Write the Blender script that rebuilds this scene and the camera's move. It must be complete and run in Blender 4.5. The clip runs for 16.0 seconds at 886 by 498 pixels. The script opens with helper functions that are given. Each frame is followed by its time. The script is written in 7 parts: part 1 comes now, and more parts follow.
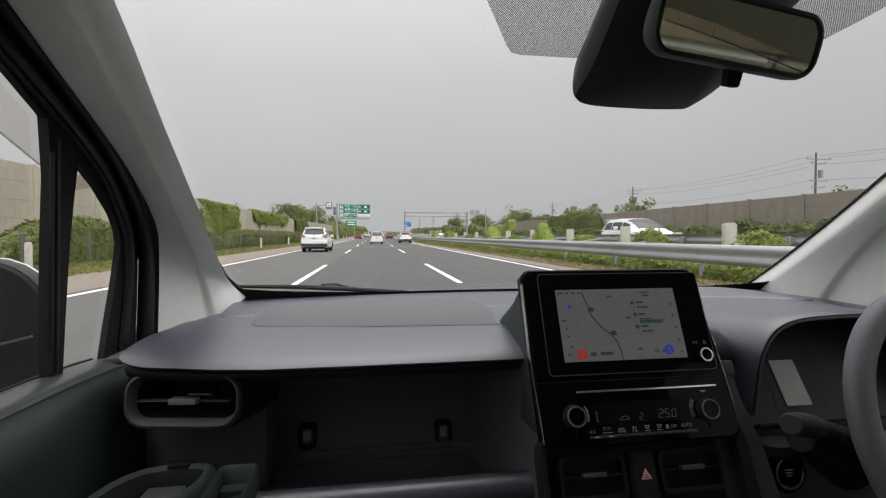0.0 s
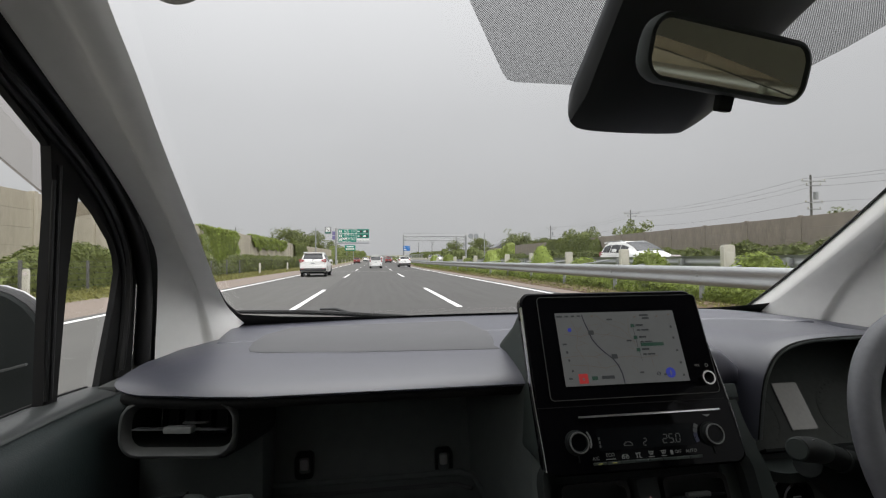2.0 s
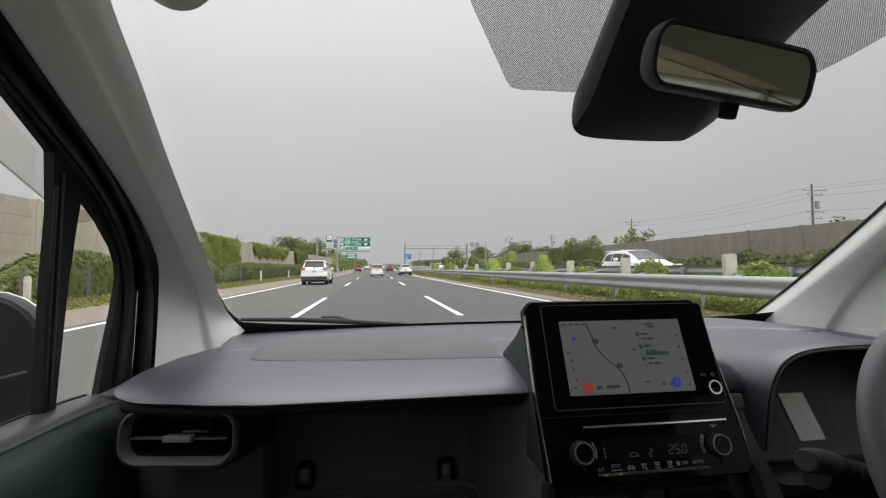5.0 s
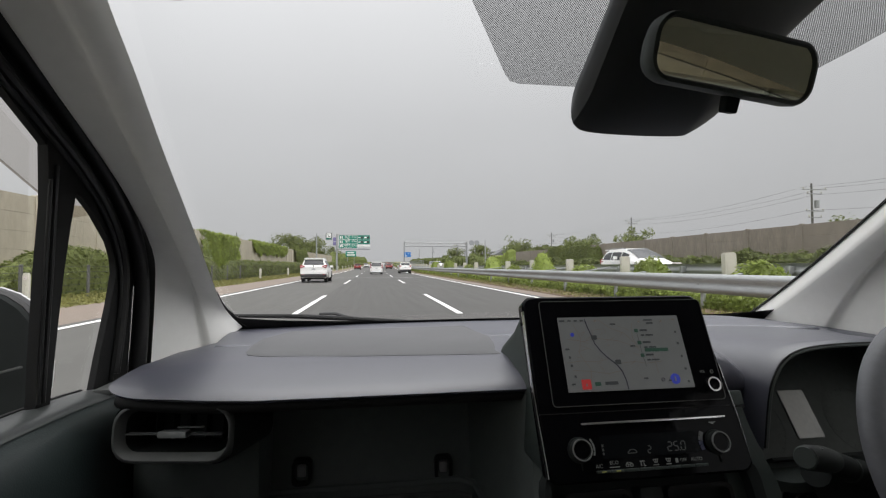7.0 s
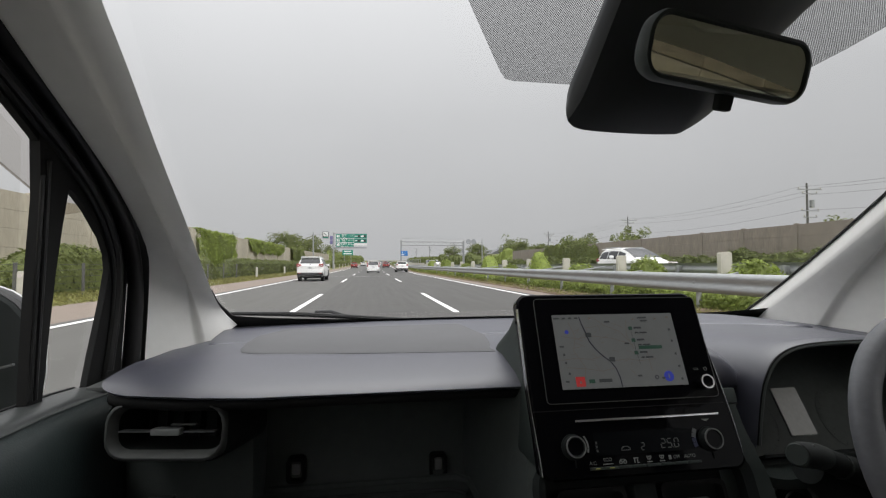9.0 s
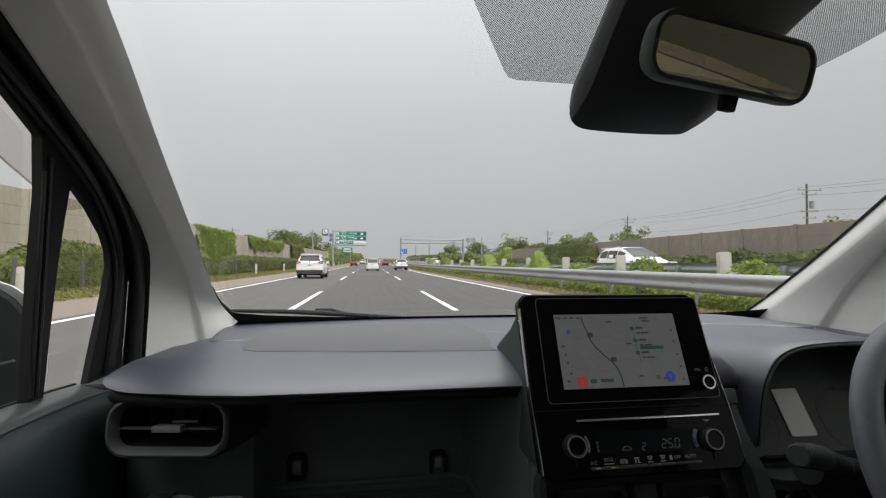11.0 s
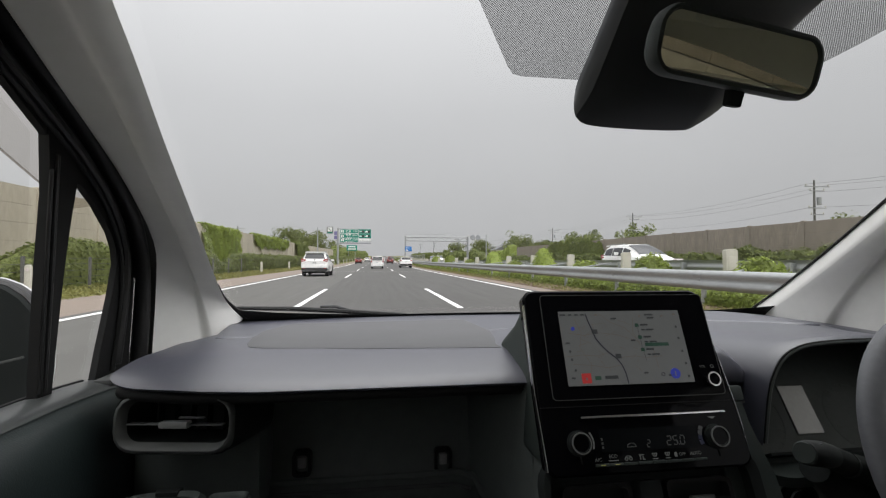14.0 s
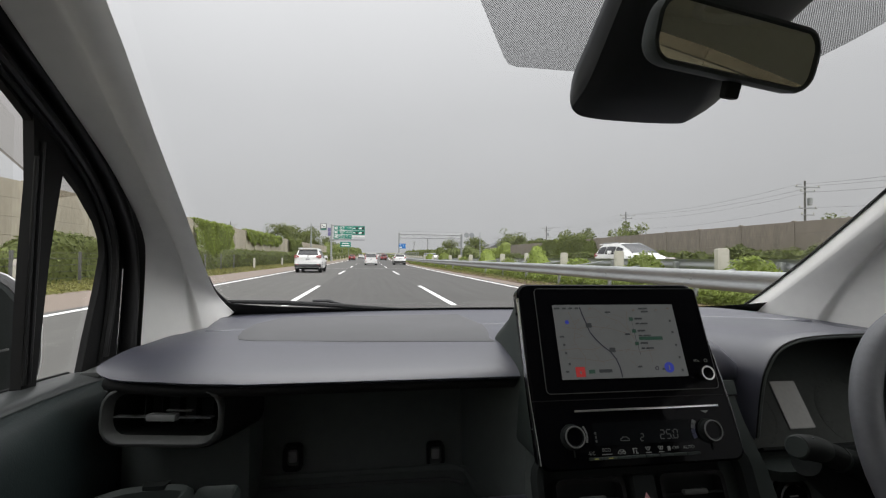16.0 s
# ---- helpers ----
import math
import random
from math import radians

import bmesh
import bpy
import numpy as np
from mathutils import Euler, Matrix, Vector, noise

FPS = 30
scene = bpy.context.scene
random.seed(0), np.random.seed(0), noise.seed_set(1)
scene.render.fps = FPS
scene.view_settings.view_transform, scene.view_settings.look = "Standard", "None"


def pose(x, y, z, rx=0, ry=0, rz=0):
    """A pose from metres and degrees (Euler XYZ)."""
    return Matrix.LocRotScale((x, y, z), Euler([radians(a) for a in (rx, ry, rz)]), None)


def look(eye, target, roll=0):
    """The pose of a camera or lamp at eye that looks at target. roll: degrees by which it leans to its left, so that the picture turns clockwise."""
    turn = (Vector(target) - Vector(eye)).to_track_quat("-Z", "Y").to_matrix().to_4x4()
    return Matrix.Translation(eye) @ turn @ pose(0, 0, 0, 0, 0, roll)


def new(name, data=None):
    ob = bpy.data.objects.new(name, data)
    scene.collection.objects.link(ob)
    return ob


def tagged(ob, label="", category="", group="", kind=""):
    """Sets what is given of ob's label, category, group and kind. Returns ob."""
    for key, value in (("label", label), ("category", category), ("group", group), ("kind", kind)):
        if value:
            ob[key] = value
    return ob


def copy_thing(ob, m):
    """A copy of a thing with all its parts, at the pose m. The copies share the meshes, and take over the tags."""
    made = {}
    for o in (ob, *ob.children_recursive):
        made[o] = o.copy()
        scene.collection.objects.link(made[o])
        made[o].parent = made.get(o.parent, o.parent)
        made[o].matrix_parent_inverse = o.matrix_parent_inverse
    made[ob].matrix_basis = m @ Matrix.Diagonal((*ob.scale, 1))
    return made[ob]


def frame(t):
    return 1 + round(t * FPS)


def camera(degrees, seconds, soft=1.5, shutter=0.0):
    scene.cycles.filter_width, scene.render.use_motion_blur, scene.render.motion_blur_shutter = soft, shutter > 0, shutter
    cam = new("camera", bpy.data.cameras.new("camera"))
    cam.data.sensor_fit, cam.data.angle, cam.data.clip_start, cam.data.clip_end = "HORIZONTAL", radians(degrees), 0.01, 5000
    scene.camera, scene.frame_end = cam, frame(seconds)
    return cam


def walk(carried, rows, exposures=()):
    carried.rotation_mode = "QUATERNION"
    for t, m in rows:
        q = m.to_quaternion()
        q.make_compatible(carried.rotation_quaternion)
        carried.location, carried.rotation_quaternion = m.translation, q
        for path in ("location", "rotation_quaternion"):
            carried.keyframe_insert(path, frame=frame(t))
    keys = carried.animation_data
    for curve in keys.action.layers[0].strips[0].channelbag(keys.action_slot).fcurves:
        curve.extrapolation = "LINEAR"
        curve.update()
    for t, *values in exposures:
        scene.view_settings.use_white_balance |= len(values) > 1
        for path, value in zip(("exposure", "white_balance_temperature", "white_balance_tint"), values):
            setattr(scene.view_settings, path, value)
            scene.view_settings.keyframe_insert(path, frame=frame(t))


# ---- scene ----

cam = camera(87.0, 16.0, soft=1.2)
PATH = [
    (0, (-0.335, -0.008, 1.125), (-0.042, 1.969, 1.068), -0.1),
    (0.5, (-0.335, -0.01, 1.125), (-0.04, 1.968, 1.098), -0.5),
    (1, (-0.336, -0.009, 1.125), (-0.035, 1.969, 1.125), -0.7),
    (1.5, (-0.334, -0.009, 1.125), (-0.034, 1.968, 1.145), -0.6),
    (2, (-0.335, -0.009, 1.125), (-0.037, 1.968, 1.17), -0.5),
    (2.5, (-0.334, -0.008, 1.124), (-0.038, 1.969, 1.179), -0.6),
    (3, (-0.335, -0.008, 1.124), (-0.042, 1.969, 1.19), -0.8),
    (3.5, (-0.334, -0.007, 1.123), (-0.044, 1.971, 1.196), -0.6),
    (4, (-0.337, -0.006, 1.125), (-0.045, 1.971, 1.201), -0.5),
    (6.5, (-0.337, -0.002, 1.121), (-0.045, 1.974, 1.206), -0.2),
    (7, (-0.334, 0.0, 1.12), (-0.039, 1.977, 1.193), -0.2),
    (7.5, (-0.332, 0.003, 1.117), (-0.032, 1.98, 1.178), -0.3),
    (8, (-0.336, 0.003, 1.118), (-0.033, 1.979, 1.183), -0.2),
    (8.5, (-0.335, 0.002, 1.119), (-0.03, 1.977, 1.185), -0.3),
    (9, (-0.331, 0.0, 1.118), (-0.023, 1.975, 1.186), -0.1),
    (11.5, (-0.335, 0.002, 1.119), (-0.025, 1.977, 1.178), 0.3),
    (12, (-0.335, 0.003, 1.118), (-0.031, 1.978, 1.175), 0.0),
    (12.5, (-0.338, 0.004, 1.119), (-0.049, 1.983, 1.168), -0.1),
    (13, (-0.336, 0.003, 1.118), (-0.052, 1.982, 1.167), 0.0),
    (13.5, (-0.333, 0.003, 1.117), (-0.046, 1.982, 1.161), -0.0),
    (14, (-0.334, 0.001, 1.118), (-0.043, 1.98, 1.168), 0.2),
    (14.5, (-0.334, 0.003, 1.118), (-0.038, 1.98, 1.176), 0.3),
    (15, (-0.331, 0.004, 1.116), (-0.029, 1.981, 1.164), 0.6),
    (15.5, (-0.331, 0.004, 1.117), (-0.024, 1.98, 1.163), 0.5),
    (16, (-0.333, 0.008, 1.111), (-0.016, 1.982, 1.15), 0.6),
]
walk(cam, [(t, look(eye, target, roll)) for t, eye, target, roll in PATH])

# ---------------------------------------------------------------- world and light
sky_world = bpy.data.worlds.new("overcast_sky")
scene.world = sky_world
sky_world.use_nodes = True
wn, wl = sky_world.node_tree.nodes, sky_world.node_tree.links
wn.clear()
w_out, w_bg = wn.new("ShaderNodeOutputWorld"), wn.new("ShaderNodeBackground")
w_sky = wn.new("ShaderNodeTexSky")
w_sky.sky_type, w_sky.sun_disc = "NISHITA", False
w_sky.sun_elevation, w_sky.sun_rotation = radians(47), radians(145)
w_sky.air_density, w_sky.dust_density = 1.5, 4.0
w_tc = wn.new("ShaderNodeTexCoord")
w_sep = wn.new("ShaderNodeSeparateXYZ")
w_ramp = wn.new("ShaderNodeValToRGB")
w_ramp.color_ramp.elements[0].position, w_ramp.color_ramp.elements[0].color = 0.0, (0.490, 0.495, 0.510, 1)
w_ramp.color_ramp.elements[1].position, w_ramp.color_ramp.elements[1].color = 1.0, (2.3, 2.3, 2.3, 1)
for p, v in ((0.12, 0.53), (0.3, 0.615), (0.5, 0.80), (0.7, 1.5)):
    e = w_ramp.color_ramp.elements.new(p)
    e.color = (v * 0.994, v * 1.002, v * 1.024, 1)
# cloud cover is a little thinner, and so brighter, ahead and to the left
w_dot = wn.new("ShaderNodeVectorMath")
w_dot.operation = "DOT_PRODUCT"
w_dot.inputs[1].default_value = (-0.55, 0.50, 0.67)
w_map = wn.new("ShaderNodeMapRange")
w_map.inputs["From Min"].default_value, w_map.inputs["From Max"].default_value = -0.2, 1.0
w_map.inputs["To Min"].default_value, w_map.inputs["To Max"].default_value = 0.92, 1.12
# and where the sun stands behind the cloud, over the right shoulder of the car
w_dot2 = wn.new("ShaderNodeVectorMath")
w_dot2.operation = "DOT_PRODUCT"
w_dot2.inputs[1].default_value = (0.398, -0.562, 0.726)
w_map2 = wn.new("ShaderNodeMapRange")
w_map2.inputs["From Min"].default_value, w_map2.inputs["From Max"].default_value = 0.2, 1.0
w_map2.inputs["To Min"].default_value, w_map2.inputs["To Max"].default_value = 1.0, 2.05
w_both = wn.new("ShaderNodeMath")
w_both.operation = "MULTIPLY"
w_noise = wn.new("ShaderNodeTexNoise")
w_noise.inputs["Scale"].default_value, w_noise.inputs["Detail"].default_value = 2.2, 4
w_nr = wn.new("ShaderNodeMapRange")
w_nr.inputs["To Min"].default_value, w_nr.inputs["To Max"].default_value = 0.95, 1.05
w_m1, w_m2 = wn.new("ShaderNodeVectorMath"), wn.new("ShaderNodeVectorMath")
w_m1.operation = w_m2.operation = "SCALE"
w_mix = wn.new("ShaderNodeMix")
w_mix.data_type = "RGBA"
w_mix.inputs[0].default_value = 0.97
w_sk = wn.new("ShaderNodeVectorMath")
w_sk.operation = "SCALE"
w_sk.inputs["Scale"].default_value = 0.08
wl.new(w_tc.outputs["Generated"], w_sep.inputs[0])
wl.new(w_sep.outputs[2], w_ramp.inputs[0])
wl.new(w_tc.outputs["Generated"], w_dot.inputs[0])
wl.new(w_dot.outputs["Value"], w_map.inputs[0])
wl.new(w_tc.outputs["Generated"], w_noise.inputs["Vector"])
wl.new(w_noise.outputs[0], w_nr.inputs[0])
wl.new(w_ramp.outputs[0], w_m1.inputs[0])
wl.new(w_tc.outputs["Generated"], w_dot2.inputs[0])
wl.new(w_dot2.outputs["Value"], w_map2.inputs[0])
wl.new(w_map.outputs[0], w_both.inputs[0])
wl.new(w_map2.outputs[0], w_both.inputs[1])
wl.new(w_both.outputs[0], w_m1.inputs["Scale"])
wl.new(w_m1.outputs[0], w_m2.inputs[0])
wl.new(w_nr.outputs[0], w_m2.inputs["Scale"])
wl.new(w_sky.outputs[0], w_sk.inputs[0])
wl.new(w_sk.outputs[0], w_mix.inputs[6])
wl.new(w_m2.outputs[0], w_mix.inputs[7])
wl.new(w_mix.outputs[2], w_bg.inputs[0])
w_bg.inputs[1].default_value = 1.0
wl.new(w_bg.outputs[0], w_out.inputs[0])

sun = new("sun", bpy.data.lights.new("sun", "SUN"))
sun.data.energy, sun.data.angle, sun.data.color = 0.85, radians(40), (1, 0.97, 0.93)
sun.matrix_world = look((34, -48, 62), (0, 0, 0))


# ---------------------------------------------------------------- materials
def mat(name, col, rough=0.5, metal=0.0, var=0.12, scale=8.0, bump=0.0, bscale=300.0, spec=0.5, coat=0.0, emit=0.0, island=0.0, thin=0.0, stretch=None):
    m = bpy.data.materials.new(name)
    m.use_nodes = True
    n, l = m.node_tree.nodes, m.node_tree.links
    b = n["Principled BSDF"]
    b.inputs["Roughness"].default_value, b.inputs["Metallic"].default_value = rough, metal
    b.inputs["Specular IOR Level"].default_value, b.inputs["Coat Weight"].default_value = spec, coat
    b.inputs["Coat Roughness"].default_value = 0.06
    tc = n.new("ShaderNodeTexCoord")
    n1, n2 = n.new("ShaderNodeTexNoise"), n.new("ShaderNodeTexNoise")
    n1.inputs["Scale"].default_value, n1.inputs["Detail"].default_value = scale, 5
    n2.inputs["Scale"].default_value, n2.inputs["Detail"].default_value = scale * 9, 3
    add = n.new("ShaderNodeMath")
    where = tc.outputs["Object"]
    if stretch:
        mp = n.new("ShaderNodeMapping")
        mp.inputs["Scale"].default_value = stretch
        l.new(where, mp.inputs["Vector"])
        where = mp.outputs[0]
    l.new(where, n1.inputs["Vector"])
    l.new(where, n2.inputs["Vector"])
    l.new(n1.outputs[0], add.inputs[0])
    l.new(n2.outputs[0], add.inputs[1])
    mr = n.new("ShaderNodeMapRange")
    mr.inputs["From Min"].default_value, mr.inputs["From Max"].default_value = 0.6, 1.4
    mr.inputs["To Min"].default_value, mr.inputs["To Max"].default_value = 1 - var, 1 + var
    l.new(add.outputs[0], mr.inputs[0])
    sc = n.new("ShaderNodeVectorMath")
    sc.operation = "SCALE"
    sc.inputs[0].default_value = [c * (0.2 if emit else 1.0) for c in col]
    val = mr.outputs[0]
    rnd = n.new("ShaderNodeNewGeometry").outputs["Random Per Island"] if island else n.new("ShaderNodeObjectInfo").outputs["Random"]
    spread = island or 0.04
    r2 = n.new("ShaderNodeMapRange")
    r2.inputs["To Min"].default_value, r2.inputs["To Max"].default_value = 1 - spread, 1 + spread
    l.new(rnd, r2.inputs[0])
    mul = n.new("ShaderNodeMath")
    mul.operation = "MULTIPLY"
    l.new(val, mul.inputs[0])
    l.new(r2.outputs[0], mul.inputs[1])
    l.new(mul.outputs[0], sc.inputs["Scale"])
    l.new(sc.outputs[0], b.inputs["Base Color"])
    rr = n.new("ShaderNodeMapRange")
    rr.inputs["From Min"].default_value, rr.inputs["From Max"].default_value = 0.3, 0.7
    rr.inputs["To Min"].default_value, rr.inputs["To Max"].default_value = max(0.02, rough * 0.9), min(1, rough * 1.1)
    l.new(n1.outputs[0], rr.inputs[0])
    l.new(rr.outputs[0], b.inputs["Roughness"])
    if bump:
        n3, bp = n.new("ShaderNodeTexNoise"), n.new("ShaderNodeBump")
        n3.inputs["Scale"].default_value, n3.inputs["Detail"].default_value = bscale, 2
        bp.inputs["Strength"].default_value, bp.inputs["Distance"].default_value = bump, 0.5 / bscale
        l.new(tc.outputs["Object"], n3.inputs["Vector"])
        l.new(n3.outputs[0], bp.inputs["Height"])
        l.new(bp.outputs[0], b.inputs["Normal"])
    if thin:
        tl, mx = n.new("ShaderNodeBsdfTranslucent"), n.new("ShaderNodeMixShader")
        mx.inputs[0].default_value = thin
        l.new(sc.outputs[0], tl.inputs[0])
        l.new(b.outputs[0], mx.inputs[1])
        l.new(tl.outputs[0], mx.inputs[2])
        l.new(mx.outputs[0], n["Material Output"].inputs[0])
    if emit:
        b.inputs["Emission Color"].default_value = (*col, 1)
        b.inputs["Emission Strength"].default_value = emit
    return m


def glass_mat(name, tint, gloss=0.05):
    """A thin pane: what is behind shows through, with a weak mirror on top."""
    m = bpy.data.materials.new(name)
    m.use_nodes = True
    n, l = m.node_tree.nodes, m.node_tree.links
    n.clear()
    out, mix = n.new("ShaderNodeOutputMaterial"), n.new("ShaderNodeMixShader")
    tr, gl = n.new("ShaderNodeBsdfTransparent"), n.new("ShaderNodeBsdfGlossy")
    tr.inputs[0].default_value = (*tint, 1)
    gl.inputs["Roughness"].default_value = 0.01
    mix.inputs[0].default_value = gloss
    l.new(tr.outputs[0], mix.inputs[1])
    l.new(gl.outputs[0], mix.inputs[2])
    l.new(mix.outputs[0], out.inputs[0])
    return m


def dots_mat(name, pitch, fill):
    """Printed black ceramic dots on clear glass, in staggered rows along x and the slope of the pane."""
    m = bpy.data.materials.new(name)
    m.use_nodes = True
    n, l = m.node_tree.nodes, m.node_tree.links
    n.clear()
    out, mix = n.new("ShaderNodeOutputMaterial"), n.new("ShaderNodeMixShader")
    tr, df = n.new("ShaderNodeBsdfTransparent"), n.new("ShaderNodeBsdfDiffuse")
    df.inputs[0].default_value = (0.02, 0.02, 0.02, 1)
    uv = n.new("ShaderNodeUVMap")
    vo = n.new("ShaderNodeTexVoronoi")
    vo.inputs["Scale"].default_value, vo.inputs["Randomness"].default_value = 1 / pitch, 0.0
    cmp = n.new("ShaderNodeMapRange")
    cmp.inputs["From Min"].default_value, cmp.inputs["From Max"].default_value = fill - 0.22, fill + 0.22
    cmp.inputs["To Min"].default_value, cmp.inputs["To Max"].default_value = 1.0, 0.0
    tilt = n.new("ShaderNodeMapping")
    tilt.inputs["Rotation"].default_value = (0, 0, radians(45))
    l.new(uv.outputs[0], tilt.inputs["Vector"])
    l.new(tilt.outputs[0], vo.inputs["Vector"])
    l.new(vo.outputs["Distance"], cmp.inputs[0])
    l.new(cmp.outputs[0], mix.inputs[0])
    l.new(tr.outputs[0], mix.inputs[1])
    l.new(df.outputs[0], mix.inputs[2])
    l.new(mix.outputs[0], out.inputs[0])
    return m


M_PAD = mat("soft_dash_plastic", (0.046, 0.047, 0.064), 0.38, var=0.08, scale=4, bump=0.32, bscale=850, spec=0.62)
M_PAD.node_tree.nodes["Principled BSDF"].inputs["IOR"].default_value = 1.8
M_DARK = mat("dark_moulded_plastic", (0.095, 0.107, 0.102), 0.55, var=0.12, scale=6, bump=0.4, bscale=600, spec=0.35)
M_PANEL = mat("smooth_door_panel_plastic", (0.018, 0.026, 0.026), 0.42, var=0.14, scale=7, bump=0.35, bscale=520, spec=0.4)
M_DIAL = mat("dim_dial_face", (0.060, 0.069, 0.064), 0.6, var=0.15, scale=12, spec=0.3)
M_DIALINK = mat("dim_dial_print", (0.12, 0.14, 0.125), 0.5, emit=0.09)
M_DEEP = mat("black_moulded_plastic", (0.018, 0.0205, 0.020), 0.7, var=0.1, scale=6, bump=0.15, bscale=900, spec=0.1)
M_DOOR = mat("door_panel_plastic", (0.038, 0.047, 0.044), 0.55, var=0.1, scale=5, bump=0.2, bscale=900, spec=0.3)
M_STALK = mat("matt_stalk_plastic", (0.026, 0.029, 0.028), 0.6, var=0.1, scale=20, bump=0.15, bscale=900, spec=0.2)
M_SILL = mat("satin_sill_plastic", (0.050, 0.054, 0.053), 0.36, var=0.1, scale=8, bump=0.2, bscale=700, spec=0.5)
M_VENT = mat("grey_vent_plastic", (0.068, 0.071, 0.069), 0.5, var=0.08, scale=9, bump=0.15, bscale=900, spec=0.4)
M_PIANO = mat("piano_black", (0.004, 0.004, 0.005), 0.04, var=0.05, spec=0.06)
M_LCD = mat("black_lcd_glass", (0.006, 0.007, 0.008), 0.2, var=0.05, spec=0.05)
M_TRIM = mat("grey_pillar_trim", (0.80, 0.797, 0.775), 0.8, var=0.04, scale=5, bump=0.15, bscale=1200, spec=0.2)
M_LINER = mat("woven_headliner", (0.80, 0.78, 0.72), 0.95, var=0.06, scale=30, bump=0.3, bscale=1500, spec=0.1)
M_RUBBER = mat("black_rubber", (0.013, 0.013, 0.0132), 0.6, var=0.1, spec=0.2)
M_SENSOR = mat("satin_black_housing", (0.040, 0.043, 0.046), 0.5, var=0.08, scale=6, bump=0.15, bscale=1200, spec=0.4)
M_SEAL = mat("sheeny_door_seal", (0.014, 0.014, 0.0145), 0.4, var=0.1, spec=0.38)
M_CHROME = mat("satin_chrome", (0.75, 0.75, 0.76), 0.22, 1.0, var=0.04)
M_WHEELSKIN = mat("steering_wheel_skin", (0.145, 0.149, 0.163), 0.5, var=0.12, scale=14, bump=0.5, bscale=1000, spec=0.45)
M_MIRROR = mat("mirror_glass", (0.47, 0.475, 0.38), 0.015, 1.0, var=0.01)
M_SEAT = mat("grey_seat_fabric", (0.17, 0.165, 0.15), 0.95, var=0.15, scale=30, bump=0.4, bscale=800, spec=0.1)
M_GLASS = glass_mat("window_glass", (0.96, 0.96, 0.955), 0.03)
M_DOORGLASS = glass_mat("door_glass", (0.97, 0.97, 0.965), 0.008)
M_SMOKE = glass_mat("smoked_acrylic", (0.72, 0.69, 0.66), 0.05)
M_PRIVACY = glass_mat("privacy_glass", (0.13, 0.133, 0.122), 0.05)
M_SIDETINT = glass_mat("light_side_tint", (0.55, 0.55, 0.53), 0.05)
M_DOTS = dots_mat("printed_dots", 0.0021, 0.43)

M_SCREEN = mat("lit_map_screen", (0.33, 0.34, 0.335), 0.3, var=0.12, scale=5, emit=0.152)
M_ROUTE = mat("lit_route_line", (0.03, 0.03, 0.05), 0.3, emit=0.3)
M_MAPROAD = mat("lit_map_road", (0.30, 0.25, 0.22), 0.3, emit=0.18)
M_MAPINK = mat("lit_map_ink", (0.06, 0.065, 0.068), 0.3, emit=0.3)
M_MAPGREEN = mat("lit_map_green", (0.035, 0.085, 0.06), 0.3, emit=0.35)
M_MAPRED = mat("lit_map_red", (0.42, 0.04, 0.04), 0.3, emit=0.5)
M_MAPBLUE = mat("lit_map_blue", (0.035, 0.05, 0.36), 0.3, emit=0.5)
M_ICON = mat("lit_button_symbol", (0.32, 0.33, 0.32), 0.4, emit=0.13)
M_DIGIT = mat("lit_lcd_segment", (0.12, 0.125, 0.125), 0.4, emit=0.17)
M_AMBER = mat("lit_indicator", (0.42, 0.42, 0.14), 0.4, emit=0.35)
M_HAZ = mat("hazard_red", (0.5, 0.25, 0.26), 0.4, emit=0.25)
# lit screen; part of its emission stands in for glare reflected on the cover
M_CLSCR = mat("lit_cluster_screen", (0.36, 0.36, 0.33), 0.3, var=0.22, scale=15, emit=0.13)

M_ROAD = mat("worn_asphalt", (0.073, 0.0708, 0.068), 0.85, var=0.20, scale=0.55, bump=0.3, bscale=60, spec=0.3, stretch=(1, 0.035, 1))
M_ROADL = mat("pale_worn_asphalt", (0.094, 0.0914, 0.0865), 0.85, var=0.16, scale=0.5, bump=0.3, bscale=60, spec=0.3, stretch=(1, 0.05, 1))
M_SHOULDER = mat("dusty_shoulder_asphalt", (0.20, 0.165, 0.14), 0.9, var=0.14, scale=0.7, bump=0.3, bscale=50, spec=0.2)
M_LINE = mat("road_marking_paint", (0.72, 0.72, 0.71), 0.7, var=0.12, scale=3)
M_GROUND = mat("grassy_soil", (0.15, 0.15, 0.06), 0.95, var=0.35, scale=0.6, bump=0.4, bscale=10, spec=0.1)
M_SOIL = mat("median_soil", (0.16, 0.12, 0.085), 0.95, var=0.3, scale=1.2, bump=0.4, bscale=12, spec=0.1)
M_GRASS = mat("grass_blades", (0.23, 0.225, 0.085), 0.8, var=0.2, scale=0.5, island=0.45, spec=0.2, thin=0.3)
M_LEAF = mat("broad_leaves", (0.15, 0.178, 0.055), 0.6, var=0.25, scale=0.4, island=0.5, spec=0.25, thin=0.4)
M_LEAFD = mat("dark_hedge_leaves", (0.14, 0.162, 0.055), 0.6, var=0.25, scale=0.4, island=0.5, spec=0.25, thin=0.4)
M_LEAFY = mat("bright_ivy_leaves", (0.24, 0.295, 0.07), 0.6, var=0.25, scale=0.4, island=0.45, spec=0.25, thin=0.4)
M_BARK = mat("rough_bark", (0.10, 0.08, 0.06), 0.9, var=0.3, scale=6, bump=0.5, bscale=40)
M_STEEL = mat("galvanised_steel", (0.35, 0.36, 0.362), 0.52, 0.5, var=0.22, scale=1.6, stretch=(1, 0.4, 3))
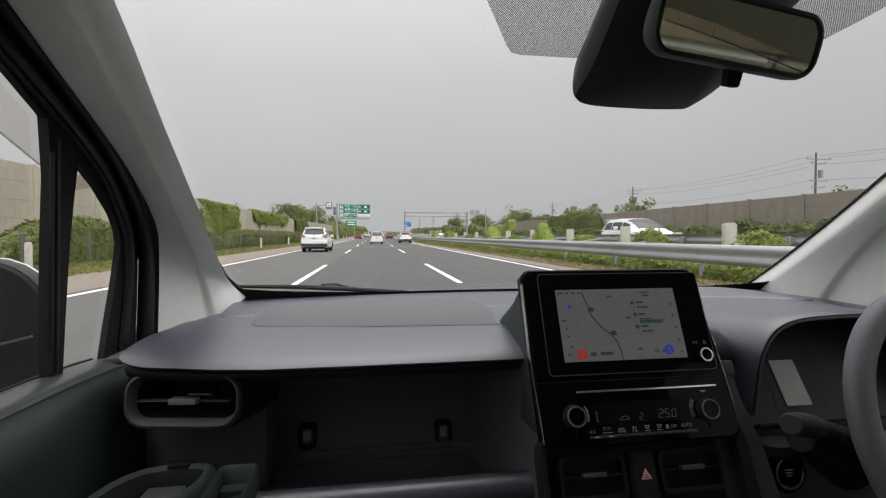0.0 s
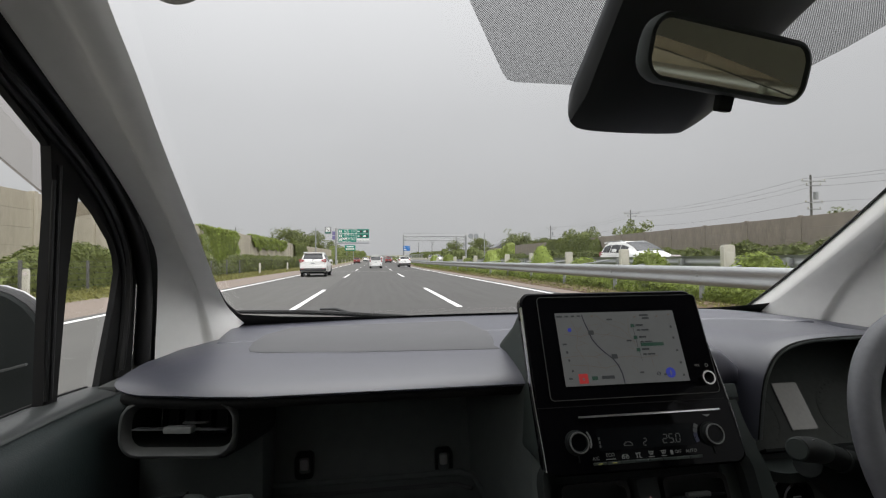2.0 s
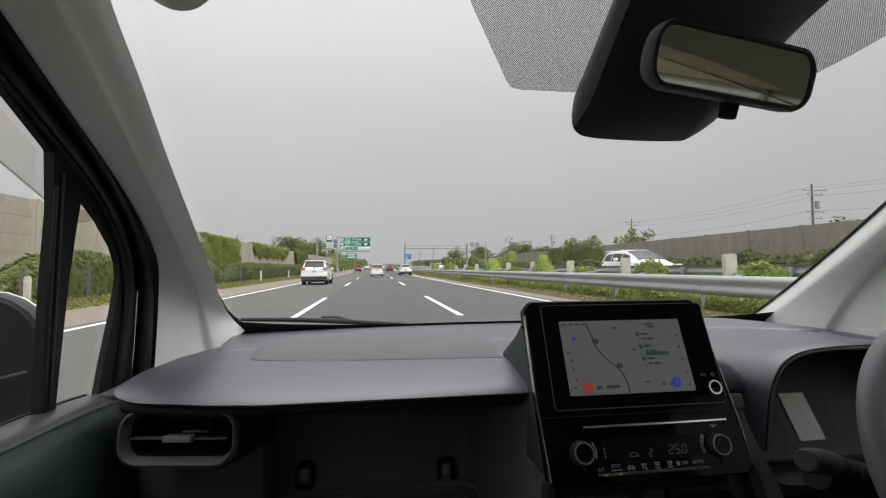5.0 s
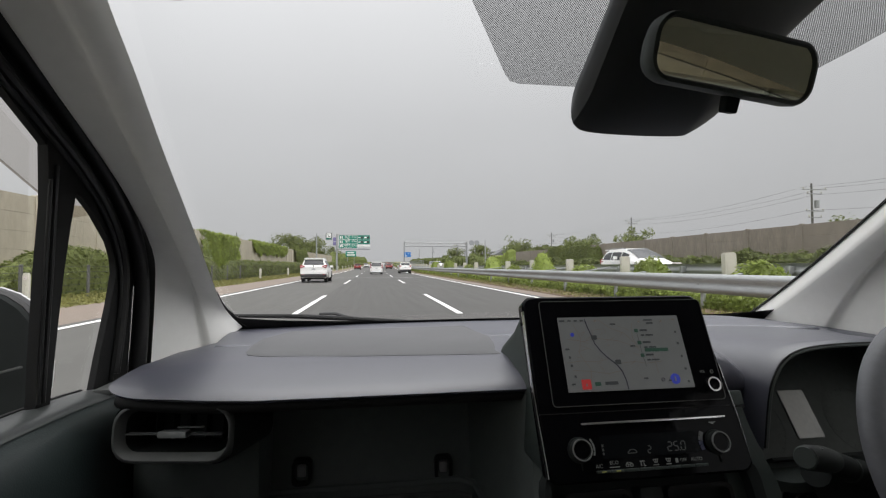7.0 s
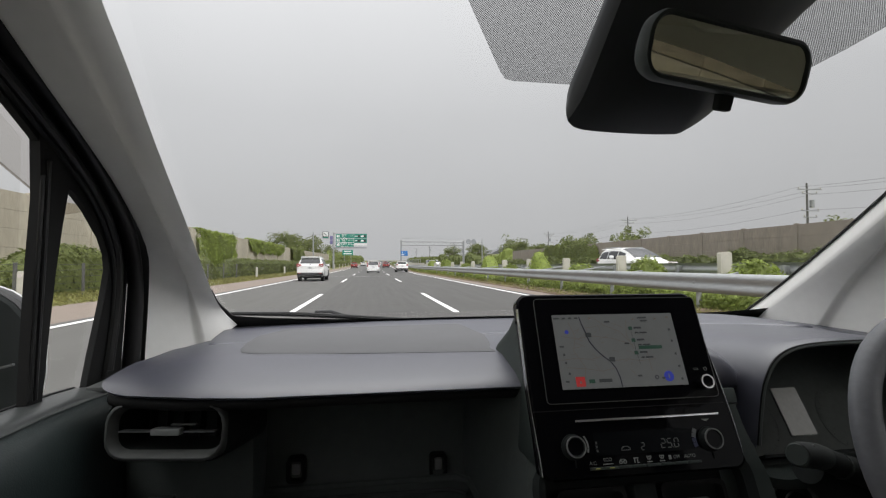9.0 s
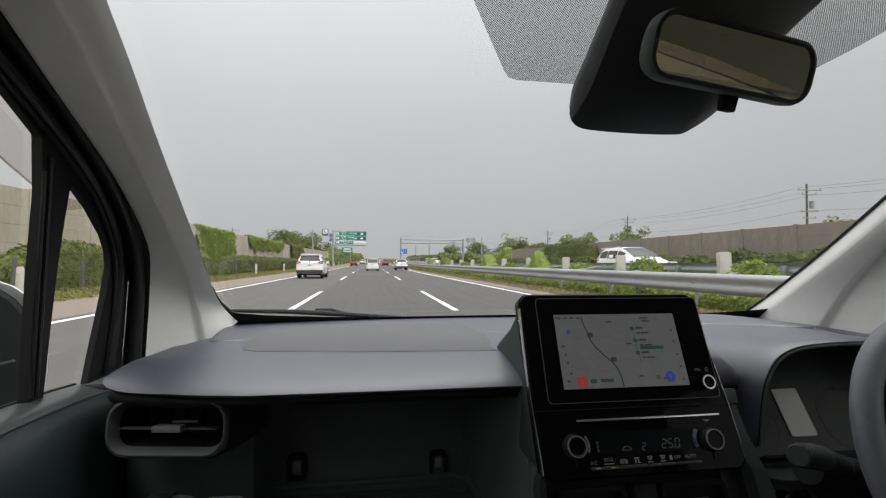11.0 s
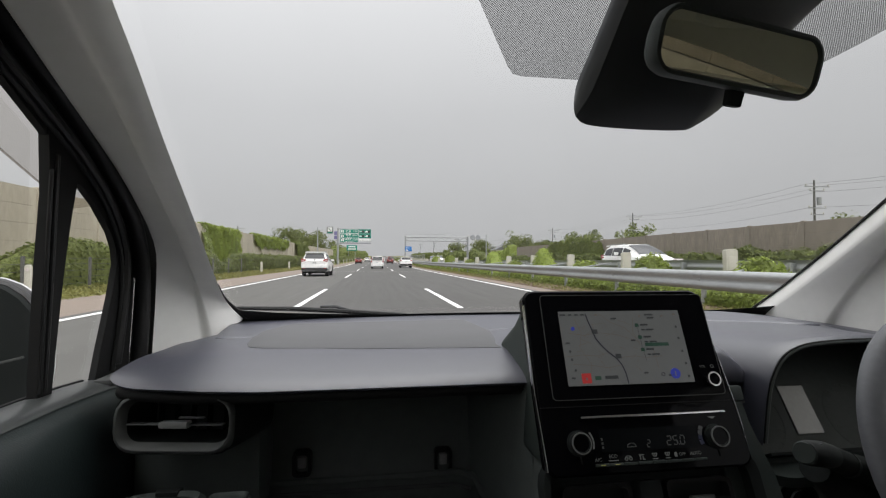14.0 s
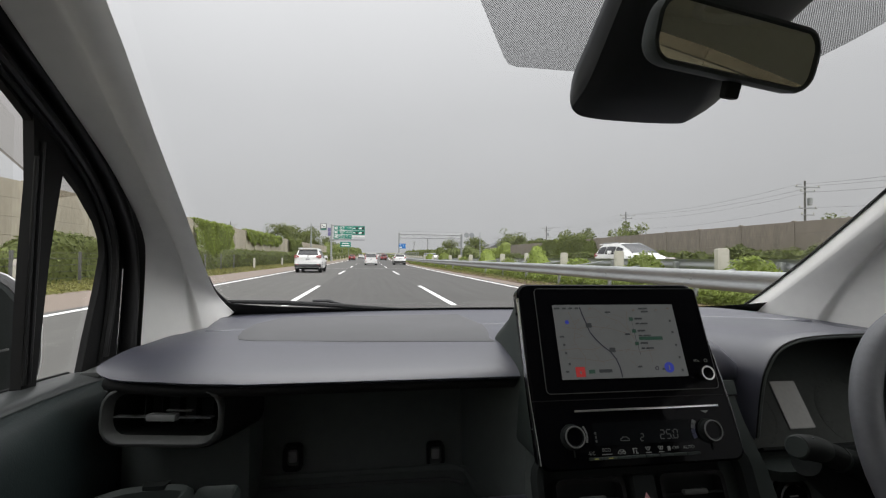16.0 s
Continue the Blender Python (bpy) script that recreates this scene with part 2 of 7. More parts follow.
M_STEELD = mat("weathered_steel", (0.30, 0.31, 0.32), 0.5, 0.4, var=0.12, scale=3)
M_CONC = mat("stained_concrete", (0.245, 0.215, 0.175), 0.9, var=0.26, scale=1.1, bump=0.3, bscale=40, stretch=(1, 1, 0.25))
M_CONCL = mat("pale_tan_concrete", (0.37, 0.335, 0.265), 0.9, var=0.2, scale=0.9, bump=0.3, bscale=40, stretch=(1, 1, 0.3))
M_POSTC = mat("pale_concrete", (0.46, 0.44, 0.38), 0.85, var=0.16, scale=4, bump=0.2, bscale=60)
M_POLE = mat("grey_pole_concrete", (0.12, 0.118, 0.112), 0.85, var=0.12, scale=2)
M_WIRE = mat("black_cable", (0.05, 0.05, 0.055), 0.6)
M_GREEN = mat("green_sign_sheet", (0.0, 0.20, 0.14), 0.45, var=0.05, scale=2)
M_SIGNW = mat("white_sign_sheet", (0.75, 0.76, 0.75), 0.5, var=0.05, scale=2)
M_SIGNB = mat("blue_sign_sheet", (0.02, 0.16, 0.48), 0.45, var=0.05, scale=2)
M_PURPLE = mat("violet_sign_sheet", (0.16, 0.14, 0.30), 0.5, var=0.06, scale=2)
M_SIGNK = mat("dark_sign_face", (0.03, 0.03, 0.03), 0.5, var=0.1)
M_WHITE = mat("white_car_paint", (0.84, 0.84, 0.83), 0.3, var=0.02, coat=0.6)
M_RED = mat("red_car_paint", (0.32, 0.035, 0.03), 0.3, var=0.03, coat=0.6)
M_BLACKCAR = mat("charcoal_car_paint", (0.03, 0.031, 0.034), 0.3, var=0.03, coat=0.6)
M_CARGLASS = mat("dark_car_glass", (0.018, 0.02, 0.022), 0.08, var=0.05, spec=0.6)
M_CARBLACK = mat("black_bumper_plastic", (0.02, 0.02, 0.021), 0.6, var=0.1)
M_TAIL = mat("red_tail_lamp", (0.36, 0.085, 0.09), 0.2, var=0.06, coat=0.5)
M_TAILW = mat("clear_lamp_lens", (0.6, 0.55, 0.54), 0.15, var=0.05, coat=0.5)
M_TYRE = mat("tyre_rubber", (0.02, 0.02, 0.02), 0.85, var=0.1)
M_RIM = mat("alloy_rim", (0.42, 0.42, 0.43), 0.35, 0.8, var=0.05)
M_ROOFT = mat("grey_roof_tiles", (0.14, 0.14, 0.15), 0.8, var=0.2, scale=2)
M_HOUSE = mat("cream_house_wall", (0.55, 0.52, 0.46), 0.85, var=0.08, scale=1)


# ---------------------------------------------------------------- mesh helpers
BASE = {}


def thing(name, at=(0, 0, 0), label="", category="", group="", kind="", turn=None, local=False):
    """An Empty at a thing's base. Unless local, its parts are given in the car's and road's own coordinates."""
    ob = new(name)
    ob.empty_display_size = 0.05
    ob.matrix_basis = turn if turn is not None else Matrix.Translation(at)
    BASE[ob] = Matrix.Identity(4) if local else ob.matrix_basis.inverted()
    return tagged(ob, label, category, group, kind)


def finish(name, bm, material, smooth=True, angle=35):
    bmesh.ops.recalc_face_normals(bm, faces=bm.faces)
    me = bpy.data.meshes.new(name)
    bm.to_mesh(me)
    bm.free()
    me.materials.append(material)
    if smooth:
        me.shade_smooth()
        me.set_sharp_from_angle(angle=radians(angle))
    return me


def part(name, bm, material, parent, label="", smooth=True, angle=35):
    bm.transform(BASE[parent])
    ob = new(name, finish(name, bm, material, smooth, angle))
    ob.parent = parent
    BASE[ob] = BASE[parent]
    return tagged(ob, label)


def solo(name, bm, material, label, category, kind="", group="", at=None, smooth=True, angle=35):
    """A thing made of one mesh."""
    if at is not None:
        bm.transform(Matrix.Translation(at).inverted())
    ob = new(name, finish(name, bm, material, smooth, angle))
    if at is not None:
        ob.location = at
    BASE[ob] = Matrix.Translation(at).inverted() if at is not None else Matrix.Identity(4)
    return tagged(ob, label, category, group, kind)


def box(bm, c, s, bevel=0.0, turn=None, seg=2):
    m = Matrix.Translation(c) @ (turn if turn is not None else Matrix.Identity(4)) @ Matrix.Diagonal((*s, 1))
    got = bmesh.ops.create_cube(bm, size=1, matrix=m)
    if bevel:
        edges = list({e for v in got["verts"] for e in v.link_edges})
        bmesh.ops.bevel(bm, geom=edges, offset=bevel, segments=seg, affect="EDGES", profile=0.6)
    return bm


def boxed(c, s, bevel=0.0, turn=None, seg=2):
    return box(bmesh.new(), c, s, bevel, turn, seg)


def to3(axis, p, w):
    return {"x": (w, p[0], p[1]), "y": (p[0], w, p[1]), "z": (p[0], p[1], w)}[axis]


def prism(bm, pts, axis, a, b):
    """A flat outline drawn out between two planes."""
    r0, r1 = ([bm.verts.new(to3(axis, p, w)) for p in pts] for w in (a, b))
    bm.faces.new(r0), bm.faces.new(r1[::-1])
    for i in range(len(pts)):
        j = (i + 1) % len(pts)
        bm.faces.new((r0[i], r0[j], r1[j], r1[i]))
    return bm


def hollow(bm, outer, inner, axis, a, b):
    """A ring between two outlines of as many points."""
    n = len(outer)
    rs = [[bm.verts.new(to3(axis, p, w)) for p in pts] for w in (a, b) for pts in (outer, inner)]
    for i in range(n):
        j = (i + 1) % n
        bm.faces.new((rs[0][i], rs[0][j], rs[1][j], rs[1][i]))
        bm.faces.new((rs[2][i], rs[3][i], rs[3][j], rs[2][j]))
        bm.faces.new((rs[0][i], rs[2][i], rs[2][j], rs[0][j]))
        bm.faces.new((rs[1][i], rs[1][j], rs[3][j], rs[3][i]))
    return bm


def loft(bm, rings, closed=True, caps=True):
    vs = [[bm.verts.new(p) for p in r] for r in rings]
    n = len(vs[0])
    for a, b in zip(vs, vs[1:]):
        for i in range(n if closed else n - 1):
            j = (i + 1) % n
            bm.faces.new((a[i], a[j], b[j], b[i]))
    if caps and closed:
        bm.faces.new(vs[0][::-1]), bm.faces.new(vs[-1])
    return bm


def tube(bm, pts, r, n=8, caps=True):
    """A round bar along a line; r is one radius or one for each point."""
    pts = [Vector(p) for p in pts]
    rs = r if isinstance(r, (list, tuple)) else [r] * len(pts)
    rings, side = [], None
    for i, p in enumerate(pts):
        d = (pts[min(i + 1, len(pts) - 1)] - pts[max(i - 1, 0)]).normalized()
        if side is None:
            side = d.orthogonal().normalized()
        side = (side - d * side.dot(d)).normalized()
        up = d.cross(side)
        rings.append([p + (side * math.cos(t) + up * math.sin(t)) * rs[i] for t in (2 * math.pi * k / n for k in range(n))])
    return loft(bm, rings, True, caps)


def rrect(w, h, r, cx=0.0, cy=0.0, n=4):
    out = []
    for sx, sy, a0 in ((1, 1, 0), (-1, 1, 90), (-1, -1, 180), (1, -1, 270)):
        for k in range(n + 1):
            a = radians(a0 + 90 * k / n)
            out.append((cx + sx * (w / 2 - r) + r * math.cos(a), cy + sy * (h / 2 - r) + r * math.sin(a)))
    return out


def circle(r, cx=0.0, cy=0.0, n=24):
    return [(cx + r * math.cos(2 * math.pi * k / n), cy + r * math.sin(2 * math.pi * k / n)) for k in range(n)]


def smooth01(t):
    t = max(0.0, min(1.0, t))
    return t * t * (3 - 2 * t)


def interp(x, xs, ys):
    return float(np.interp(x, xs, ys))


def flowing(pts, n=4):
    """A smooth line through the given places."""
    p = [Vector(q) for q in pts]
    out = []
    for i in range(len(p) - 1):
        a, b, c, d = p[max(i - 1, 0)], p[i], p[i + 1], p[min(i + 2, len(p) - 1)]
        for k in range(n):
            t = k / n
            out.append(0.5 * (2 * b + (c - a) * t + (2 * a - 5 * b + 4 * c - d) * t * t + (3 * b - a - 3 * c + d) * t ** 3))
    return out + [p[-1]]


def text_mesh(body, size, align="CENTER"):
    cu = bpy.data.curves.new("lettering", "FONT")
    cu.body, cu.size, cu.align_x, cu.align_y = body, size, align, "CENTER"
    ob = bpy.data.objects.new("lettering", cu)
    scene.collection.objects.link(ob)
    me = bpy.data.meshes.new_from_object(ob.evaluated_get(bpy.context.evaluated_depsgraph_get()))
    bpy.data.objects.remove(ob)
    return me


def letter(me, material, parent, m, name="lettering"):
    """Lettering as a part; m places it in the thing's own coordinates."""
    ob = new(name, me)
    me.materials.clear()
    me.materials.append(material)
    ob.parent = parent
    ob.matrix_basis = m
    return ob


def leaf_cloud(name, pts, size, material, rng, squash=1.0, core=None, facing=None):
    """Many small folded leaves round the given places, as one mesh."""
    pts = np.asarray(pts, float)
    n = len(pts)
    a = rng.normal(size=(n, 3))
    turned = rng.normal(size=(n, 3))
    if facing is not None:
        turned = facing / np.linalg.norm(facing, axis=1)[:, None] + 0.45 * rng.normal(size=(n, 3))
        turned /= np.linalg.norm(turned, axis=1)[:, None]
        a -= turned * (a * turned).sum(1)[:, None]
    a /= np.linalg.norm(a, axis=1)[:, None]
    b = np.cross(a, turned)
    b /= np.linalg.norm(b, axis=1)[:, None]
    s = size * rng.uniform(0.6, 1.4, (n, 1))
    c = np.cross(a, b) * s * 0.18
    v = np.stack([pts - a * s, pts + b * s * 0.5 * squash + c, pts + a * s, pts - b * s * 0.5 * squash + c], 1).reshape(-1, 3)
    faces = [(4 * i + p, 4 * i + q, 4 * i + r) for i in range(n) for p, q, r in ((0, 1, 2), (0, 2, 3))]
    verts = v.tolist()
    if core is not None:
        cv, cf = core
        k = len(verts)
        verts += [tuple(p) for p in cv]
        faces += [tuple(i + k for i in f) for f in cf]
    me = bpy.data.meshes.new(name)
    me.from_pydata(verts, [], faces)
    me.materials.append(material)
    return me


TEXT = {k: text_mesh(*v) for k, v in {
    "hanyu_jp": ("羽生", 0.62), "sano_jp": ("佐野", 0.62), "tsuga_jp": ("都賀西方", 0.52),
    "hanyu": ("Hanyu", 0.36), "sano": ("Sano", 0.36), "tsuga": ("Tsuganishikata", 0.33),
    "km3": ("3 km", 0.5), "km20": ("20 km", 0.5), "km42": ("42 km", 0.5),
    "temp": ("25.0", 0.0145), "ac": ("A/C", 0.0056), "eco": ("ECO", 0.0056), "off": ("OFF", 0.0052), "auto": ("AUTO", 0.0056), "fan": ("2", 0.011),
    "vol": ("VOL", 0.0045), "n20": ("20", 0.0085), "g1": ("1", 0.009)}.items()}


# ================================================================ the car's cabin
# ---------------------------------------------------------------- windscreen
PANE_A, PANE_B = Vector((0, 1.13, 0.985)), Vector((0, 0.45, 1.47))


def on_pane(x, z, off=0.0):
    """A place on the windscreen: straight up the middle, swept back a little at the sides."""
    t = (z - PANE_A.z) / (PANE_B.z - PANE_A.z)
    y = PANE_A.y + (PANE_B.y - PANE_A.y) * t - 0.07 * (abs(x) / 0.62) ** 2.2 * (1 - 0.35 * t)
    return Vector((x, y + off, z + off * 1.3))


def pane_grid(x0, x1, z0, z1, nx, nz, off=0.0):
    bm = bmesh.new()
    g = [[bm.verts.new(on_pane(x0 + (x1 - x0) * i / nx, z0 + (z1 - z0) * j / nz, off)) for i in range(nx + 1)] for j in range(nz + 1)]
    for j in range(nz):
        for i in range(nx):
            bm.faces.new((g[j][i], g[j][i + 1], g[j + 1][i + 1], g[j + 1][i]))
    return bm


windscreen = thing("window_1", (0, 1.13, 0.985), "large raked clear glass windscreen of a minivan", "windscreen", kind="structure")
pane = part("pane", pane_grid(-0.66, 0.66, 0.975, 1.50, 16, 8, 0.012), M_GLASS, windscreen)
pane.visible_shadow = False

# the printed shade band of dots round the sensor housing
bm = bmesh.new()
uvl = bm.loops.layers.uv.new("UVMap")
outline = [(-0.303, 1.50), (-0.224, 1.423), (-0.161, 1.369), (-0.152, 1.3635), (-0.139, 1.362), (0.13, 1.362), (0.215, 1.363), (0.25, 1.373), (0.278, 1.388), (0.308, 1.405), (0.3355, 1.423), (0.40, 1.466), (0.45, 1.50)]
vs = [bm.verts.new(on_pane(x, z, 0.004)) for x, z in outline]
f = bm.faces.new(vs)
for lp in f.loops:
    lp[uvl].uv = (lp.vert.co.x, (lp.vert.co - PANE_A).length)
dots = part("shade_band", bm, M_DOTS, windscreen, "printed band of fine black dots on the glass", smooth=False)
dots.visible_shadow = False

# black painted border and cowl along the foot of the glass
bm = bmesh.new()
lower, upper = [], []
for i in range(25):
    x = -0.66 + 1.32 * i / 24
    k = (abs(x) / 0.64) ** 6
    lower.append(on_pane(x, 0.962, -0.004))
    upper.append(on_pane(x, 0.992 + (0.024 if x < 0 else 0.018) * k + (0.004 if x < -0.38 else 0.0) * smooth01((-0.30 - x) / 0.2), 0.0))
loft(bm, [lower, upper, [p + Vector((0, 0.03, -0.02)) for p in upper]], closed=False)
part("border", bm, M_RUBBER, windscreen, "black painted lower border of the glass")

wiper = thing("windscreen_wiper", (-0.30, 1.20, 0.985), "black wiper blade resting at the foot of the windscreen", "wiper")
bm = tube(bmesh.new(), [(-0.66, 1.17, 1.004), (-0.52, 1.20, 0.997), (-0.40, 1.21, 0.988), (-0.25, 1.21, 0.976)], [0.004, 0.006, 0.006, 0.006], 8)
part("blade", bm, M_RUBBER, wiper)
bm = tube(bmesh.new(), [(-0.47, 1.235, 0.999), (-0.43, 1.23, 0.999), (-0.395, 1.225, 0.988), (-0.30, 1.23, 0.970)], [0.003, 0.0042, 0.005, 0.005], 8)
part("arm", bm, M_CARBLACK, wiper)

# bonnet beyond the glass, low and out of sight behind the dashboard
bonnet = solo("bonnet", loft(bmesh.new(), [[(-0.70, y, z - 0.05), (-0.45, y, z), (0, y, z + 0.015), (0.45, y, z), (0.70, y, z - 0.05), (0.70, y, 0.5), (-0.70, y, 0.5)] for y, z in ((1.22, 0.93), (1.5, 0.86), (1.75, 0.76), (1.9, 0.6))]),
              M_WHITE, "white sheet-steel bonnet in front of the windscreen", "bonnet", at=(0, 1.5, 0.5))

# ---------------------------------------------------------------- dashboard
dash = thing("dashboard", (0, 0.8, 0.5), "dark grey moulded plastic dashboard with an open shelf", "dashboard")


def round_in(t):
    """From 0 to 1 like the quarter of a circle."""
    return 1 - math.sqrt(1 - max(0.0, min(1.0, t)) ** 2)


def lip_y(x):
    return 0.612 + 0.046 * round_in((-0.560 - x) / 0.105) + 0.16 * smooth01((x - 0.13) / 0.08) ** 1.5


def rear_y(x):
    return 1.135 - 0.085 * (abs(x) / 0.65) ** 2


# padded top on the passenger's side, which rolls over into a lip
rings = []
for x in (-0.665, -0.6645, -0.663, -0.660, -0.655, -0.648, -0.638, -0.622, -0.60, -0.575, -0.54, -0.48, -0.4, -0.3, -0.2, -0.1, 0.0, 0.08, 0.14, 0.17, 0.19, 0.20, 0.205):
    y0, y1 = lip_y(x), rear_y(x)
    e = max(round_in((-0.600 - x) / 0.065), smooth01((x - 0.13) / 0.075) ** 2)
    top = 0.986 - 0.014 * e
    back = interp(x, [-0.665, -0.655, -0.63, -0.605, -0.57], [0.80, 0.845, 0.885, 0.92, y1])
    prof = [(y1, 0.982), (0.95, 0.984), (0.82, 0.9857), (0.725, 0.9856), (0.69, 0.9825), (0.655, 0.9735), (0.632, 0.9665), (0.618, 0.9600), (0.612, 0.9540), (0.6135, 0.9505), (0.625, 0.9490), (0.68, 0.948), (0.80, 0.948)]
    ring = []
    for k, (y, z) in enumerate(prof):
        yy = y0 + (y - y0) * (back - y0) / (y1 - y0) if k < 2 else y0 + (y - 0.612) * (1.0 - 0.25 * e)
        zz = 0.9555 + (z - 0.9555) * (1 - 0.55 * e) if k > 2 else z - 0.016 * e
        if k > 2:
            zz += (0.984 - zz) * (0.22 * smooth01((-0.49 - x) / 0.11) + 0.36 * round_in((-0.61 - x) / 0.055))
        ring.append((x, yy, zz))
    rings.append(ring)
bm = loft(bmesh.new(), rings, closed=False)
pad = part("top_pad", bm, M_PAD, dash, "soft dark grey padded top with a rolled edge", angle=60)

# dark moulding tucked under the rolled edge
bm = loft(bmesh.new(), [[(x, lip_y(x) + dy, 0.952 + 0.006 * smooth01((-0.52 - x) / 0.11) + dz) for dy, dz in ((0.016, -0.001), (0.009, -0.003), (0.007, -0.009), (0.013, -0.016), (0.06, -0.019))] for x in (-0.655, -0.645, -0.63, -0.60, -0.56, -0.50, -0.4, -0.3, -0.2, -0.12)], closed=False)
part("under_moulding", bm, M_RUBBER, dash, "black moulding under the padded edge", angle=60)

# rear tier of the top, with a rounded end beside the pillar
tier = [(-0.598, 0.838), (-0.611, 0.90), (-0.620, 0.97), (-0.628, 1.05), (-0.622, 1.095), (-0.600, 1.118), (-0.55, 1.12), (-0.40, 1.125), (-0.2, 1.13), (0.0, 1.13), (0.15, 1.125), (0.15, 0.92), (-0.10, 0.885), (-0.40, 0.865), (-0.54, 0.846)]
tier = [tuple(p.xy) for p in flowing([(*q, 0.0) for q in tier + tier[:1]], 3)][:-1]
inset = lambda d: [(x - math.copysign(min(d, abs(x + 0.23)), x + 0.23), y - math.copysign(min(d, abs(y - 0.98)), y - 0.98)) for x, y in tier]
part("rear_tier", loft(bmesh.new(), [[(x, y, z) for x, y in inset(d)] for d, z in ((0, 0.955), (0, 0.9852), (0.0012, 0.9860), (0.006, 0.9863), (0.03, 0.9866))]), M_PAD, dash, "raised rear tier of the padded top", angle=60)

# raised flat field let into the pad
bm, field_rings = bmesh.new(), []
fld = [(-0.531, 0.775), (-0.522, 0.748), (-0.500, 0.736), (-0.36, 0.718), (-0.139, 0.706), (-0.118, 0.86), (-0.135, 1.03), (-0.50, 1.00), (-0.536, 0.91), (-0.537, 0.83)]
pad_z = lambda y: float(np.interp(y, [0.655, 0.69, 0.725, 0.82], [0.9735, 0.9825, 0.9856, 0.9862]))
for s, up in ((1.0, -0.012), (1.0, 0.0005), (0.985, 0.0011), (0.95, 0.0012)):
    field_rings.append([(-0.33 + (x + 0.33) * s, 0.86 + (y - 0.86) * s, 0.9874 if s < 0.96 else pad_z(y) + up) for x, y in fld])
loft(bm, field_rings)
part("speaker_field", bm, mat("fine_grained_dash_field", (0.085, 0.085, 0.089), 0.6, var=0.06, scale=5, bump=0.2, bscale=1200), dash, "flat finely grained field on the padded top", angle=60)

# lower body of the dashboard: floor of the shelf, its back, sides and the front edge
bm = bmesh.new()
loft(bm, [[(x, 0.80, 0.942), (x, 0.806, 0.90), (x, 0.80, 0.82), (x, 0.792, 0.775), (x, 0.775, 0.752), (x, 0.74, 0.742), (x, 0.66, 0.744), (x, 0.63, 0.756), (x, 0.618, 0.782), (x, 0.614, 0.790)] for x in np.linspace(-0.505, -0.125, 12)], closed=False)
part("shelf", bm, M_DARK, dash, "open shelf of dark grained plastic", angle=50)
# the shelf's front roll takes the shinier pad material to make up for missing light
bm = loft(bmesh.new(), [[(x, 0.615, 0.788), (x, 0.610, 0.797), (x, 0.602, 0.802), (x, 0.594, 0.8025), (x, 0.586, 0.799), (x, 0.580, 0.792), (x, 0.577, 0.784), (x, 0.578, 0.778)] for x in np.linspace(-0.505, -0.118, 10)], closed=False)
part("shelf_edge", bm, M_PAD, dash, "front edge of the shelf in shinier plastic to look lit", angle=60)
bm = prism(bmesh.new(), [(-0.118, 0.60), (-0.125, 0.60), (-0.158, 0.70), (-0.172, 0.80), (-0.10, 0.80), (-0.10, 0.60)], "z", 0.45, 0.945)
part("shelf_side", bm, M_DARK, dash, angle=20)
bm = bmesh.new()
tube(bm, [(-0.50, 0.784, 0.762), (-0.30, 0.784, 0.762), (-0.19, 0.782, 0.764), (-0.168, 0.768, 0.762), (-0.150, 0.70, 0.752)], 0.006, 8)
part("shelf_rib", bm, M_DARK, dash)
bm = tube(bmesh.new(), [(-0.49, 0.766, 0.752), (-0.32, 0.766, 0.752), (-0.20, 0.764, 0.752), (-0.176, 0.75, 0.75)], 0.0035, 8)
part("shelf_rib", bm, M_VENT, dash)
bm = bmesh.new()
box(bm, (-0.58, 0.862, 0.70), (0.17, 0.296, 0.46), 0.008)
part("left_body", bm, M_DARK, dash)
bm = bmesh.new()
loft(bm, [[(x, 0.588, 0.777), (x, 0.572, 0.774), (x, 0.566, 0.768), (x, 0.563, 0.70), (x, 0.60, 0.50), (x, 0.64, 0.35)] for x in (-0.66, -0.4, -0.12)], closed=False)
part("glovebox_lid", bm, M_DARK, dash, "dark plastic glovebox lid below the shelf")

for hx, hy, hz in ((-0.447, 0.796, 0.790), (-0.217, 0.798, 0.782)):
    M_HOOK = bpy.data.materials.get("pale_hook_plastic") or mat("pale_hook_plastic", (0.24, 0.24, 0.235), 0.4, var=0.08, scale=30)
    hook = part("hook_recess", hollow(bmesh.new(), rrect(0.030, 0.040, 0.008, hx, hz), rrect(0.020, 0.030, 0.006, hx, hz), "y", hy - 0.014, hy + 0.004), M_RUBBER, dash)
    part("hook", boxed((hx, hy - 0.008, hz + 0.002), (0.013, 0.010, 0.018), 0.003), M_HOOK, hook, "small grey folding hook")

# air vent
VX, VY, VZ = -0.581, 0.628, 0.913
vent_turn = Matrix.Translation((VX, VY, VZ)) @ Matrix.Rotation(radians(-9), 4, "Z") @ Matrix.Rotation(radians(-6), 4, "X")
vent = thing("air_vent", turn=vent_turn, label="grey framed rectangular air vent with one slat in the dashboard", category="air vent", local=True)
rings = []
for w, h, r, y in ((0.150, 0.072, 0.026, 0.045), (0.151, 0.072, 0.026, 0.008), (0.149, 0.070, 0.026, 0.001), (0.145, 0.066, 0.025, -0.003), (0.141, 0.062, 0.023, -0.0035), (0.136, 0.056, 0.020, 0.000), (0.131, 0.050, 0.017, 0.008)):
    rings.append([(x + (0.150 - w) * 0.22, y, z + (0.150 - w) * 0.12) for x, z in rrect(w, h, r)])
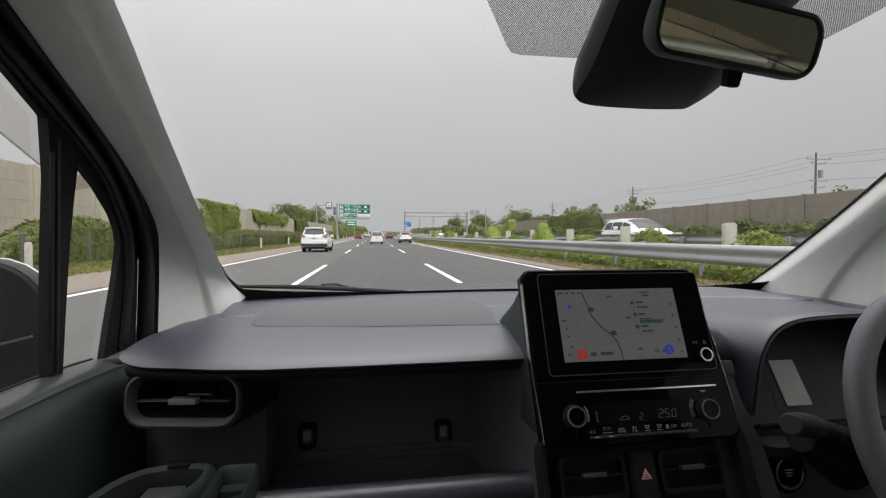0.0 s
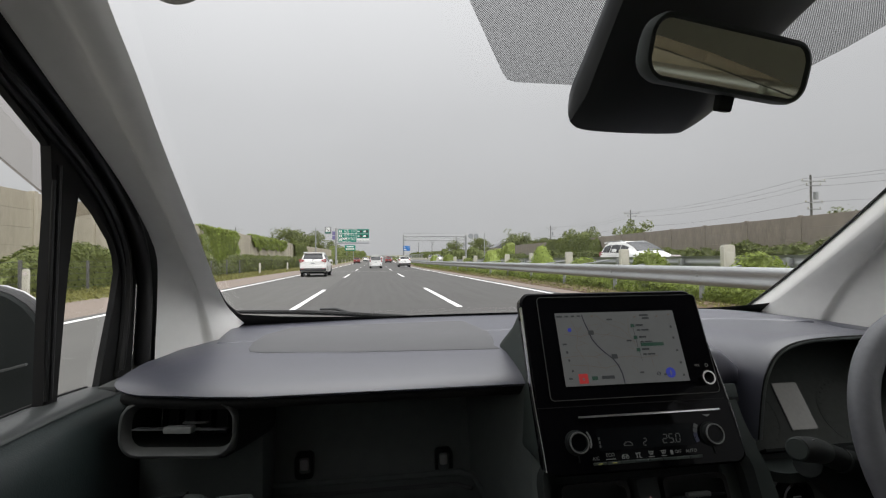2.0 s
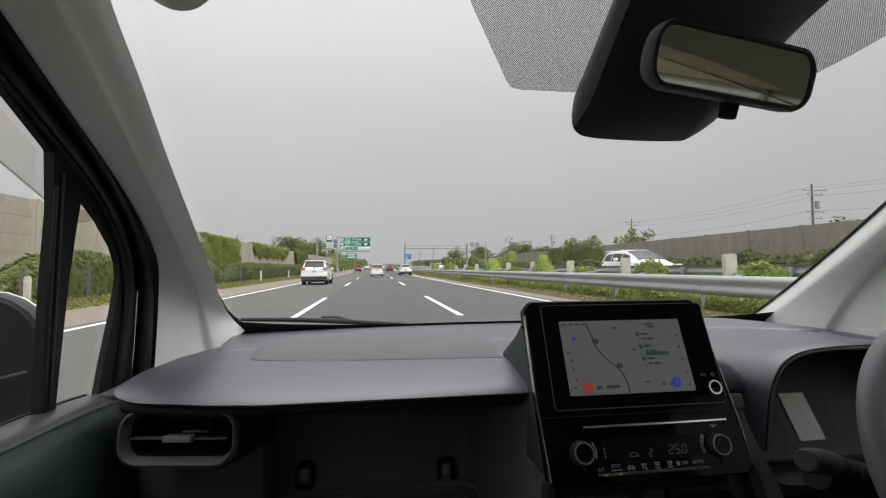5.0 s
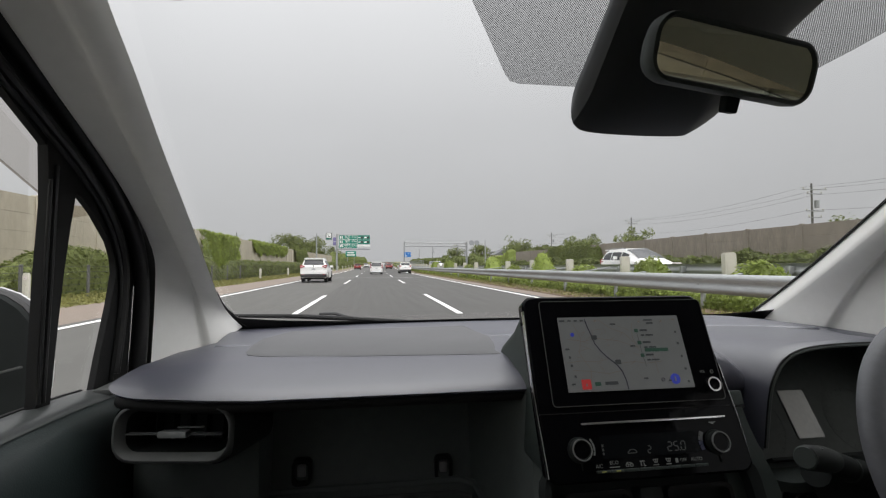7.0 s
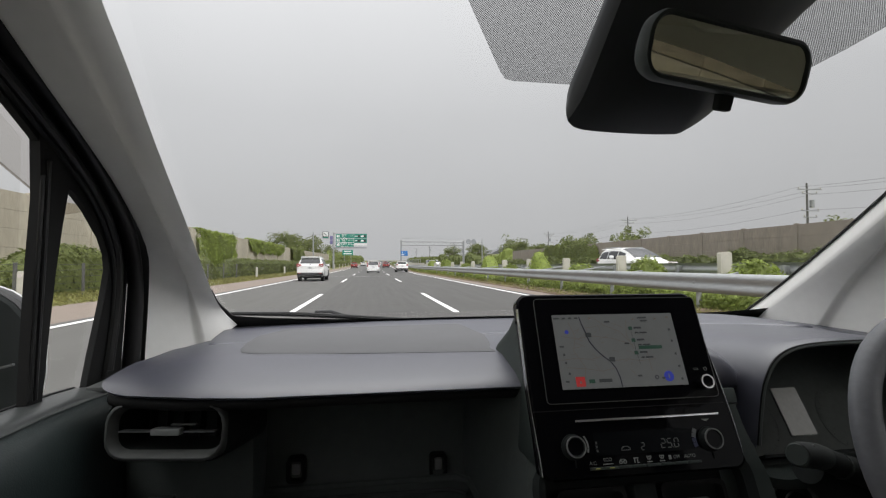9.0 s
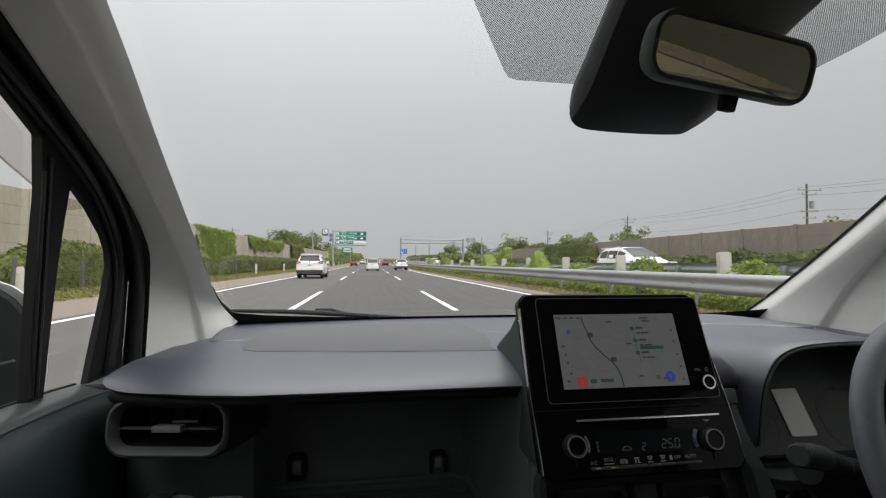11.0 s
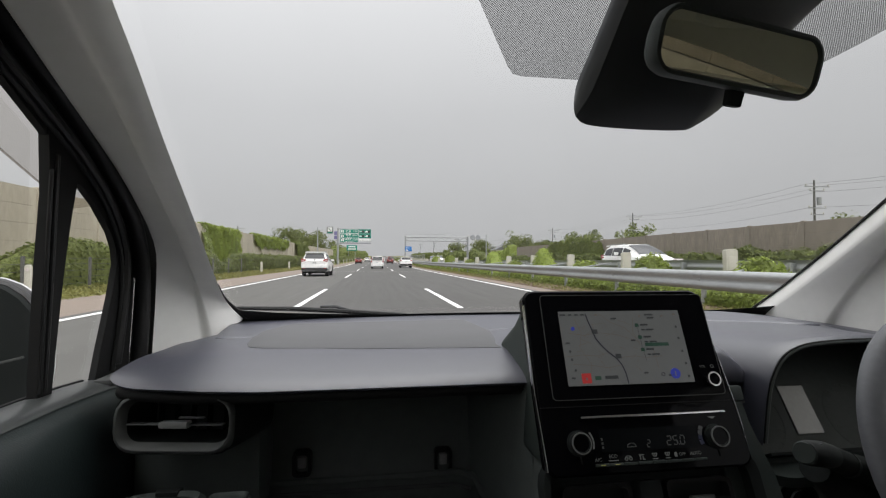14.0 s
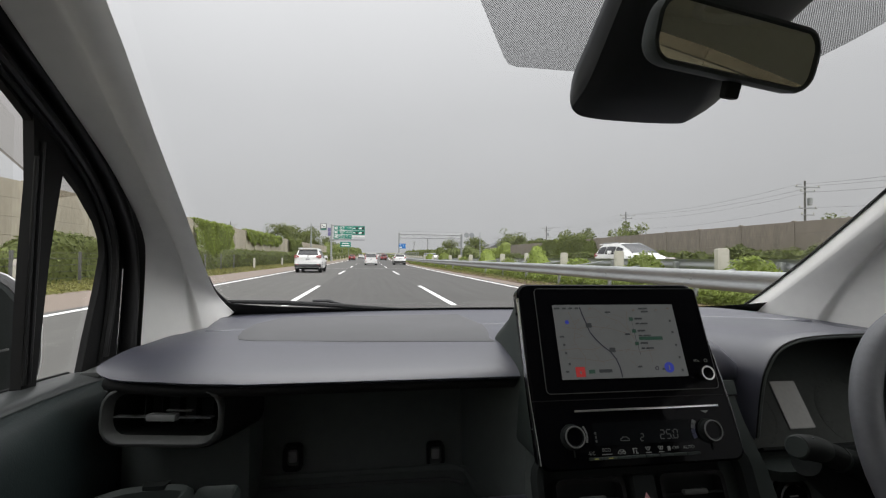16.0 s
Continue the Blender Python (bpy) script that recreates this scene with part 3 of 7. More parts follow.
part("surround", loft(bmesh.new(), rings, True, False), M_VENT, vent, "matt grey moulded surround", angle=50)
part("throat", loft(bmesh.new(), [[(x + 0.004, y, z + 0.002) for x, z in rrect(0.131, 0.050, 0.017)] for y in (0.008, 0.078)], True, False), M_DEEP, vent)
part("duct", prism(bmesh.new(), rrect(0.131, 0.046, 0.012, 0, 0.002), "y", 0.072, 0.078), M_DEEP, vent)
M_TAB = mat("pale_grey_vent_tab", (0.17, 0.175, 0.17), 0.45, var=0.08, scale=40, bump=0.2, bscale=900)
part("slat", boxed((0, 0.010, -0.001), (0.120, 0.012, 0.0017), 0.0006), M_VENT, vent)
part("tab", boxed((0.002, 0.004, 0.000), (0.036, 0.014, 0.0085), 0.0025), M_TAB, vent, "grey sliding tab")
part("tab_upper", boxed((0.018, 0.012, 0.0065), (0.032, 0.006, 0.002), 0.0008), M_VENT, vent)
for k in range(5):
    part("vane", boxed((-0.044 + 0.022 * k, 0.05, 0.001), (0.0016, 0.016, 0.036), 0.0005), M_DEEP, vent)
part("pod", loft(bmesh.new(), [[(x, y, z) for x, z in rrect(w, h, 0.022)] for w, h, y in ((0.152, 0.072, 0.006), (0.156, 0.075, 0.05), (0.158, 0.078, 0.13))], True, False), M_DEEP, vent)

# cup holder and pocket below the vent
cup = thing("cup_holder", (-0.59, 0.58, 0.76), "dark plastic cup holder at the corner of the dashboard", "cup holder")
oc = [(-0.662, 0.510), (-0.658, 0.560), (-0.645, 0.600), (-0.620, 0.624), (-0.58, 0.630), (-0.545, 0.626), (-0.534, 0.606), (-0.540, 0.570), (-0.558, 0.535), (-0.585, 0.505)]
ic = [(-0.649, 0.515), (-0.646, 0.556), (-0.635, 0.591), (-0.614, 0.612), (-0.58, 0.617), (-0.553, 0.614), (-0.547, 0.603), (-0.552, 0.573), (-0.569, 0.541), (-0.592, 0.515)]
oc, ic = ([tuple(p.xy) for p in flowing([(*q, 0.0) for q in o + o[:1]], 3)][:-1] for o in (oc, ic))
mid = [((a[0] + b[0]) / 2, (a[1] + b[1]) / 2) for a, b in zip(oc, ic)]
bm = bmesh.new()
loft(bm, [[(x, y, 0.780) for x, y in oc], [(x, y, 0.828) for x, y in oc], [(x, y, 0.834) for x, y in mid], [(x, y, 0.830) for x, y in ic]], True, False)
part("liner", loft(bmesh.new(), [[(x, y, 0.830) for x, y in ic], [(x, y, 0.775) for x, y in ic]], True, False), M_DOOR, cup)
part("rim", bm, M_DOOR, cup, "rounded dark rim", angle=60)
part("well", prism(bmesh.new(), [(-0.60 + (x + 0.60) * 0.99, 0.57 + (y - 0.57) * 0.99) for x, y in ic], "z", 0.76, 0.800), M_DEEP, cup)
part("notch", prism(bmesh.new(), [(-0.594, 0.617), (-0.570, 0.617), (-0.567, 0.6305), (-0.597, 0.6305)], "z", 0.824, 0.8352), M_DEEP, cup)
part("coaster", boxed((-0.590, 0.583, 0.808), (0.044, 0.048, 0.014), 0.003), M_VENT, cup, "square grey insert in the holder")
part("body", boxed((-0.567, 0.585, 0.70), (0.19, 0.13, 0.15), 0.02), M_DEEP, cup)
pocket = thing("card_pocket", (-0.507, 0.585, 0.76), "small dark plastic pocket beside the cup holder", "pocket")
po, pi_ = rrect(0.050, 0.085, 0.009, -0.507, 0.578), rrect(0.039, 0.071, 0.006, -0.507, 0.576)
pm = [((a[0] + b[0]) / 2, (a[1] + b[1]) / 2) for a, b in zip(po, pi_)]
part("rim", loft(bmesh.new(), [[(x, y, 0.78) for x, y in po], [(x, y, 0.826) for x, y in po], [(x, y, 0.832) for x, y in pm], [(x, y, 0.828) for x, y in pi_], [(x, y, 0.79) for x, y in pi_]], True, False), M_DOOR, pocket, angle=60)
part("floor", prism(bmesh.new(), rrect(0.041, 0.073, 0.006, -0.507, 0.576), "z", 0.785, 0.802), M_DOOR, pocket)
part("ledge", boxed((-0.507, 0.598, 0.806), (0.036, 0.018, 0.012), 0.003), M_DOOR, pocket)

# rounded end of the passenger's pad beside the display
rings = []
for x, zt in ((0.12, 1.0025), (0.155, 1.0015), (0.180, 0.9985), (0.199, 0.9900), (0.213, 0.9775), (0.2235, 0.963), (0.230, 0.949), (0.2325, 0.938), (0.233, 0.930)):
    k, y0, zb = (zt - 0.927) / 0.0755, 0.633 + 0.02 * (1 - (zt - 0.927) / 0.0755) ** 2, 0.927
    rings.append([(x, y0 + 0.20, zt + 0.001), (x, y0 + 0.10, zt), (x, y0 + 0.045, zt - 0.004 * k), (x, y0 + 0.018, zt - 0.012 * k), (x, y0 + 0.004, zt - 0.024 * k), (x, y0, zb + 0.016 * k), (x, y0 + 0.003, zb + 0.005 * k), (x, y0 + 0.014, zb), (x, y0 + 0.08, zb)])
part("pad_end", loft(bmesh.new(), rings, closed=False), M_PAD, dash, "rounded end of the padded top beside the display", angle=60)

# driver's side: surface that swells into a hood over the instruments
rings = []
HOOD = [(0.214, 0.86), (0.222, 0.930), (0.2315, 0.960), (0.247, 0.983), (0.272, 0.997), (0.31, 1.0035), (0.38, 1.006), (0.45, 1.004), (0.51, 0.995), (0.545, 0.975), (0.56, 0.93), (0.565, 0.86)]
FLAT = [(0.165, 0.93), (0.175, 0.96), (0.185, 0.975), (0.21, 0.985), (0.25, 0.989), (0.31, 0.992), (0.38, 0.992), (0.45, 0.992), (0.52, 0.991), (0.60, 0.988), (0.66, 0.980), (0.69, 0.95)]
HOOD, FLAT = ([tuple(p.xy) for p in flowing([(*q, 0.0) for q in o], 3)] for o in (HOOD, FLAT))
for y, k in ((0.598, 0.0), (0.604, 0.0), (0.63, 0.03), (0.68, 0.18), (0.74, 0.42), (0.82, 0.75), (0.92, 0.95), (1.06, 1.0)):
    lift = -0.004 if y < 0.6 else 0.0
    rings.append([(a[0] + (b[0] - a[0]) * k, y, a[1] + (b[1] - a[1]) * k + lift) for a, b in zip(HOOD, FLAT)])
inner = [[(0.385 + (a[0] - 0.385) * s, y, 0.86 + (a[1] - 0.86) * s) for a in HOOD] for y, s in ((0.600, 0.975), (0.64, 0.965), (0.76, 0.95))]
bm = loft(bmesh.new(), inner[::-1] + rings, closed=False)
part("hood_groove", tube(bmesh.new(), [(0.385 + (a[0] - 0.385) * 0.985, 0.5985, 0.86 + (a[1] - 0.86) * 0.985) for a in HOOD], 0.0016, 8), M_RUBBER, dash)
part("hood_edge", tube(bmesh.new(), [(0.385 + (a[0] - 0.385) * 0.968, 0.599, 0.86 + (a[1] - 0.86) * 0.968) for a in HOOD], 0.0030, 8), M_DARK, dash)
deck = [(0.15, 0.93), (0.30, 0.905), (0.44, 0.865), (0.53, 0.828), (0.565, 0.832), (0.575, 0.87), (0.565, 0.95), (0.535, 1.05), (0.40, 1.09), (0.15, 1.10)]
deck = [tuple(p.xy) for p in flowing([(*q, 0.0) for q in deck + deck[:1]], 3)][:-1]
part("rear_tier", loft(bmesh.new(), [[(0.36 + (x - 0.36) * s, 0.96 + (y - 0.96) * s, z) for x, y in deck] for s, z in ((1.0, 0.965), (1.0, 0.9915), (0.985, 0.9932), (0.90, 0.9955))]), M_PAD, dash, "raised rear tier of the driver's side top", angle=60)
part("instrument_hood", bm, M_PAD, dash, "padded hood over the instruments", angle=60)
bm = bmesh.new()
loft(bm, [[(0.56, y, 0.90), (0.60, y, 0.965 + d), (0.66, y, 0.968 + d), (0.72, y, 0.95), (0.74, y, 0.85)] for y, d in ((0.62, -0.02), (0.66, 0.0), (0.8, 0.012), (1.02, 0.016))], closed=False)
part("outer_pad", bm, M_PAD, dash, angle=60)
bm = bmesh.new()
loft(bm, [[(x, 0.66, 0.838), (x, 0.628, 0.826), (x, 0.612, 0.81), (x, 0.605, 0.76), (x, 0.615, 0.62), (x, 0.64, 0.45)] for x in (0.15, 0.30, 0.45, 0.60, 0.74)], closed=False)
part("driver_panel", bm, M_DARK, dash, "dark plastic panel below the instruments")

# ---------------------------------------------------------------- instruments
cl_turn = Matrix.Translation((0.39, 0.67, 0.895)) @ Matrix.Rotation(radians(90 - 32), 4, "X")
cluster = thing("instrument_cluster", turn=cl_turn, label="dim instrument cluster with a pale centre screen behind the wheel", category="instrument cluster", local=True)
part("mask", prism(bmesh.new(), rrect(0.33, 0.18, 0.03), "z", -0.012, -0.002), M_DIAL, cluster)
part("screen", prism(bmesh.new(), rrect(0.0455, 0.074, 0.002, -0.0475, -0.0140), "z", -0.0019, -0.0006), M_CLSCR, cluster, "pale grey lit screen")
part("screen_bezel", hollow(bmesh.new(), rrect(0.0500, 0.0785, 0.003, -0.0475, -0.0140), rrect(0.0456, 0.0741, 0.002, -0.0475, -0.0140), "z", -0.0018, -0.0008), M_DIAL, cluster)
for gx, gy, sign, numbers in ((0.046, -0.028, -1, ((107, ""), (126, ""), (153, ""), (179, "n20"), (204, ""))), (-0.139, -0.028, 1, ((33, ""), (5, "g1"), (-23, "")))):
    gauge = part("gauge", hollow(bmesh.new(), circle(0.052, gx, gy, 36), circle(0.0512, gx, gy, 36), "z", -0.004, -0.0016), M_DIAL, cluster)
    for k in range(13):
        a = radians((90 if sign < 0 else 60) - sign * 12 * k)
        part("tick", boxed((gx + 0.048 * math.cos(a), gy + 0.048 * math.sin(a), 0.0003), (0.0030 if k % 3 else 0.0052, 0.0008, 0.0006), 0, Matrix.Rotation(a, 4, "Z")), M_DOOR, gauge)
    for deg, nm in numbers:
        a = radians(deg)
        spot_ = (gx + 0.041 * math.cos(a), gy + 0.041 * math.sin(a))
        if nm:
            letter(TEXT[nm], M_DIALINK, gauge, Matrix.Translation((*spot_, 0.0006)))
        else:
            part("number_bar", boxed((*spot_, 0.0003), (0.0052, 0.0030, 0.0002)), M_DIALINK, gauge)
part("visor_lens", prism(bmesh.new(), [(-0.15, -0.082), (0.15, -0.082), (0.15, -0.078), (-0.15, -0.078)], "z", 0.0, 0.02), M_DEEP, cluster)

# ---------------------------------------------------------------- steering wheel, stalk, start button
wh_turn = Matrix.Translation((0.413, 0.442, 0.878)) @ Matrix.Rotation(radians(90 - 24), 4, "X")
wheel = thing("steering_wheel", turn=wh_turn, label="dark grey steering wheel with a grained rim", category="steering wheel", local=True)
bm = bmesh.new()
N = 64
loft(bm, [[((0.184 + 0.0165 * math.cos(t)) * math.cos(p), (0.184 + 0.0165 * math.cos(t)) * math.sin(p), 0.0145 * math.sin(t)) for t in (2 * math.pi * k / 14 for k in range(14))] for p in (2 * math.pi * q / N for q in range(N + 1))], True, False)
bmesh.ops.remove_doubles(bm, verts=bm.verts, dist=1e-5)
part("rim", bm, M_WHEELSKIN, wheel, "thick dark grained rim", angle=80)
part("hub", loft(bmesh.new(), [[(x, y, z) for x, y in rrect(w, h, 0.04)] for w, h, z in ((0.13, 0.11, -0.04), (0.15, 0.125, -0.02), (0.14, 0.115, -0.004), (0.10, 0.08, 0.002))]), M_DARK, wheel)
for a in (180, 0, 270):
    t = radians(a)
    d = Vector((math.cos(t), math.sin(t), 0))
    part("spoke", loft(bmesh.new(), [[d * r + d.cross(Vector((0, 0, 1))) * s * wd + Vector((0, 0, z0 + zz)) for s, zz in ((-1, -0.006), (1, -0.006), (1, 0.006), (-1, 0.006))] for r, wd, z0 in ((0.05, 0.03, -0.015), (0.12, 0.02, -0.012), (0.178, 0.018, 0.0))]), M_DARK, wheel)
column = thing("steering_column", (0.37, 0.56, 0.8), "dark plastic steering column cover behind the wheel", "steering column")
part("cowl", loft(bmesh.new(), [[(0.42 + x, y, zc + z) for x, z in rrect(w, h, 0.03)] for w, h, y, zc in ((0.10, 0.08, 0.47, 0.845), (0.13, 0.09, 0.50, 0.832), (0.15, 0.09, 0.58, 0.802), (0.15, 0.09, 0.64, 0.78))]), M_DEEP, column)
part("cowl_shelf", loft(bmesh.new(), [[(x, y, z) for x, y in rrect(0.11, 0.06, 0.025, 0.275, 0.605)] for z in (0.806, 0.817, 0.820)]), M_DOOR, column)
stalk = thing("wiper_stalk", (0.20, 0.515, 0.885), "dark plastic control stalk with a rounded knurled end", "control stalk")
part("lever", tube(bmesh.new(), [(0.222, 0.509, 0.879), (0.26, 0.522, 0.862), (0.34, 0.545, 0.83)], [0.0138, 0.015, 0.020], 14), M_DEEP, stalk)
part("collar", tube(bmesh.new(), [(0.262, 0.523, 0.861), (0.268, 0.525, 0.858)], [0.0165, 0.0165], 16), M_STALK, stalk)
part("grip", tube(bmesh.new(), [(0.1785, 0.4985, 0.8888), (0.180, 0.499, 0.8885), (0.186, 0.5005, 0.8875), (0.202, 0.504, 0.8843), (0.216, 0.5075, 0.8805), (0.228, 0.511, 0.877)], [0.0105, 0.0138, 0.0148, 0.0152, 0.0150, 0.0140], 20), M_STALK, stalk, "dark rounded end grip", angle=60)
part("grip_end", tube(bmesh.new(), [(0.1780, 0.4983, 0.8890), (0.1800, 0.4990, 0.8885)], [0.0118, 0.0139], 20), M_DOOR, stalk)
part("barrel", tube(bmesh.new(), [(0.232, 0.536, 0.852), (0.262, 0.545, 0.838), (0.30, 0.555, 0.815), (0.34, 0.566, 0.79)], [0.018, 0.024, 0.029, 0.032], 14), M_DEEP, stalk)
for k in range(3):
    part("mark", boxed((0.200 + 0.006 * k, 0.4975 + 0.002 * k, 0.8985 - 0.0026 * k), (0.0018, 0.004, 0.0016)), M_DIGIT, stalk)
st_turn = Matrix.Translation((0.277, 0.602, 0.769)) @ Matrix.Rotation(radians(90 - 8), 4, "X")
start = thing("start_button", turn=st_turn, label="round black engine start button with a bright ring", category="button", local=True)
part("ring", hollow(bmesh.new(), circle(0.0240, n=32), circle(0.0203, n=32), "z", -0.004, 0.007), M_CHROME, start, "bright silver ring")
part("cap", loft(bmesh.new(), [[(x, y, z) for x, y in circle(r, n=28)] for r, z in ((0.0195, -0.002), (0.0195, 0.003), (0.017, 0.005))]), M_PIANO, start)
for k in range(3):
    part("mark", boxed((0, 0.004 - 0.004 * k, 0.0055), (0.014 - 0.003 * k, 0.0016, 0.0006)), M_DIGIT, start)
part("housing", hollow(bmesh.new(), circle(0.030, n=32), circle(0.0240, n=32), "z", -0.01, 0.004), M_DEEP, start)

M_CLBLUE = mat("dim_blue_mark", (0.03, 0.034, 0.07), 0.4, emit=0.2)

# ---------------------------------------------------------------- centre stack with display and heater panel
TILT = 21.5
stack_turn = Matrix.Translation((0, 0.587, 1.003)) @ Matrix.Rotation(radians(90 - TILT), 4, "X")
stack = thing("centre_stack", turn=stack_turn, label="glossy black centre display and heater panel standing on the dashboard", category="infotainment unit", local=True)


def taper(v, side):
    """Half width of the front: nearly straight on the passenger's side, flared towards the driver."""
    return 0.1280 + 0.0140 * smooth01((0.07 - v) / 0.19) if side > 0 else 0.1348 - 0.0050 * smooth01((-0.04 - v) / 0.12)


face = []
for u, v in rrect(2, 0.2315, 0.014, 0, -0.036, 5):
    face.append((math.copysign(taper(v, u) - (1 - abs(u)), u) if u else 0, v))
sl = lambda o, z: [(x * (1 - o / 0.13), -0.036 + (y + 0.036) * (1 - o / 0.116), z) for x, y in face]
part("front_panel", loft(bmesh.new(), [sl(0.004, -0.022), sl(0, -0.018), sl(0, -0.003), sl(0.0025, 0.0)]), M_PIANO, stack, "glossy black front plate", angle=30)
part("edge_strip", loft(bmesh.new(), [[(-taper(v, -1) - 0.0006 + dx, v, z) for dx, z in ((0, -0.006), (0.0014, -0.0015), (0.0022, -0.0012), (0.0006, -0.007))] for v in np.linspace(0.06, -0.145, 12)]), M_CHROME, stack, "thin bright edge line")
part("edge_strip", loft(bmesh.new(), [[(taper(v, 1) + 0.0006 - dx, v, z) for dx, z in ((0, -0.006), (0.0014, -0.0015), (0.0022, -0.0012), (0.0006, -0.007))] for v in np.linspace(-0.02, -0.145, 10)]), M_CHROME, stack)
part("bezel", hollow(bmesh.new(), rrect(0.2405, 0.138, 0.006, 0.0085, 0.004), rrect(0.2385, 0.136, 0.005, 0.0085, 0.004), "z", -0.001, 0.0012), M_VENT, stack)
part("bezel_plate", prism(bmesh.new(), rrect(0.2385, 0.136, 0.005, 0.0085, 0.004), "z", -0.001, 0.0008), M_PIANO, stack)
display = part("screen", prism(bmesh.new(), rrect(0.176, 0.0975, 0.001, -0.0005, 0.0008), "z", 0.0005, 0.0016), M_SCREEN, stack, "lit grey navigation map screen", smooth=False)


def spot(s, t):
    """Across and down the screen, from 0 to 1."""
    return -0.0885 + 0.176 * s, 0.0495 - 0.0975 * t


def map_line(pts, width, material, z=0.0019, name="map_line"):
    q = [Vector((*spot(*p), z)) for p in pts]
    bm = bmesh.new()
    rows = []
    for i, p in enumerate(q):
        d = (q[min(i + 1, len(q) - 1)] - q[max(i - 1, 0)]).normalized()
        s = Vector((-d.y, d.x, 0)) * width / 2
        rows.append([p - s, p + s])
    loft(bm, rows, closed=False)
    return part(name, bm, material, display, smooth=False)


map_line([(0.216, 0.033), (0.228, 0.138), (0.251, 0.268), (0.266, 0.378), (0.301, 0.475), (0.349, 0.57), (0.407, 0.658), (0.441, 0.752), (0.459, 0.866), (0.464, 0.995)], 0.0016, M_ROUTE, 0.0021, "route_line")
for pts in ([(0.02, 0.62), (0.14, 0.6), (0.26, 0.62), (0.37, 0.57)], [(0.05, 0.30), (0.18, 0.34), (0.28, 0.3), (0.45, 0.34), (0.62, 0.44)], [(0.32, 0.03), (0.41, 0.16), (0.52, 0.24), (0.6, 0.4)],
            [(0.06, 0.72), (0.2, 0.74), (0.33, 0.78), (0.45, 0.74)], [(0.43, 0.65), (0.55, 0.63), (0.65, 0.66), (0.78, 0.64)], [(0.12, 0.1), (0.16, 0.3), (0.13, 0.5), (0.2, 0.72), (0.18, 0.95)], [(0.6, 0.1), (0.58, 0.3), (0.62, 0.5)], [(0.72, 0.55), (0.73, 0.8)]):
    map_line(pts, 0.0007, M_MAPROAD)
map_rng = random.Random(4)
for k in range(26):
    s0, t0 = map_rng.uniform(0.12, 0.6), map_rng.uniform(0.12, 0.8)
    ds_, dt = map_rng.uniform(-0.09, 0.09), map_rng.uniform(-0.1, 0.1)
    map_line([(s0, t0), (s0 + ds_ * 0.5 + 0.01, t0 + dt * 0.5), (s0 + ds_, t0 + dt)], 0.0005, M_MAPROAD, 0.0018)
map_line([(0.626, 0.24), (0.63, 0.36), (0.632, 0.5), (0.645, 0.70)], 0.0006, M_MAPINK)


def map_box(s, t, w, h, material, r=0.0008, name="map_mark", z=0.0022):
    x, y = spot(s, t)
    return part(name, prism(bmesh.new(), rrect(w, h, min(r, h * 0.4), x, y, 2), "z", 0.0014, z), material, display, smooth=False)


for s, t in ((0.624, 0.209), (0.63, 0.378), (0.632, 0.551)):
    map_box(s, t, 0.0052, 0.0048, M_MAPGREEN, name="map_badge")
    map_box(s + 0.06, t - 0.005, 0.011, 0.0026, M_MAPINK, name="map_label")
    map_box(s + 0.10, t + 0.065, 0.011, 0.0022, M_MAPINK, name="map_label")
    map_box(s + 0.045, t + 0.065, 0.005, 0.0022, M_MAPINK, name="map_label")
map_box(0.757, 0.481, 0.034, 0.0046, M_MAPGREEN, name="map_banner")
for s, t, w in ((0.03, 0.05, 0.008), (0.09, 0.05, 0.005), (0.14, 0.05, 0.005), (0.19, 0.05, 0.005), (0.30, 0.055, 0.004), (0.66, 0.08, 0.003), (0.74, 0.06, 0.013), (0.75, 0.105, 0.010), (0.85, 0.08, 0.003), (0.955, 0.06, 0.004), (0.44, 0.11, 0.008), (0.57, 0.42, 0.007), (0.04, 0.44, 0.006), (0.045, 0.9, 0.005), (0.82, 0.9, 0.008), (0.62, 0.86, 0.006)):
    map_box(s, t, w, 0.0024, M_MAPINK if w > 0.0045 else M_MAPROAD, name="map_label")
for s, t in ((0.95, 0.24), (0.95, 0.40), (0.955, 0.58), (0.96, 0.75), (0.96, 0.92), (0.05, 0.55), (0.055, 0.66), (0.07, 0.80)):
    map_box(s, t, 0.0028, 0.0032, M_MAPINK, name="map_symbol")
map_box(0.268, 0.29, 0.008, 0.0062, M_MAPINK, name="map_badge")
map_box(0.424, 0.63, 0.008, 0.0062, M_MAPINK, name="map_badge")
map_box(0.098, 0.243, 0.0052, 0.0052, M_MAPBLUE, 0.0024)
map_box(0.145, 0.907, 0.0125, 0.0125, M_MAPRED, name="map_badge")
map_box(0.145, 0.915, 0.0022, 0.0036, M_SCREEN, name="map_badge_mark", z=0.0024)
map_box(0.234, 0.907, 0.0082, 0.0048, M_MAPGREEN, name="map_badge")
map_box(0.341, 0.903, 0.018, 0.0042, M_MAPINK, name="map_label")
x, y = spot(0.855, 0.88)
part("round_key", prism(bmesh.new(), circle(0.0068, x, y, 24), "z", 0.0014, 0.0022), M_MAPBLUE, display, "round blue key on the screen", smooth=False)
part("round_key_mark", boxed((x, y, 0.0023), (0.0016, 0.006, 0.0004)), M_SCREEN, display)
x, y = spot(0.755, 0.885)
part("search_key", hollow(bmesh.new(), circle(0.0026, x, y, 16), circle(0.0019, x, y, 16), "z", 0.0014, 0.0022), M_ROUTE, display, smooth=False)

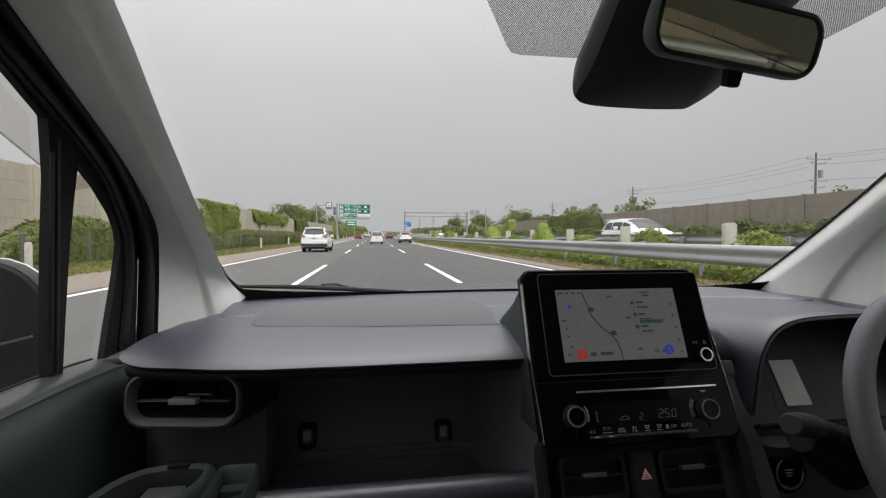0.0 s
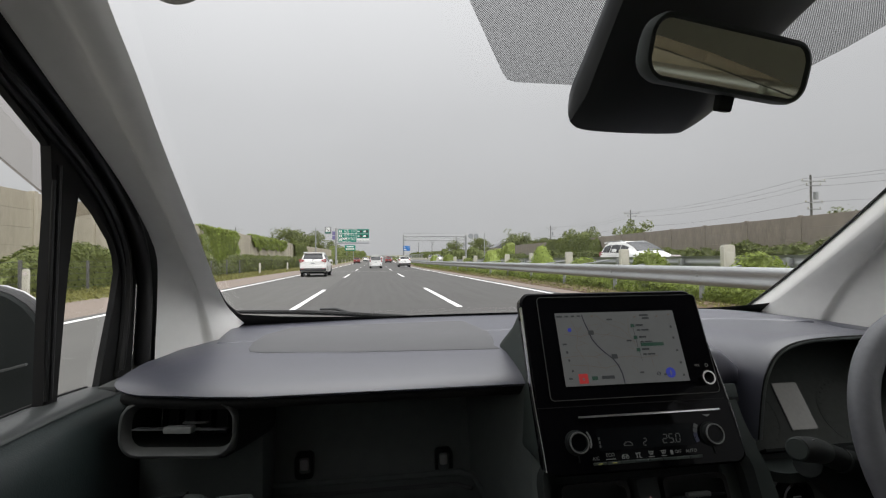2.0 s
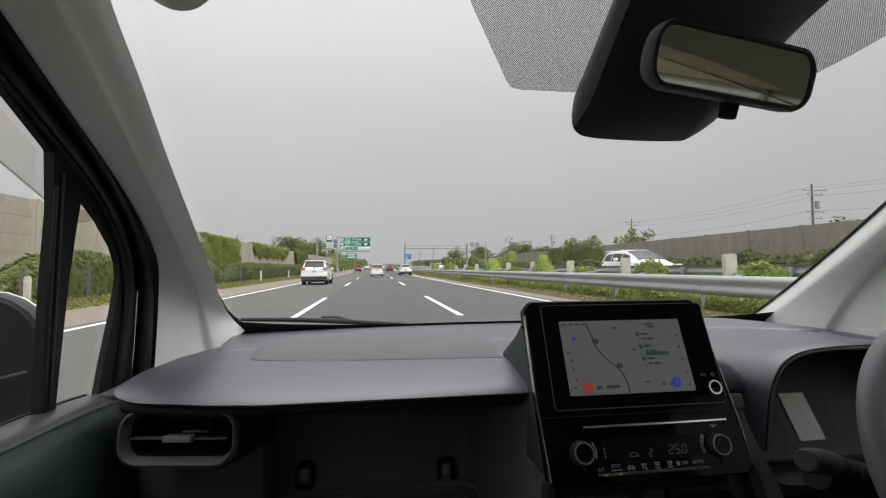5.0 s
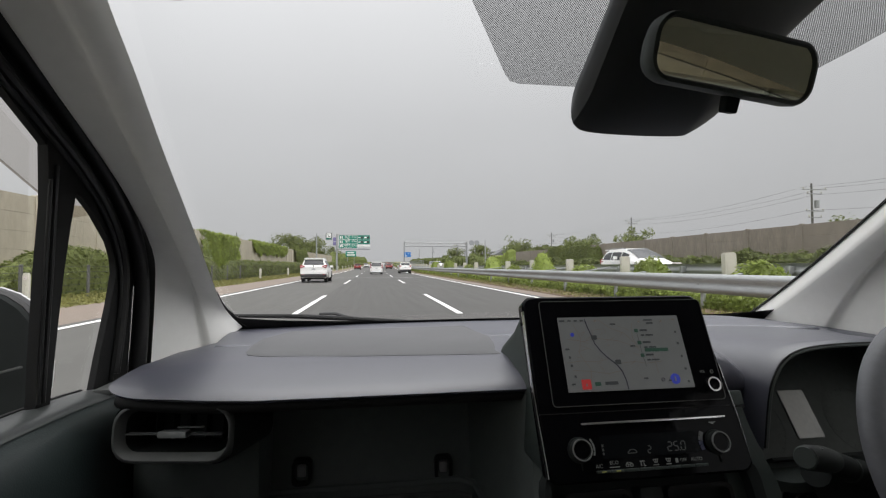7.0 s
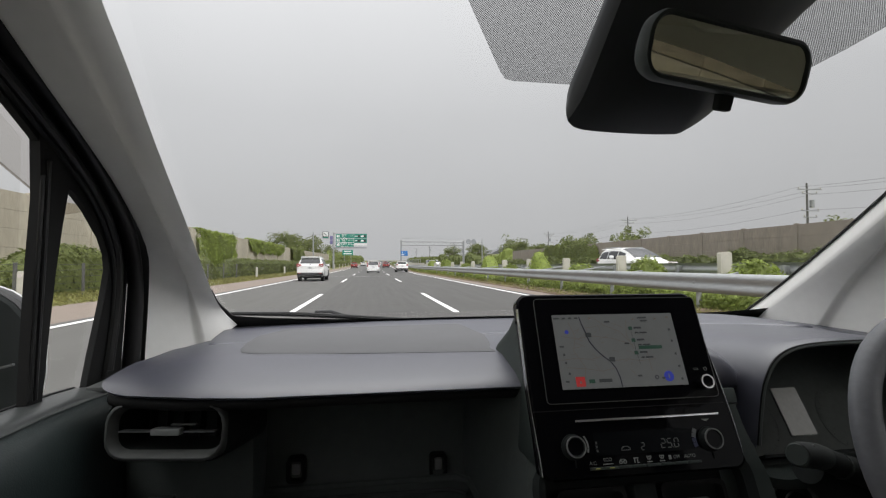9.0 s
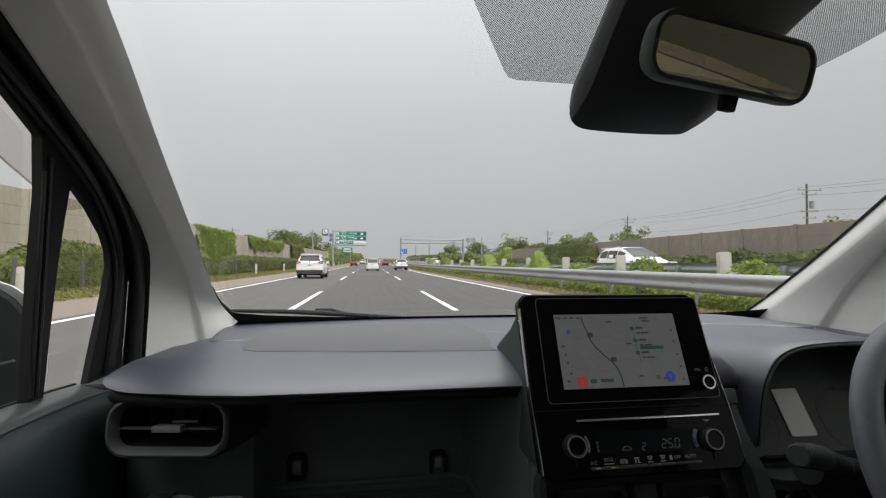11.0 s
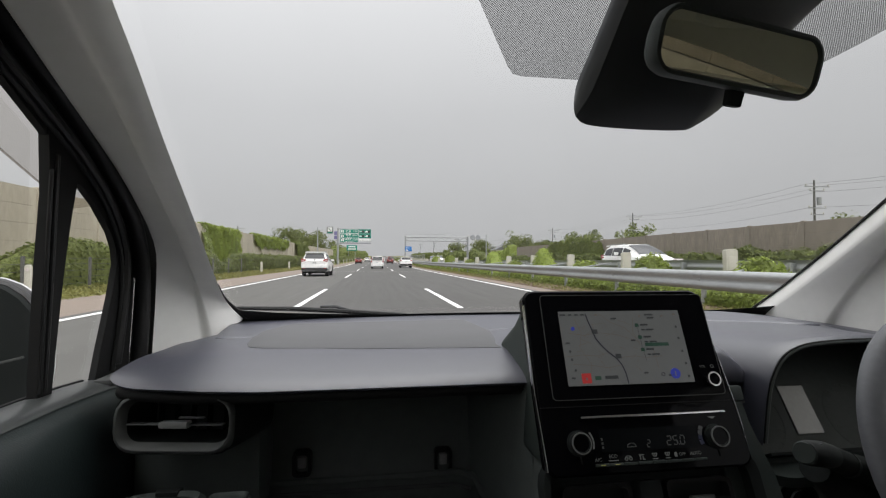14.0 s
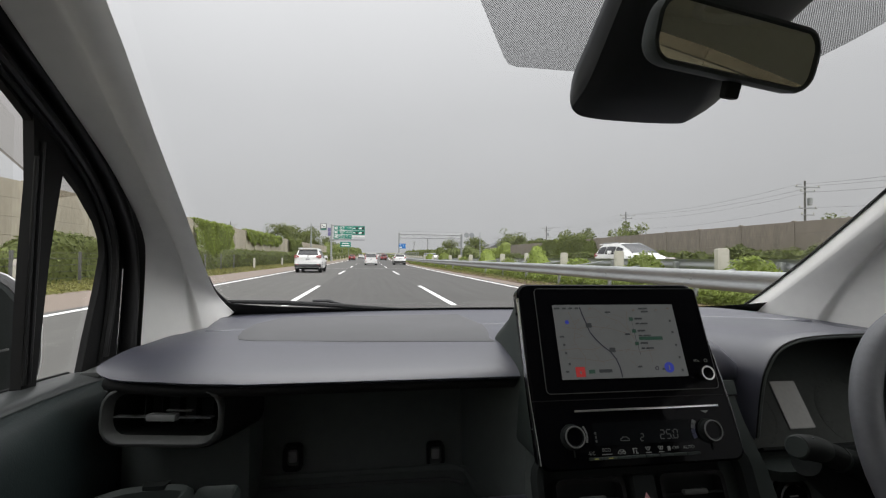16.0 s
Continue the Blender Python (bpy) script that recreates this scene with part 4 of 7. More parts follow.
part("volume_knob", loft(bmesh.new(), [[(x, y, z) for x, y in circle(r, 0.108, -0.0462, 32)] for r, z in ((0.0085, 0.0), (0.0085, 0.010), (0.0078, 0.012))]), M_PIANO, stack)
part("volume_ring", hollow(bmesh.new(), circle(0.0092, 0.108, -0.0462, 32), circle(0.0072, 0.108, -0.0462, 32), "z", 0.009, 0.0135), M_CHROME, stack, "bright ring round the volume knob")
letter(TEXT["vol"], M_ICON, stack, Matrix.Translation((0.104, -0.0285, 0.0012)))
part("power_mark", hollow(bmesh.new(), circle(0.0024, 0.118, -0.0285, 14), circle(0.0018, 0.118, -0.0285, 14), "z", 0.0006, 0.0012), M_ICON, stack)
part("trim_line", boxed((0.0195, -0.0860, 0.0012), (0.198, 0.0030, 0.003), 0.0008), M_CHROME, stack, "long thin silver line")
part("reset_mark", prism(bmesh.new(), [(0.093, -0.0915), (0.104, -0.0915), (0.099, -0.0945)], "z", 0.0002, 0.0008), M_ICON, stack, smooth=False)
part("panel_gap", boxed((0.0, -0.0725, 0.0002), (0.262, 0.0012, 0.0008)), M_RUBBER, stack)
for kx, kv in ((-0.0862, -0.1150), (0.0975, -0.1156)):
    knob = part("heater_knob", loft(bmesh.new(), [[(x, y, z) for x, y in circle(r, kx, kv, 36)] for r, z in ((0.0150, -0.001), (0.0150, 0.0012), (0.0130, 0.002), (0.0126, 0.008), (0.0121, 0.0098), (0.0105, 0.0103), (0.0095, 0.0083))]), M_DEEP, stack, "dark round heater knob")
    part("knob_ring", hollow(bmesh.new(), circle(0.0124, kx, kv, 36), circle(0.0110, kx, kv, 36), "z", 0.0090, 0.0108), M_TAB, knob)
    part("knob_face", prism(bmesh.new(), circle(0.0098, kx, kv, 32), "z", 0.0068, 0.0086), M_PIANO, knob)
    part("knob_pointer", boxed((kx, kv - 0.019, 0.001), (0.0020, 0.008, 0.0012), 0.0005), M_DEEP, knob)
for k in range(4):
    a = radians(30 - 15 * k)
    part("scale_mark", boxed((-0.0862 + 0.0190 * math.cos(a), -0.1150 + 0.0190 * math.sin(a), 0.0008), (0.0018, 0.0045, 0.001), 0, Matrix.Rotation(a, 4, "Z")), M_ICON, stack)
    part("scale_mark", boxed((0.0975 - 0.0215 * math.cos(a), -0.1156 + 0.0215 * math.sin(a), 0.0008), (0.005, 0.0050, 0.001), 0, Matrix.Rotation(-a, 4, "Z")), M_DIGIT if k < 2 else M_CLBLUE, stack)
part("heater_display", prism(bmesh.new(), rrect(0.132, 0.026, 0.003, 0.007, -0.1135), "z", -0.001, 0.0006), M_LCD, stack, "black heater read-out")
SEGMENTS = {"2": "abged", "5": "afgcd", "0": "abcdef"}


def digit(ch, x, v, w, h):
    """A slanted seven-segment figure."""
    bm = bmesh.new()
    t = 0.0011
    for s in SEGMENTS[ch]:
        if s in "agd":
            dy = {"a": h / 2, "g": 0.0, "d": -h / 2}[s]
            c, size = (0.12 * dy, dy), (w - 0.0012, t)
        else:
            dx, dy = (w / 2 if s in "bc" else -w / 2), (h / 4 if s in "bf" else -h / 4)
            c, size = (dx + 0.12 * dy, dy), (t, h / 2 - 0.0012)
        box(bm, (x + c[0], v + c[1], 0.0009), (*size, 0.0004))
    return part("figure", bm, M_DIGIT, stack, smooth=False)


for ch, x in (("2", 0.0325), ("5", 0.0410), ("0", 0.0505)):
    digit(ch, x, -0.1172, 0.0055, 0.0100)
part("figure_point", boxed((0.0456, -0.1222, 0.0009), (0.0011, 0.0011, 0.0004)), M_DIGIT, stack)
digit("2", 0.0045, -0.1192, 0.0040, 0.0080)
part("read_out_mark", hollow(bmesh.new(), [(-0.0245, -0.1225), (-0.0125, -0.1225), (-0.0125, -0.1200), (-0.0155, -0.1175), (-0.0205, -0.1175), (-0.0245, -0.1200)], [(-0.0235, -0.1216), (-0.0135, -0.1216), (-0.0135, -0.1204), (-0.0160, -0.1184), (-0.0200, -0.1184), (-0.0235, -0.1204)], "z", 0.0004, 0.001), M_DIGIT, stack)
for dv in (-0.112, -0.1165, -0.121):
    part("read_out_mark", boxed((-0.056, dv, 0.0008), (0.002, 0.003, 0.0006)), M_DIGIT, stack)
letter(TEXT["ac"], M_ICON, stack, Matrix.Translation((-0.0645, -0.1345, 0.0009)))
letter(TEXT["eco"], M_ICON, stack, Matrix.Translation((-0.045, -0.1315, 0.0009)))
letter(TEXT["off"], M_ICON, stack, Matrix.Translation((0.0465, -0.1335, 0.0009)))
letter(TEXT["auto"], M_ICON, stack, Matrix.Translation((0.0645, -0.1335, 0.0009)))
part("key_words", boxed((-0.045, -0.1362, 0.0008), (0.013, 0.0010, 0.0006)), M_ICON, stack)
part("key_symbol", boxed((0.0375, -0.1335, 0.0008), (0.0035, 0.005, 0.0006), 0.0002), M_ICON, stack)
bm = bmesh.new()
for dx in (-0.0035, 0.0035):
    hollow(bm, circle(0.0022, -0.0255 + dx * 0.8, -0.1350, 14), circle(0.0014, -0.0255 + dx * 0.8, -0.1350, 14), "z", 0.0004, 0.001)
hollow(bm, [(-0.0305, -0.1345), (-0.0205, -0.1345), (-0.023, -0.1318), (-0.028, -0.1318)], [(-0.0290, -0.1341), (-0.0220, -0.1341), (-0.0235, -0.1325), (-0.0275, -0.1325)], "z", 0.0004, 0.001)
part("key_symbol", bm, M_ICON, stack)
bm = bmesh.new()
box(bm, (-0.0082, -0.1317, 0.0008), (0.0065, 0.0012, 0.0006)), box(bm, (-0.0100, -0.1345, 0.0008), (0.0011, 0.0050, 0.0006)), box(bm, (-0.0065, -0.1352, 0.0008), (0.0011, 0.0040, 0.0006)), box(bm, (-0.0055, -0.1368, 0.0008), (0.0030, 0.0011, 0.0006))
part("key_symbol", bm, M_ICON, stack)
for kx in (0.0095, 0.0265):
    bm = hollow(bmesh.new(), [(kx - 0.0036, -0.1303), (kx + 0.0036, -0.1303), (kx + 0.0018, -0.1345), (kx - 0.0018, -0.1345)], [(kx - 0.0026, -0.1312), (kx + 0.0026, -0.1312), (kx + 0.0012, -0.1337), (kx - 0.0012, -0.1337)], "z", 0.0004, 0.001)
    box(bm, (kx, -0.1325, 0.0007), (0.0008, 0.003, 0.0006))
    part("key_symbol", bm, M_ICON, stack)
    part("key_words", boxed((kx, -0.1368, 0.0008), (0.0070, 0.0011, 0.0006)), M_ICON, stack)
for k in range(8):
    part("key", boxed((-0.0605 + 0.0185 * k, -0.1405, 0.0014), (0.0178, 0.0034, 0.003), 0.001), M_DOOR, stack, "narrow grey push key")
for k in (0, 1):
    part("key_lamp", boxed((-0.0605 + 0.0185 * k, -0.1405, 0.0032), (0.0055, 0.0010, 0.0005)), M_AMBER, stack)

# shroud behind the display and the stack's lower body
part("shroud", loft(bmesh.new(), [[(x, -0.036 + y, z) for x, y in rrect(w, h, 0.014)] for w, h, z in ((0.258, 0.222, -0.020), (0.258, 0.205, -0.040), (0.262, 0.180, -0.07), (0.27, 0.16, -0.13))]), M_DOOR, stack, "grey moulded back of the display")
part("lower_recess", hollow(bmesh.new(), rrect(0.285, 0.135, 0.03, 0.008, -0.1975), rrect(0.262, 0.118, 0.022, 0.004, -0.200), "z", -0.03, -0.006), M_DEEP, stack, "dark surround below the panel")
part("recess_back", prism(bmesh.new(), rrect(0.268, 0.12, 0.022, 0.004, -0.200), "z", -0.032, -0.026), M_DEEP, stack)
hz = part("hazard_key", loft(bmesh.new(), [[(x, y, z) for x, y in rrect(w, 0.062, 0.004, 0.0005, -0.192)] for w, z in ((0.034, -0.03), (0.031, -0.010), (0.028, -0.007))]), M_DEEP, stack, "black hazard light key with a red triangle")
bm = hollow(bmesh.new(), [(-0.0065, -0.1930), (0.0075, -0.1930), (0.0005, -0.1805)], [(-0.0045, -0.1918), (0.0055, -0.1918), (0.0005, -0.183)], "z", -0.0075, -0.0062)
hollow(bm, [(-0.0033, -0.1908), (0.0043, -0.1908), (0.0005, -0.1843)], [(-0.0015, -0.1897), (0.0025, -0.1897), (0.0005, -0.1865)], "z", -0.0075, -0.0062)
part("hazard_triangle", bm, M_HAZ, hz, smooth=False)
for cx in (-0.066, 0.068):
    lv = part("lower_vent", hollow(bmesh.new(), rrect(0.088, 0.05, 0.008, cx, -0.187), rrect(0.078, 0.04, 0.006, cx, -0.187), "z", -0.026, -0.012), M_RUBBER, stack)
    part("vent_tab", boxed((cx, -0.184, -0.012), (0.032, 0.006, 0.008), 0.002), M_VENT, lv)
    part("vent_slat", boxed((cx, -0.186, -0.018), (0.078, 0.002, 0.01), 0.0006), M_DEEP, lv)
console = thing("console_body", (0, 0.6, 0.4), "dark plastic body that carries the centre stack", "console")
bm = bmesh.new()
loft(bm, [[(-0.122 - 0.004 * k, y, z), (0.150 + 0.012 * k, y, z), (0.165 + 0.012 * k, y + 0.04, z), (0.165 + 0.012 * k, 0.80, z), (-0.122, 0.80, z)] for k, y, z in ((0, 0.597, 0.94), (0.5, 0.571, 0.88), (1, 0.548, 0.82), (1.2, 0.530, 0.78), (1.2, 0.53, 0.40))])
part("body", bm, M_DARK, console, angle=30)
on_stack = lambda bm: (bm.transform(stack_turn), bm)[1]
part("side_panel", on_stack(prism(bmesh.new(), [(0.115, -0.076), (0.1655, -0.074), (0.168, -0.10), (0.1755, -0.134), (0.184, -0.165), (0.190, -0.235), (0.115, -0.235)], "z", -0.06, -0.021)), M_DOOR, console, "dark grained panel beside the display unit", angle=30)
part("side_slot", on_stack(boxed((0.150, -0.0625, -0.034), (0.040, 0.020, 0.03), 0.003)), M_DOOR, console)
part("slot_gap", on_stack(boxed((0.150, -0.0745, -0.034), (0.042, 0.003, 0.024))), M_RUBBER, console)

# ---------------------------------------------------------------- rear-view mirror and sensor housing
sensor = thing("sensor_housing", (0.06, 0.55, 1.30), "large black plastic sensor housing on the windscreen above the mirror", "sensor housing")
low = [(-0.0785, 0.575, 1.322), (-0.072, 0.582, 1.309), (-0.055, 0.585, 1.300), (0.0, 0.587, 1.2975), (0.075, 0.587, 1.2985), (0.100, 0.583, 1.304), (0.146, 0.575, 1.338), (0.181, 0.54, 1.398), (0.220, 0.50, 1.447)]
brow = [(-0.059, 0.44, 1.478), (-0.036, 0.43, 1.48), (-0.02, 0.43, 1.48), (0.05, 0.42, 1.485), (0.1, 0.42, 1.485), (0.15, 0.42, 1.485), (0.185, 0.42, 1.485), (0.212, 0.42, 1.485), (0.236, 0.42, 1.485)]
upper = [(-0.067, 0.485, 1.425), (-0.052, 0.474, 1.42), (-0.03, 0.47, 1.42), (0.04, 0.465, 1.42), (0.09, 0.465, 1.42), (0.125, 0.465, 1.425), (0.155, 0.465, 1.44), (0.188, 0.46, 1.455), (0.226, 0.455, 1.465)]
middle = [(-0.0765, 0.53, 1.372), (-0.061, 0.518, 1.364), (-0.036, 0.515, 1.354), (0.0, 0.510, 1.348), (0.07, 0.510, 1.348), (0.10, 0.510, 1.352), (0.145, 0.505, 1.378), (0.181, 0.49, 1.42), (0.222, 0.475, 1.455)]
chin = [(-0.0825, 0.555, 1.342), (-0.066, 0.548, 1.330), (-0.045, 0.547, 1.318), (0.0, 0.545, 1.314), (0.073, 0.545, 1.314), (0.10, 0.545, 1.320), (0.146, 0.54, 1.352), (0.181, 0.515, 1.405), (0.220, 0.49, 1.45)]
rings = [brow, upper, middle, chin,
    low,
    [(x, y + 0.006, z + 0.012) for x, y, z in low],
    [(x * 0.86 + 0.014, on_pane(x, z + 0.085).y - 0.002, z + 0.085) for x, y, z in low]]
part("cover", loft(bmesh.new(), [flowing(r[1:]) for r in rings], closed=False), M_SENSOR, sensor, "black moulded cover", angle=40)
outer_edge = flowing([Vector(r[0]) + Vector((0.006, 0.012, 0.006)) for r in rings[:5]], 4)
inner_line = flowing([Vector(r[1]) for r in rings[:5]], 4)
part("side_cheek", loft(bmesh.new(), [[o + Vector((0.03, 0.010, -0.004)), o + Vector((0.004, 0.004, 0.0)), o, o.lerp(i, 0.3) + Vector((-0.002, -0.004, -0.001)), o.lerp(i, 0.7) + Vector((-0.001, -0.003, -0.001)), i, i + Vector((0.004, 0.002, 0.001))] for o, i in zip(outer_edge, inner_line)], closed=False), M_SENSOR, sensor, "grey side cheek of the cover", angle=70)

mir_turn = Matrix.Translation((0.0475, 0.437, 1.3355)) @ Matrix.Rotation(radians(8.5), 4, "Z") @ Matrix.Rotation(radians(2.6), 4, "Y") @ Matrix.Rotation(radians(90 + 14), 4, "X") @ Matrix.Diagonal((0.985, 0.965, 0.965, 1))
mirror = thing("rear_view_mirror", turn=mir_turn, label="wide rear-view mirror in a black plastic shell", category="mirror", local=True)


def mirror_outline(w, h, r, bow=0.004):
    return [(x, y + (bow * (1 - (2 * x / w) ** 2) if y > 0 else -bow * 0.3 * (1 - (2 * x / w) ** 2))) for x, y in rrect(w, h, r, n=6)]


part("shell", loft(bmesh.new(), [[(x, y, z) for x, y in mirror_outline(w, h, r)] for w, h, r, z in ((0.14, 0.03, 0.012, -0.040), (0.200, 0.055, 0.022, -0.030), (0.222, 0.068, 0.025, -0.012), (0.225, 0.070, 0.026, 0.0), (0.222, 0.067, 0.025, 0.005), (0.214, 0.060, 0.020, 0.006), (0.208, 0.055, 0.017, 0.002))]), M_DOOR, mirror, "black plastic shell", angle=50)
part("mirror_glass", prism(bmesh.new(), mirror_outline(0.209, 0.056, 0.017), "z", 0.0015, 0.0032), M_MIRROR, mirror, "tinted mirror glass", smooth=False)
part("dip_tab", loft(bmesh.new(), [[(x, y, z) for x, z in rrect(w, 0.010, 0.002, 0.012, -0.010)] for w, y in ((0.021, -0.030), (0.020, -0.042), (0.019, -0.050), (0.016, -0.052))]), M_DEEP, mirror, "small black dipping tab")
part("stay", tube(bmesh.new(), [(0, 0.01, -0.035), (0.01, 0.03, -0.06), (0.01, 0.05, -0.085)], 0.012, 10), M_DEEP, mirror)

# ---------------------------------------------------------------- pillars
OUT_L = [(-0.585, 0.43, 1.43), (-0.595, 0.496, 1.385), (-0.602, 0.569, 1.340), (-0.610, 0.664, 1.272), (-0.617, 0.785, 1.185), (-0.625, 0.937, 1.069), (-0.623, 0.998, 1.027), (-0.608, 1.046, 0.993)]
INN_L = [(-0.712, 0.44, 1.432), (-0.712, 0.529, 1.382), (-0.712, 0.617, 1.330), (-0.712, 0.701, 1.282), (-0.712, 0.785, 1.228), (-0.712, 0.872, 1.150), (-0.712, 0.885, 1.080), (-0.712, 0.872, 0.930)]


def pillar(name, outer, inner_edge, sign, label):
    rings = []
    outer, inner_edge = flowing(outer, 3), flowing(inner_edge, 3)
    n = len(outer)
    for k, (o, i) in enumerate(zip(outer, inner_edge)):
        t = k / (n - 1)
        run = (outer[min(k + 1, n - 1)] - outer[max(k - 1, 0)]).normalized()
        inward = run.cross(i - o).normalized()
        if inward.y > 0:
            inward = -inward
        low = smooth01((t - 0.45) / 0.5) if sign > 0 else 0.0
        ring = [o + Vector((-0.020 if sign > 0 else 0.012, 0.03, 0.02 - 0.034 * low)), o + Vector((-0.007 if sign > 0 else 0.002, 0.01, 0.006 - 0.012 * low)), o]
        g, w, deep = 0.52 - 0.06 * t, 0.24 - 0.19 * smooth01(t * 1.05), 0.045 * (1 - 0.5 * t)
        lobes = ((0.012, 0.002), (0.05, 0.0085), (0.10, 0.0145), (0.17, 0.0195), (g - 0.95 * w, 0.0225), (g - 0.7 * w, 0.0205), (g - 0.45 * w, 0.0135), (g - 0.2 * w, 0.002 - 0.1 * deep), (g, -0.007 - 0.25 * deep), (g + 0.3 * w, -0.010 - 0.3 * deep), (g + 0.7 * w, -0.010 - 0.25 * deep), (0.78, -0.011), (0.88, -0.005), (0.95, -0.001), (1.0, 0.0))
        for s, b in [(s_, b_ * (1 - 0.72 * smooth01(t * 1.15))) for s_, b_ in lobes]:
            ring.append(o.lerp(i, s) + inward * b + Vector((sign * b * 0.4 * smooth01((s - 0.2) / 0.2), 0, 0)))
        ring.append(i + Vector((-sign * 0.02, 0.07, 0)))
        rings.append(ring)
    return solo(name, loft(bmesh.new(), rings, closed=False), M_TRIM, label, "pillar trim", "structure", angle=64)


pillar("pillar_1", OUT_L, INN_L, 1, "light grey moulded trim on the windscreen pillar")
OUT_R = [(0.585, 0.43, 1.43), (0.60, 0.56, 1.34), (0.615, 0.66, 1.265), (0.625, 0.747, 1.201), (0.63, 0.826, 1.142), (0.635, 0.907, 1.084), (0.64, 0.986, 1.030), (0.64, 1.075, 0.970)]
INN_R = [(0.712, 0.40, 1.432), (0.712, 0.50, 1.37), (0.712, 0.56, 1.31), (0.712, 0.62, 1.26), (0.712, 0.68, 1.20), (0.712, 0.72, 1.13), (0.712, 0.735, 1.05), (0.712, 0.74, 0.93)]
pillar("pillar_2", OUT_R, INN_R, -1, "light grey moulded trim on the driver's windscreen pillar")

gasket = thing("windscreen_gasket", (0.62, 0.8, 1.15), "thin black rubber gasket between windscreen and driver's pillar", "gasket")
part("strip", tube(bmesh.new(), [p + Vector((0.010, 0.032, 0.021)) for p in flowing([Vector(q) for q in OUT_R], 3)], 0.0030, 6), M_RUBBER, gasket)

gasket = thing("windscreen_gasket", (-0.61, 0.95, 1.05), "thin black rubber gasket between windscreen and passenger's pillar", "gasket")
foot_line = flowing([Vector(q) for q in OUT_L], 3)[15:]
part("strip", tube(bmesh.new(), [p + Vector((-0.003 + 0.012 * (k / len(foot_line)) ** 2, 0.008, 0.002)) for k, p in enumerate(foot_line)], [0.0014 + 0.0060 * (k / len(foot_line)) ** 1.5 for k in range(len(foot_line))], 6), M_RUBBER, gasket)

# ---------------------------------------------------------------- passenger's door
door = thing("front_door", (-0.74, 0.3, 0.3), "closed passenger door with dark plastic panel and black window frame", "car door")
frame_pts = [(-0.35, 1.44), (0.40, 1.405), (0.564, 1.320), (0.636, 1.276), (0.692, 1.228), (0.702, 1.224), (0.718, 1.216), (0.746, 1.197), (0.786, 1.160), (0.801, 1.136), (0.806, 1.110), (0.793, 1.062), (0.765, 0.982), (0.752, 0.940), (0.95, 0.940), (0.962, 1.091), (0.94, 1.165), (0.845, 1.265), (0.684, 1.348), (0.585, 1.402), (0.40, 1.50), (-0.35, 1.53)]
part("window_frame", prism(bmesh.new(), frame_pts, "x", -0.745, -0.736), M_RUBBER, door, "black window frame")
part("division_bar", prism(bmesh.new(), [(0.631, 0.93), (0.655, 0.93), (0.666, 1.025), (0.677, 1.11), (0.688, 1.17), (0.705, 1.25), (0.640, 1.29), (0.645, 1.20), (0.638, 1.11), (0.634, 1.03)], "x", -0.746, -0.734), M_RUBBER, door, "upright black bar between the two panes")
part("run_channel", tube(bmesh.new(), [(-0.733, 0.656, 1.25), (-0.733, 0.650, 1.11), (-0.733, 0.641, 0.955)], 0.0034, 8), M_SEAL, door)
part("run_channel", tube(bmesh.new(), [(-0.733, 0.646, 1.23), (-0.733, 0.6405, 1.11), (-0.733, 0.634, 0.955)], 0.0026, 8), M_SEAL, door)
seal_pts = [(-0.35, 1.49), (0.40, 1.447), (0.545, 1.380), (0.658, 1.322), (0.728, 1.278), (0.79, 1.230), (0.838, 1.176), (0.862, 1.12), (0.870, 1.05), (0.862, 0.95)]
rib_pts = [(-0.35, 1.455), (0.40, 1.412), (0.552, 1.343), (0.643, 1.296), (0.702, 1.263), (0.759, 1.222), (0.80, 1.174), (0.822, 1.12), (0.820, 1.047), (0.800, 0.955)]
part("frame_rib", tube(bmesh.new(), [(-0.732, *p.xy) for p in flowing([(*q, 0.0) for q in rib_pts], 3)], 0.0075, 10), M_SEAL, door, "rounded black rib of the window frame")
part("frame_lip", tube(bmesh.new(), [(-0.7335, y - 0.007, z - 0.009) for y, z in [tuple(p.xy) for p in flowing([(*q, 0.0) for q in rib_pts[1:]], 3)]], 0.0035, 8), M_SEAL, door)
part("seal", tube(bmesh.new(), [(-0.726, *p.xy) for p in flowing([(*q, 0.0) for q in seal_pts], 3)], 0.012, 12), M_SEAL, door, "soft black door seal")
part("bright_line", tube(bmesh.new(), [(-0.721, 0.829, 1.088), (-0.721, 0.822, 1.01), (-0.721, 0.814, 0.945)], 0.0012, 6), M_CHROME, door, "thin bright strip on the seal")
dg = part("quarter_pane", prism(bmesh.new(), [(0.66, 0.94), (0.75, 0.94), (0.80, 1.06), (0.81, 1.13), (0.75, 1.21), (0.69, 1.24), (0.67, 1.24)], "x", -0.758, -0.754), M_DOORGLASS, door, smooth=False)
dg.visible_shadow = False
wg = part("window_pane", prism(bmesh.new(), [(-0.35, 0.93), (0.64, 0.945), (0.64, 1.275), (0.40, 1.41), (-0.35, 1.45)], "x", -0.758, -0.754), M_DOORGLASS, door, smooth=False)
wg.visible_shadow = False
rings = []
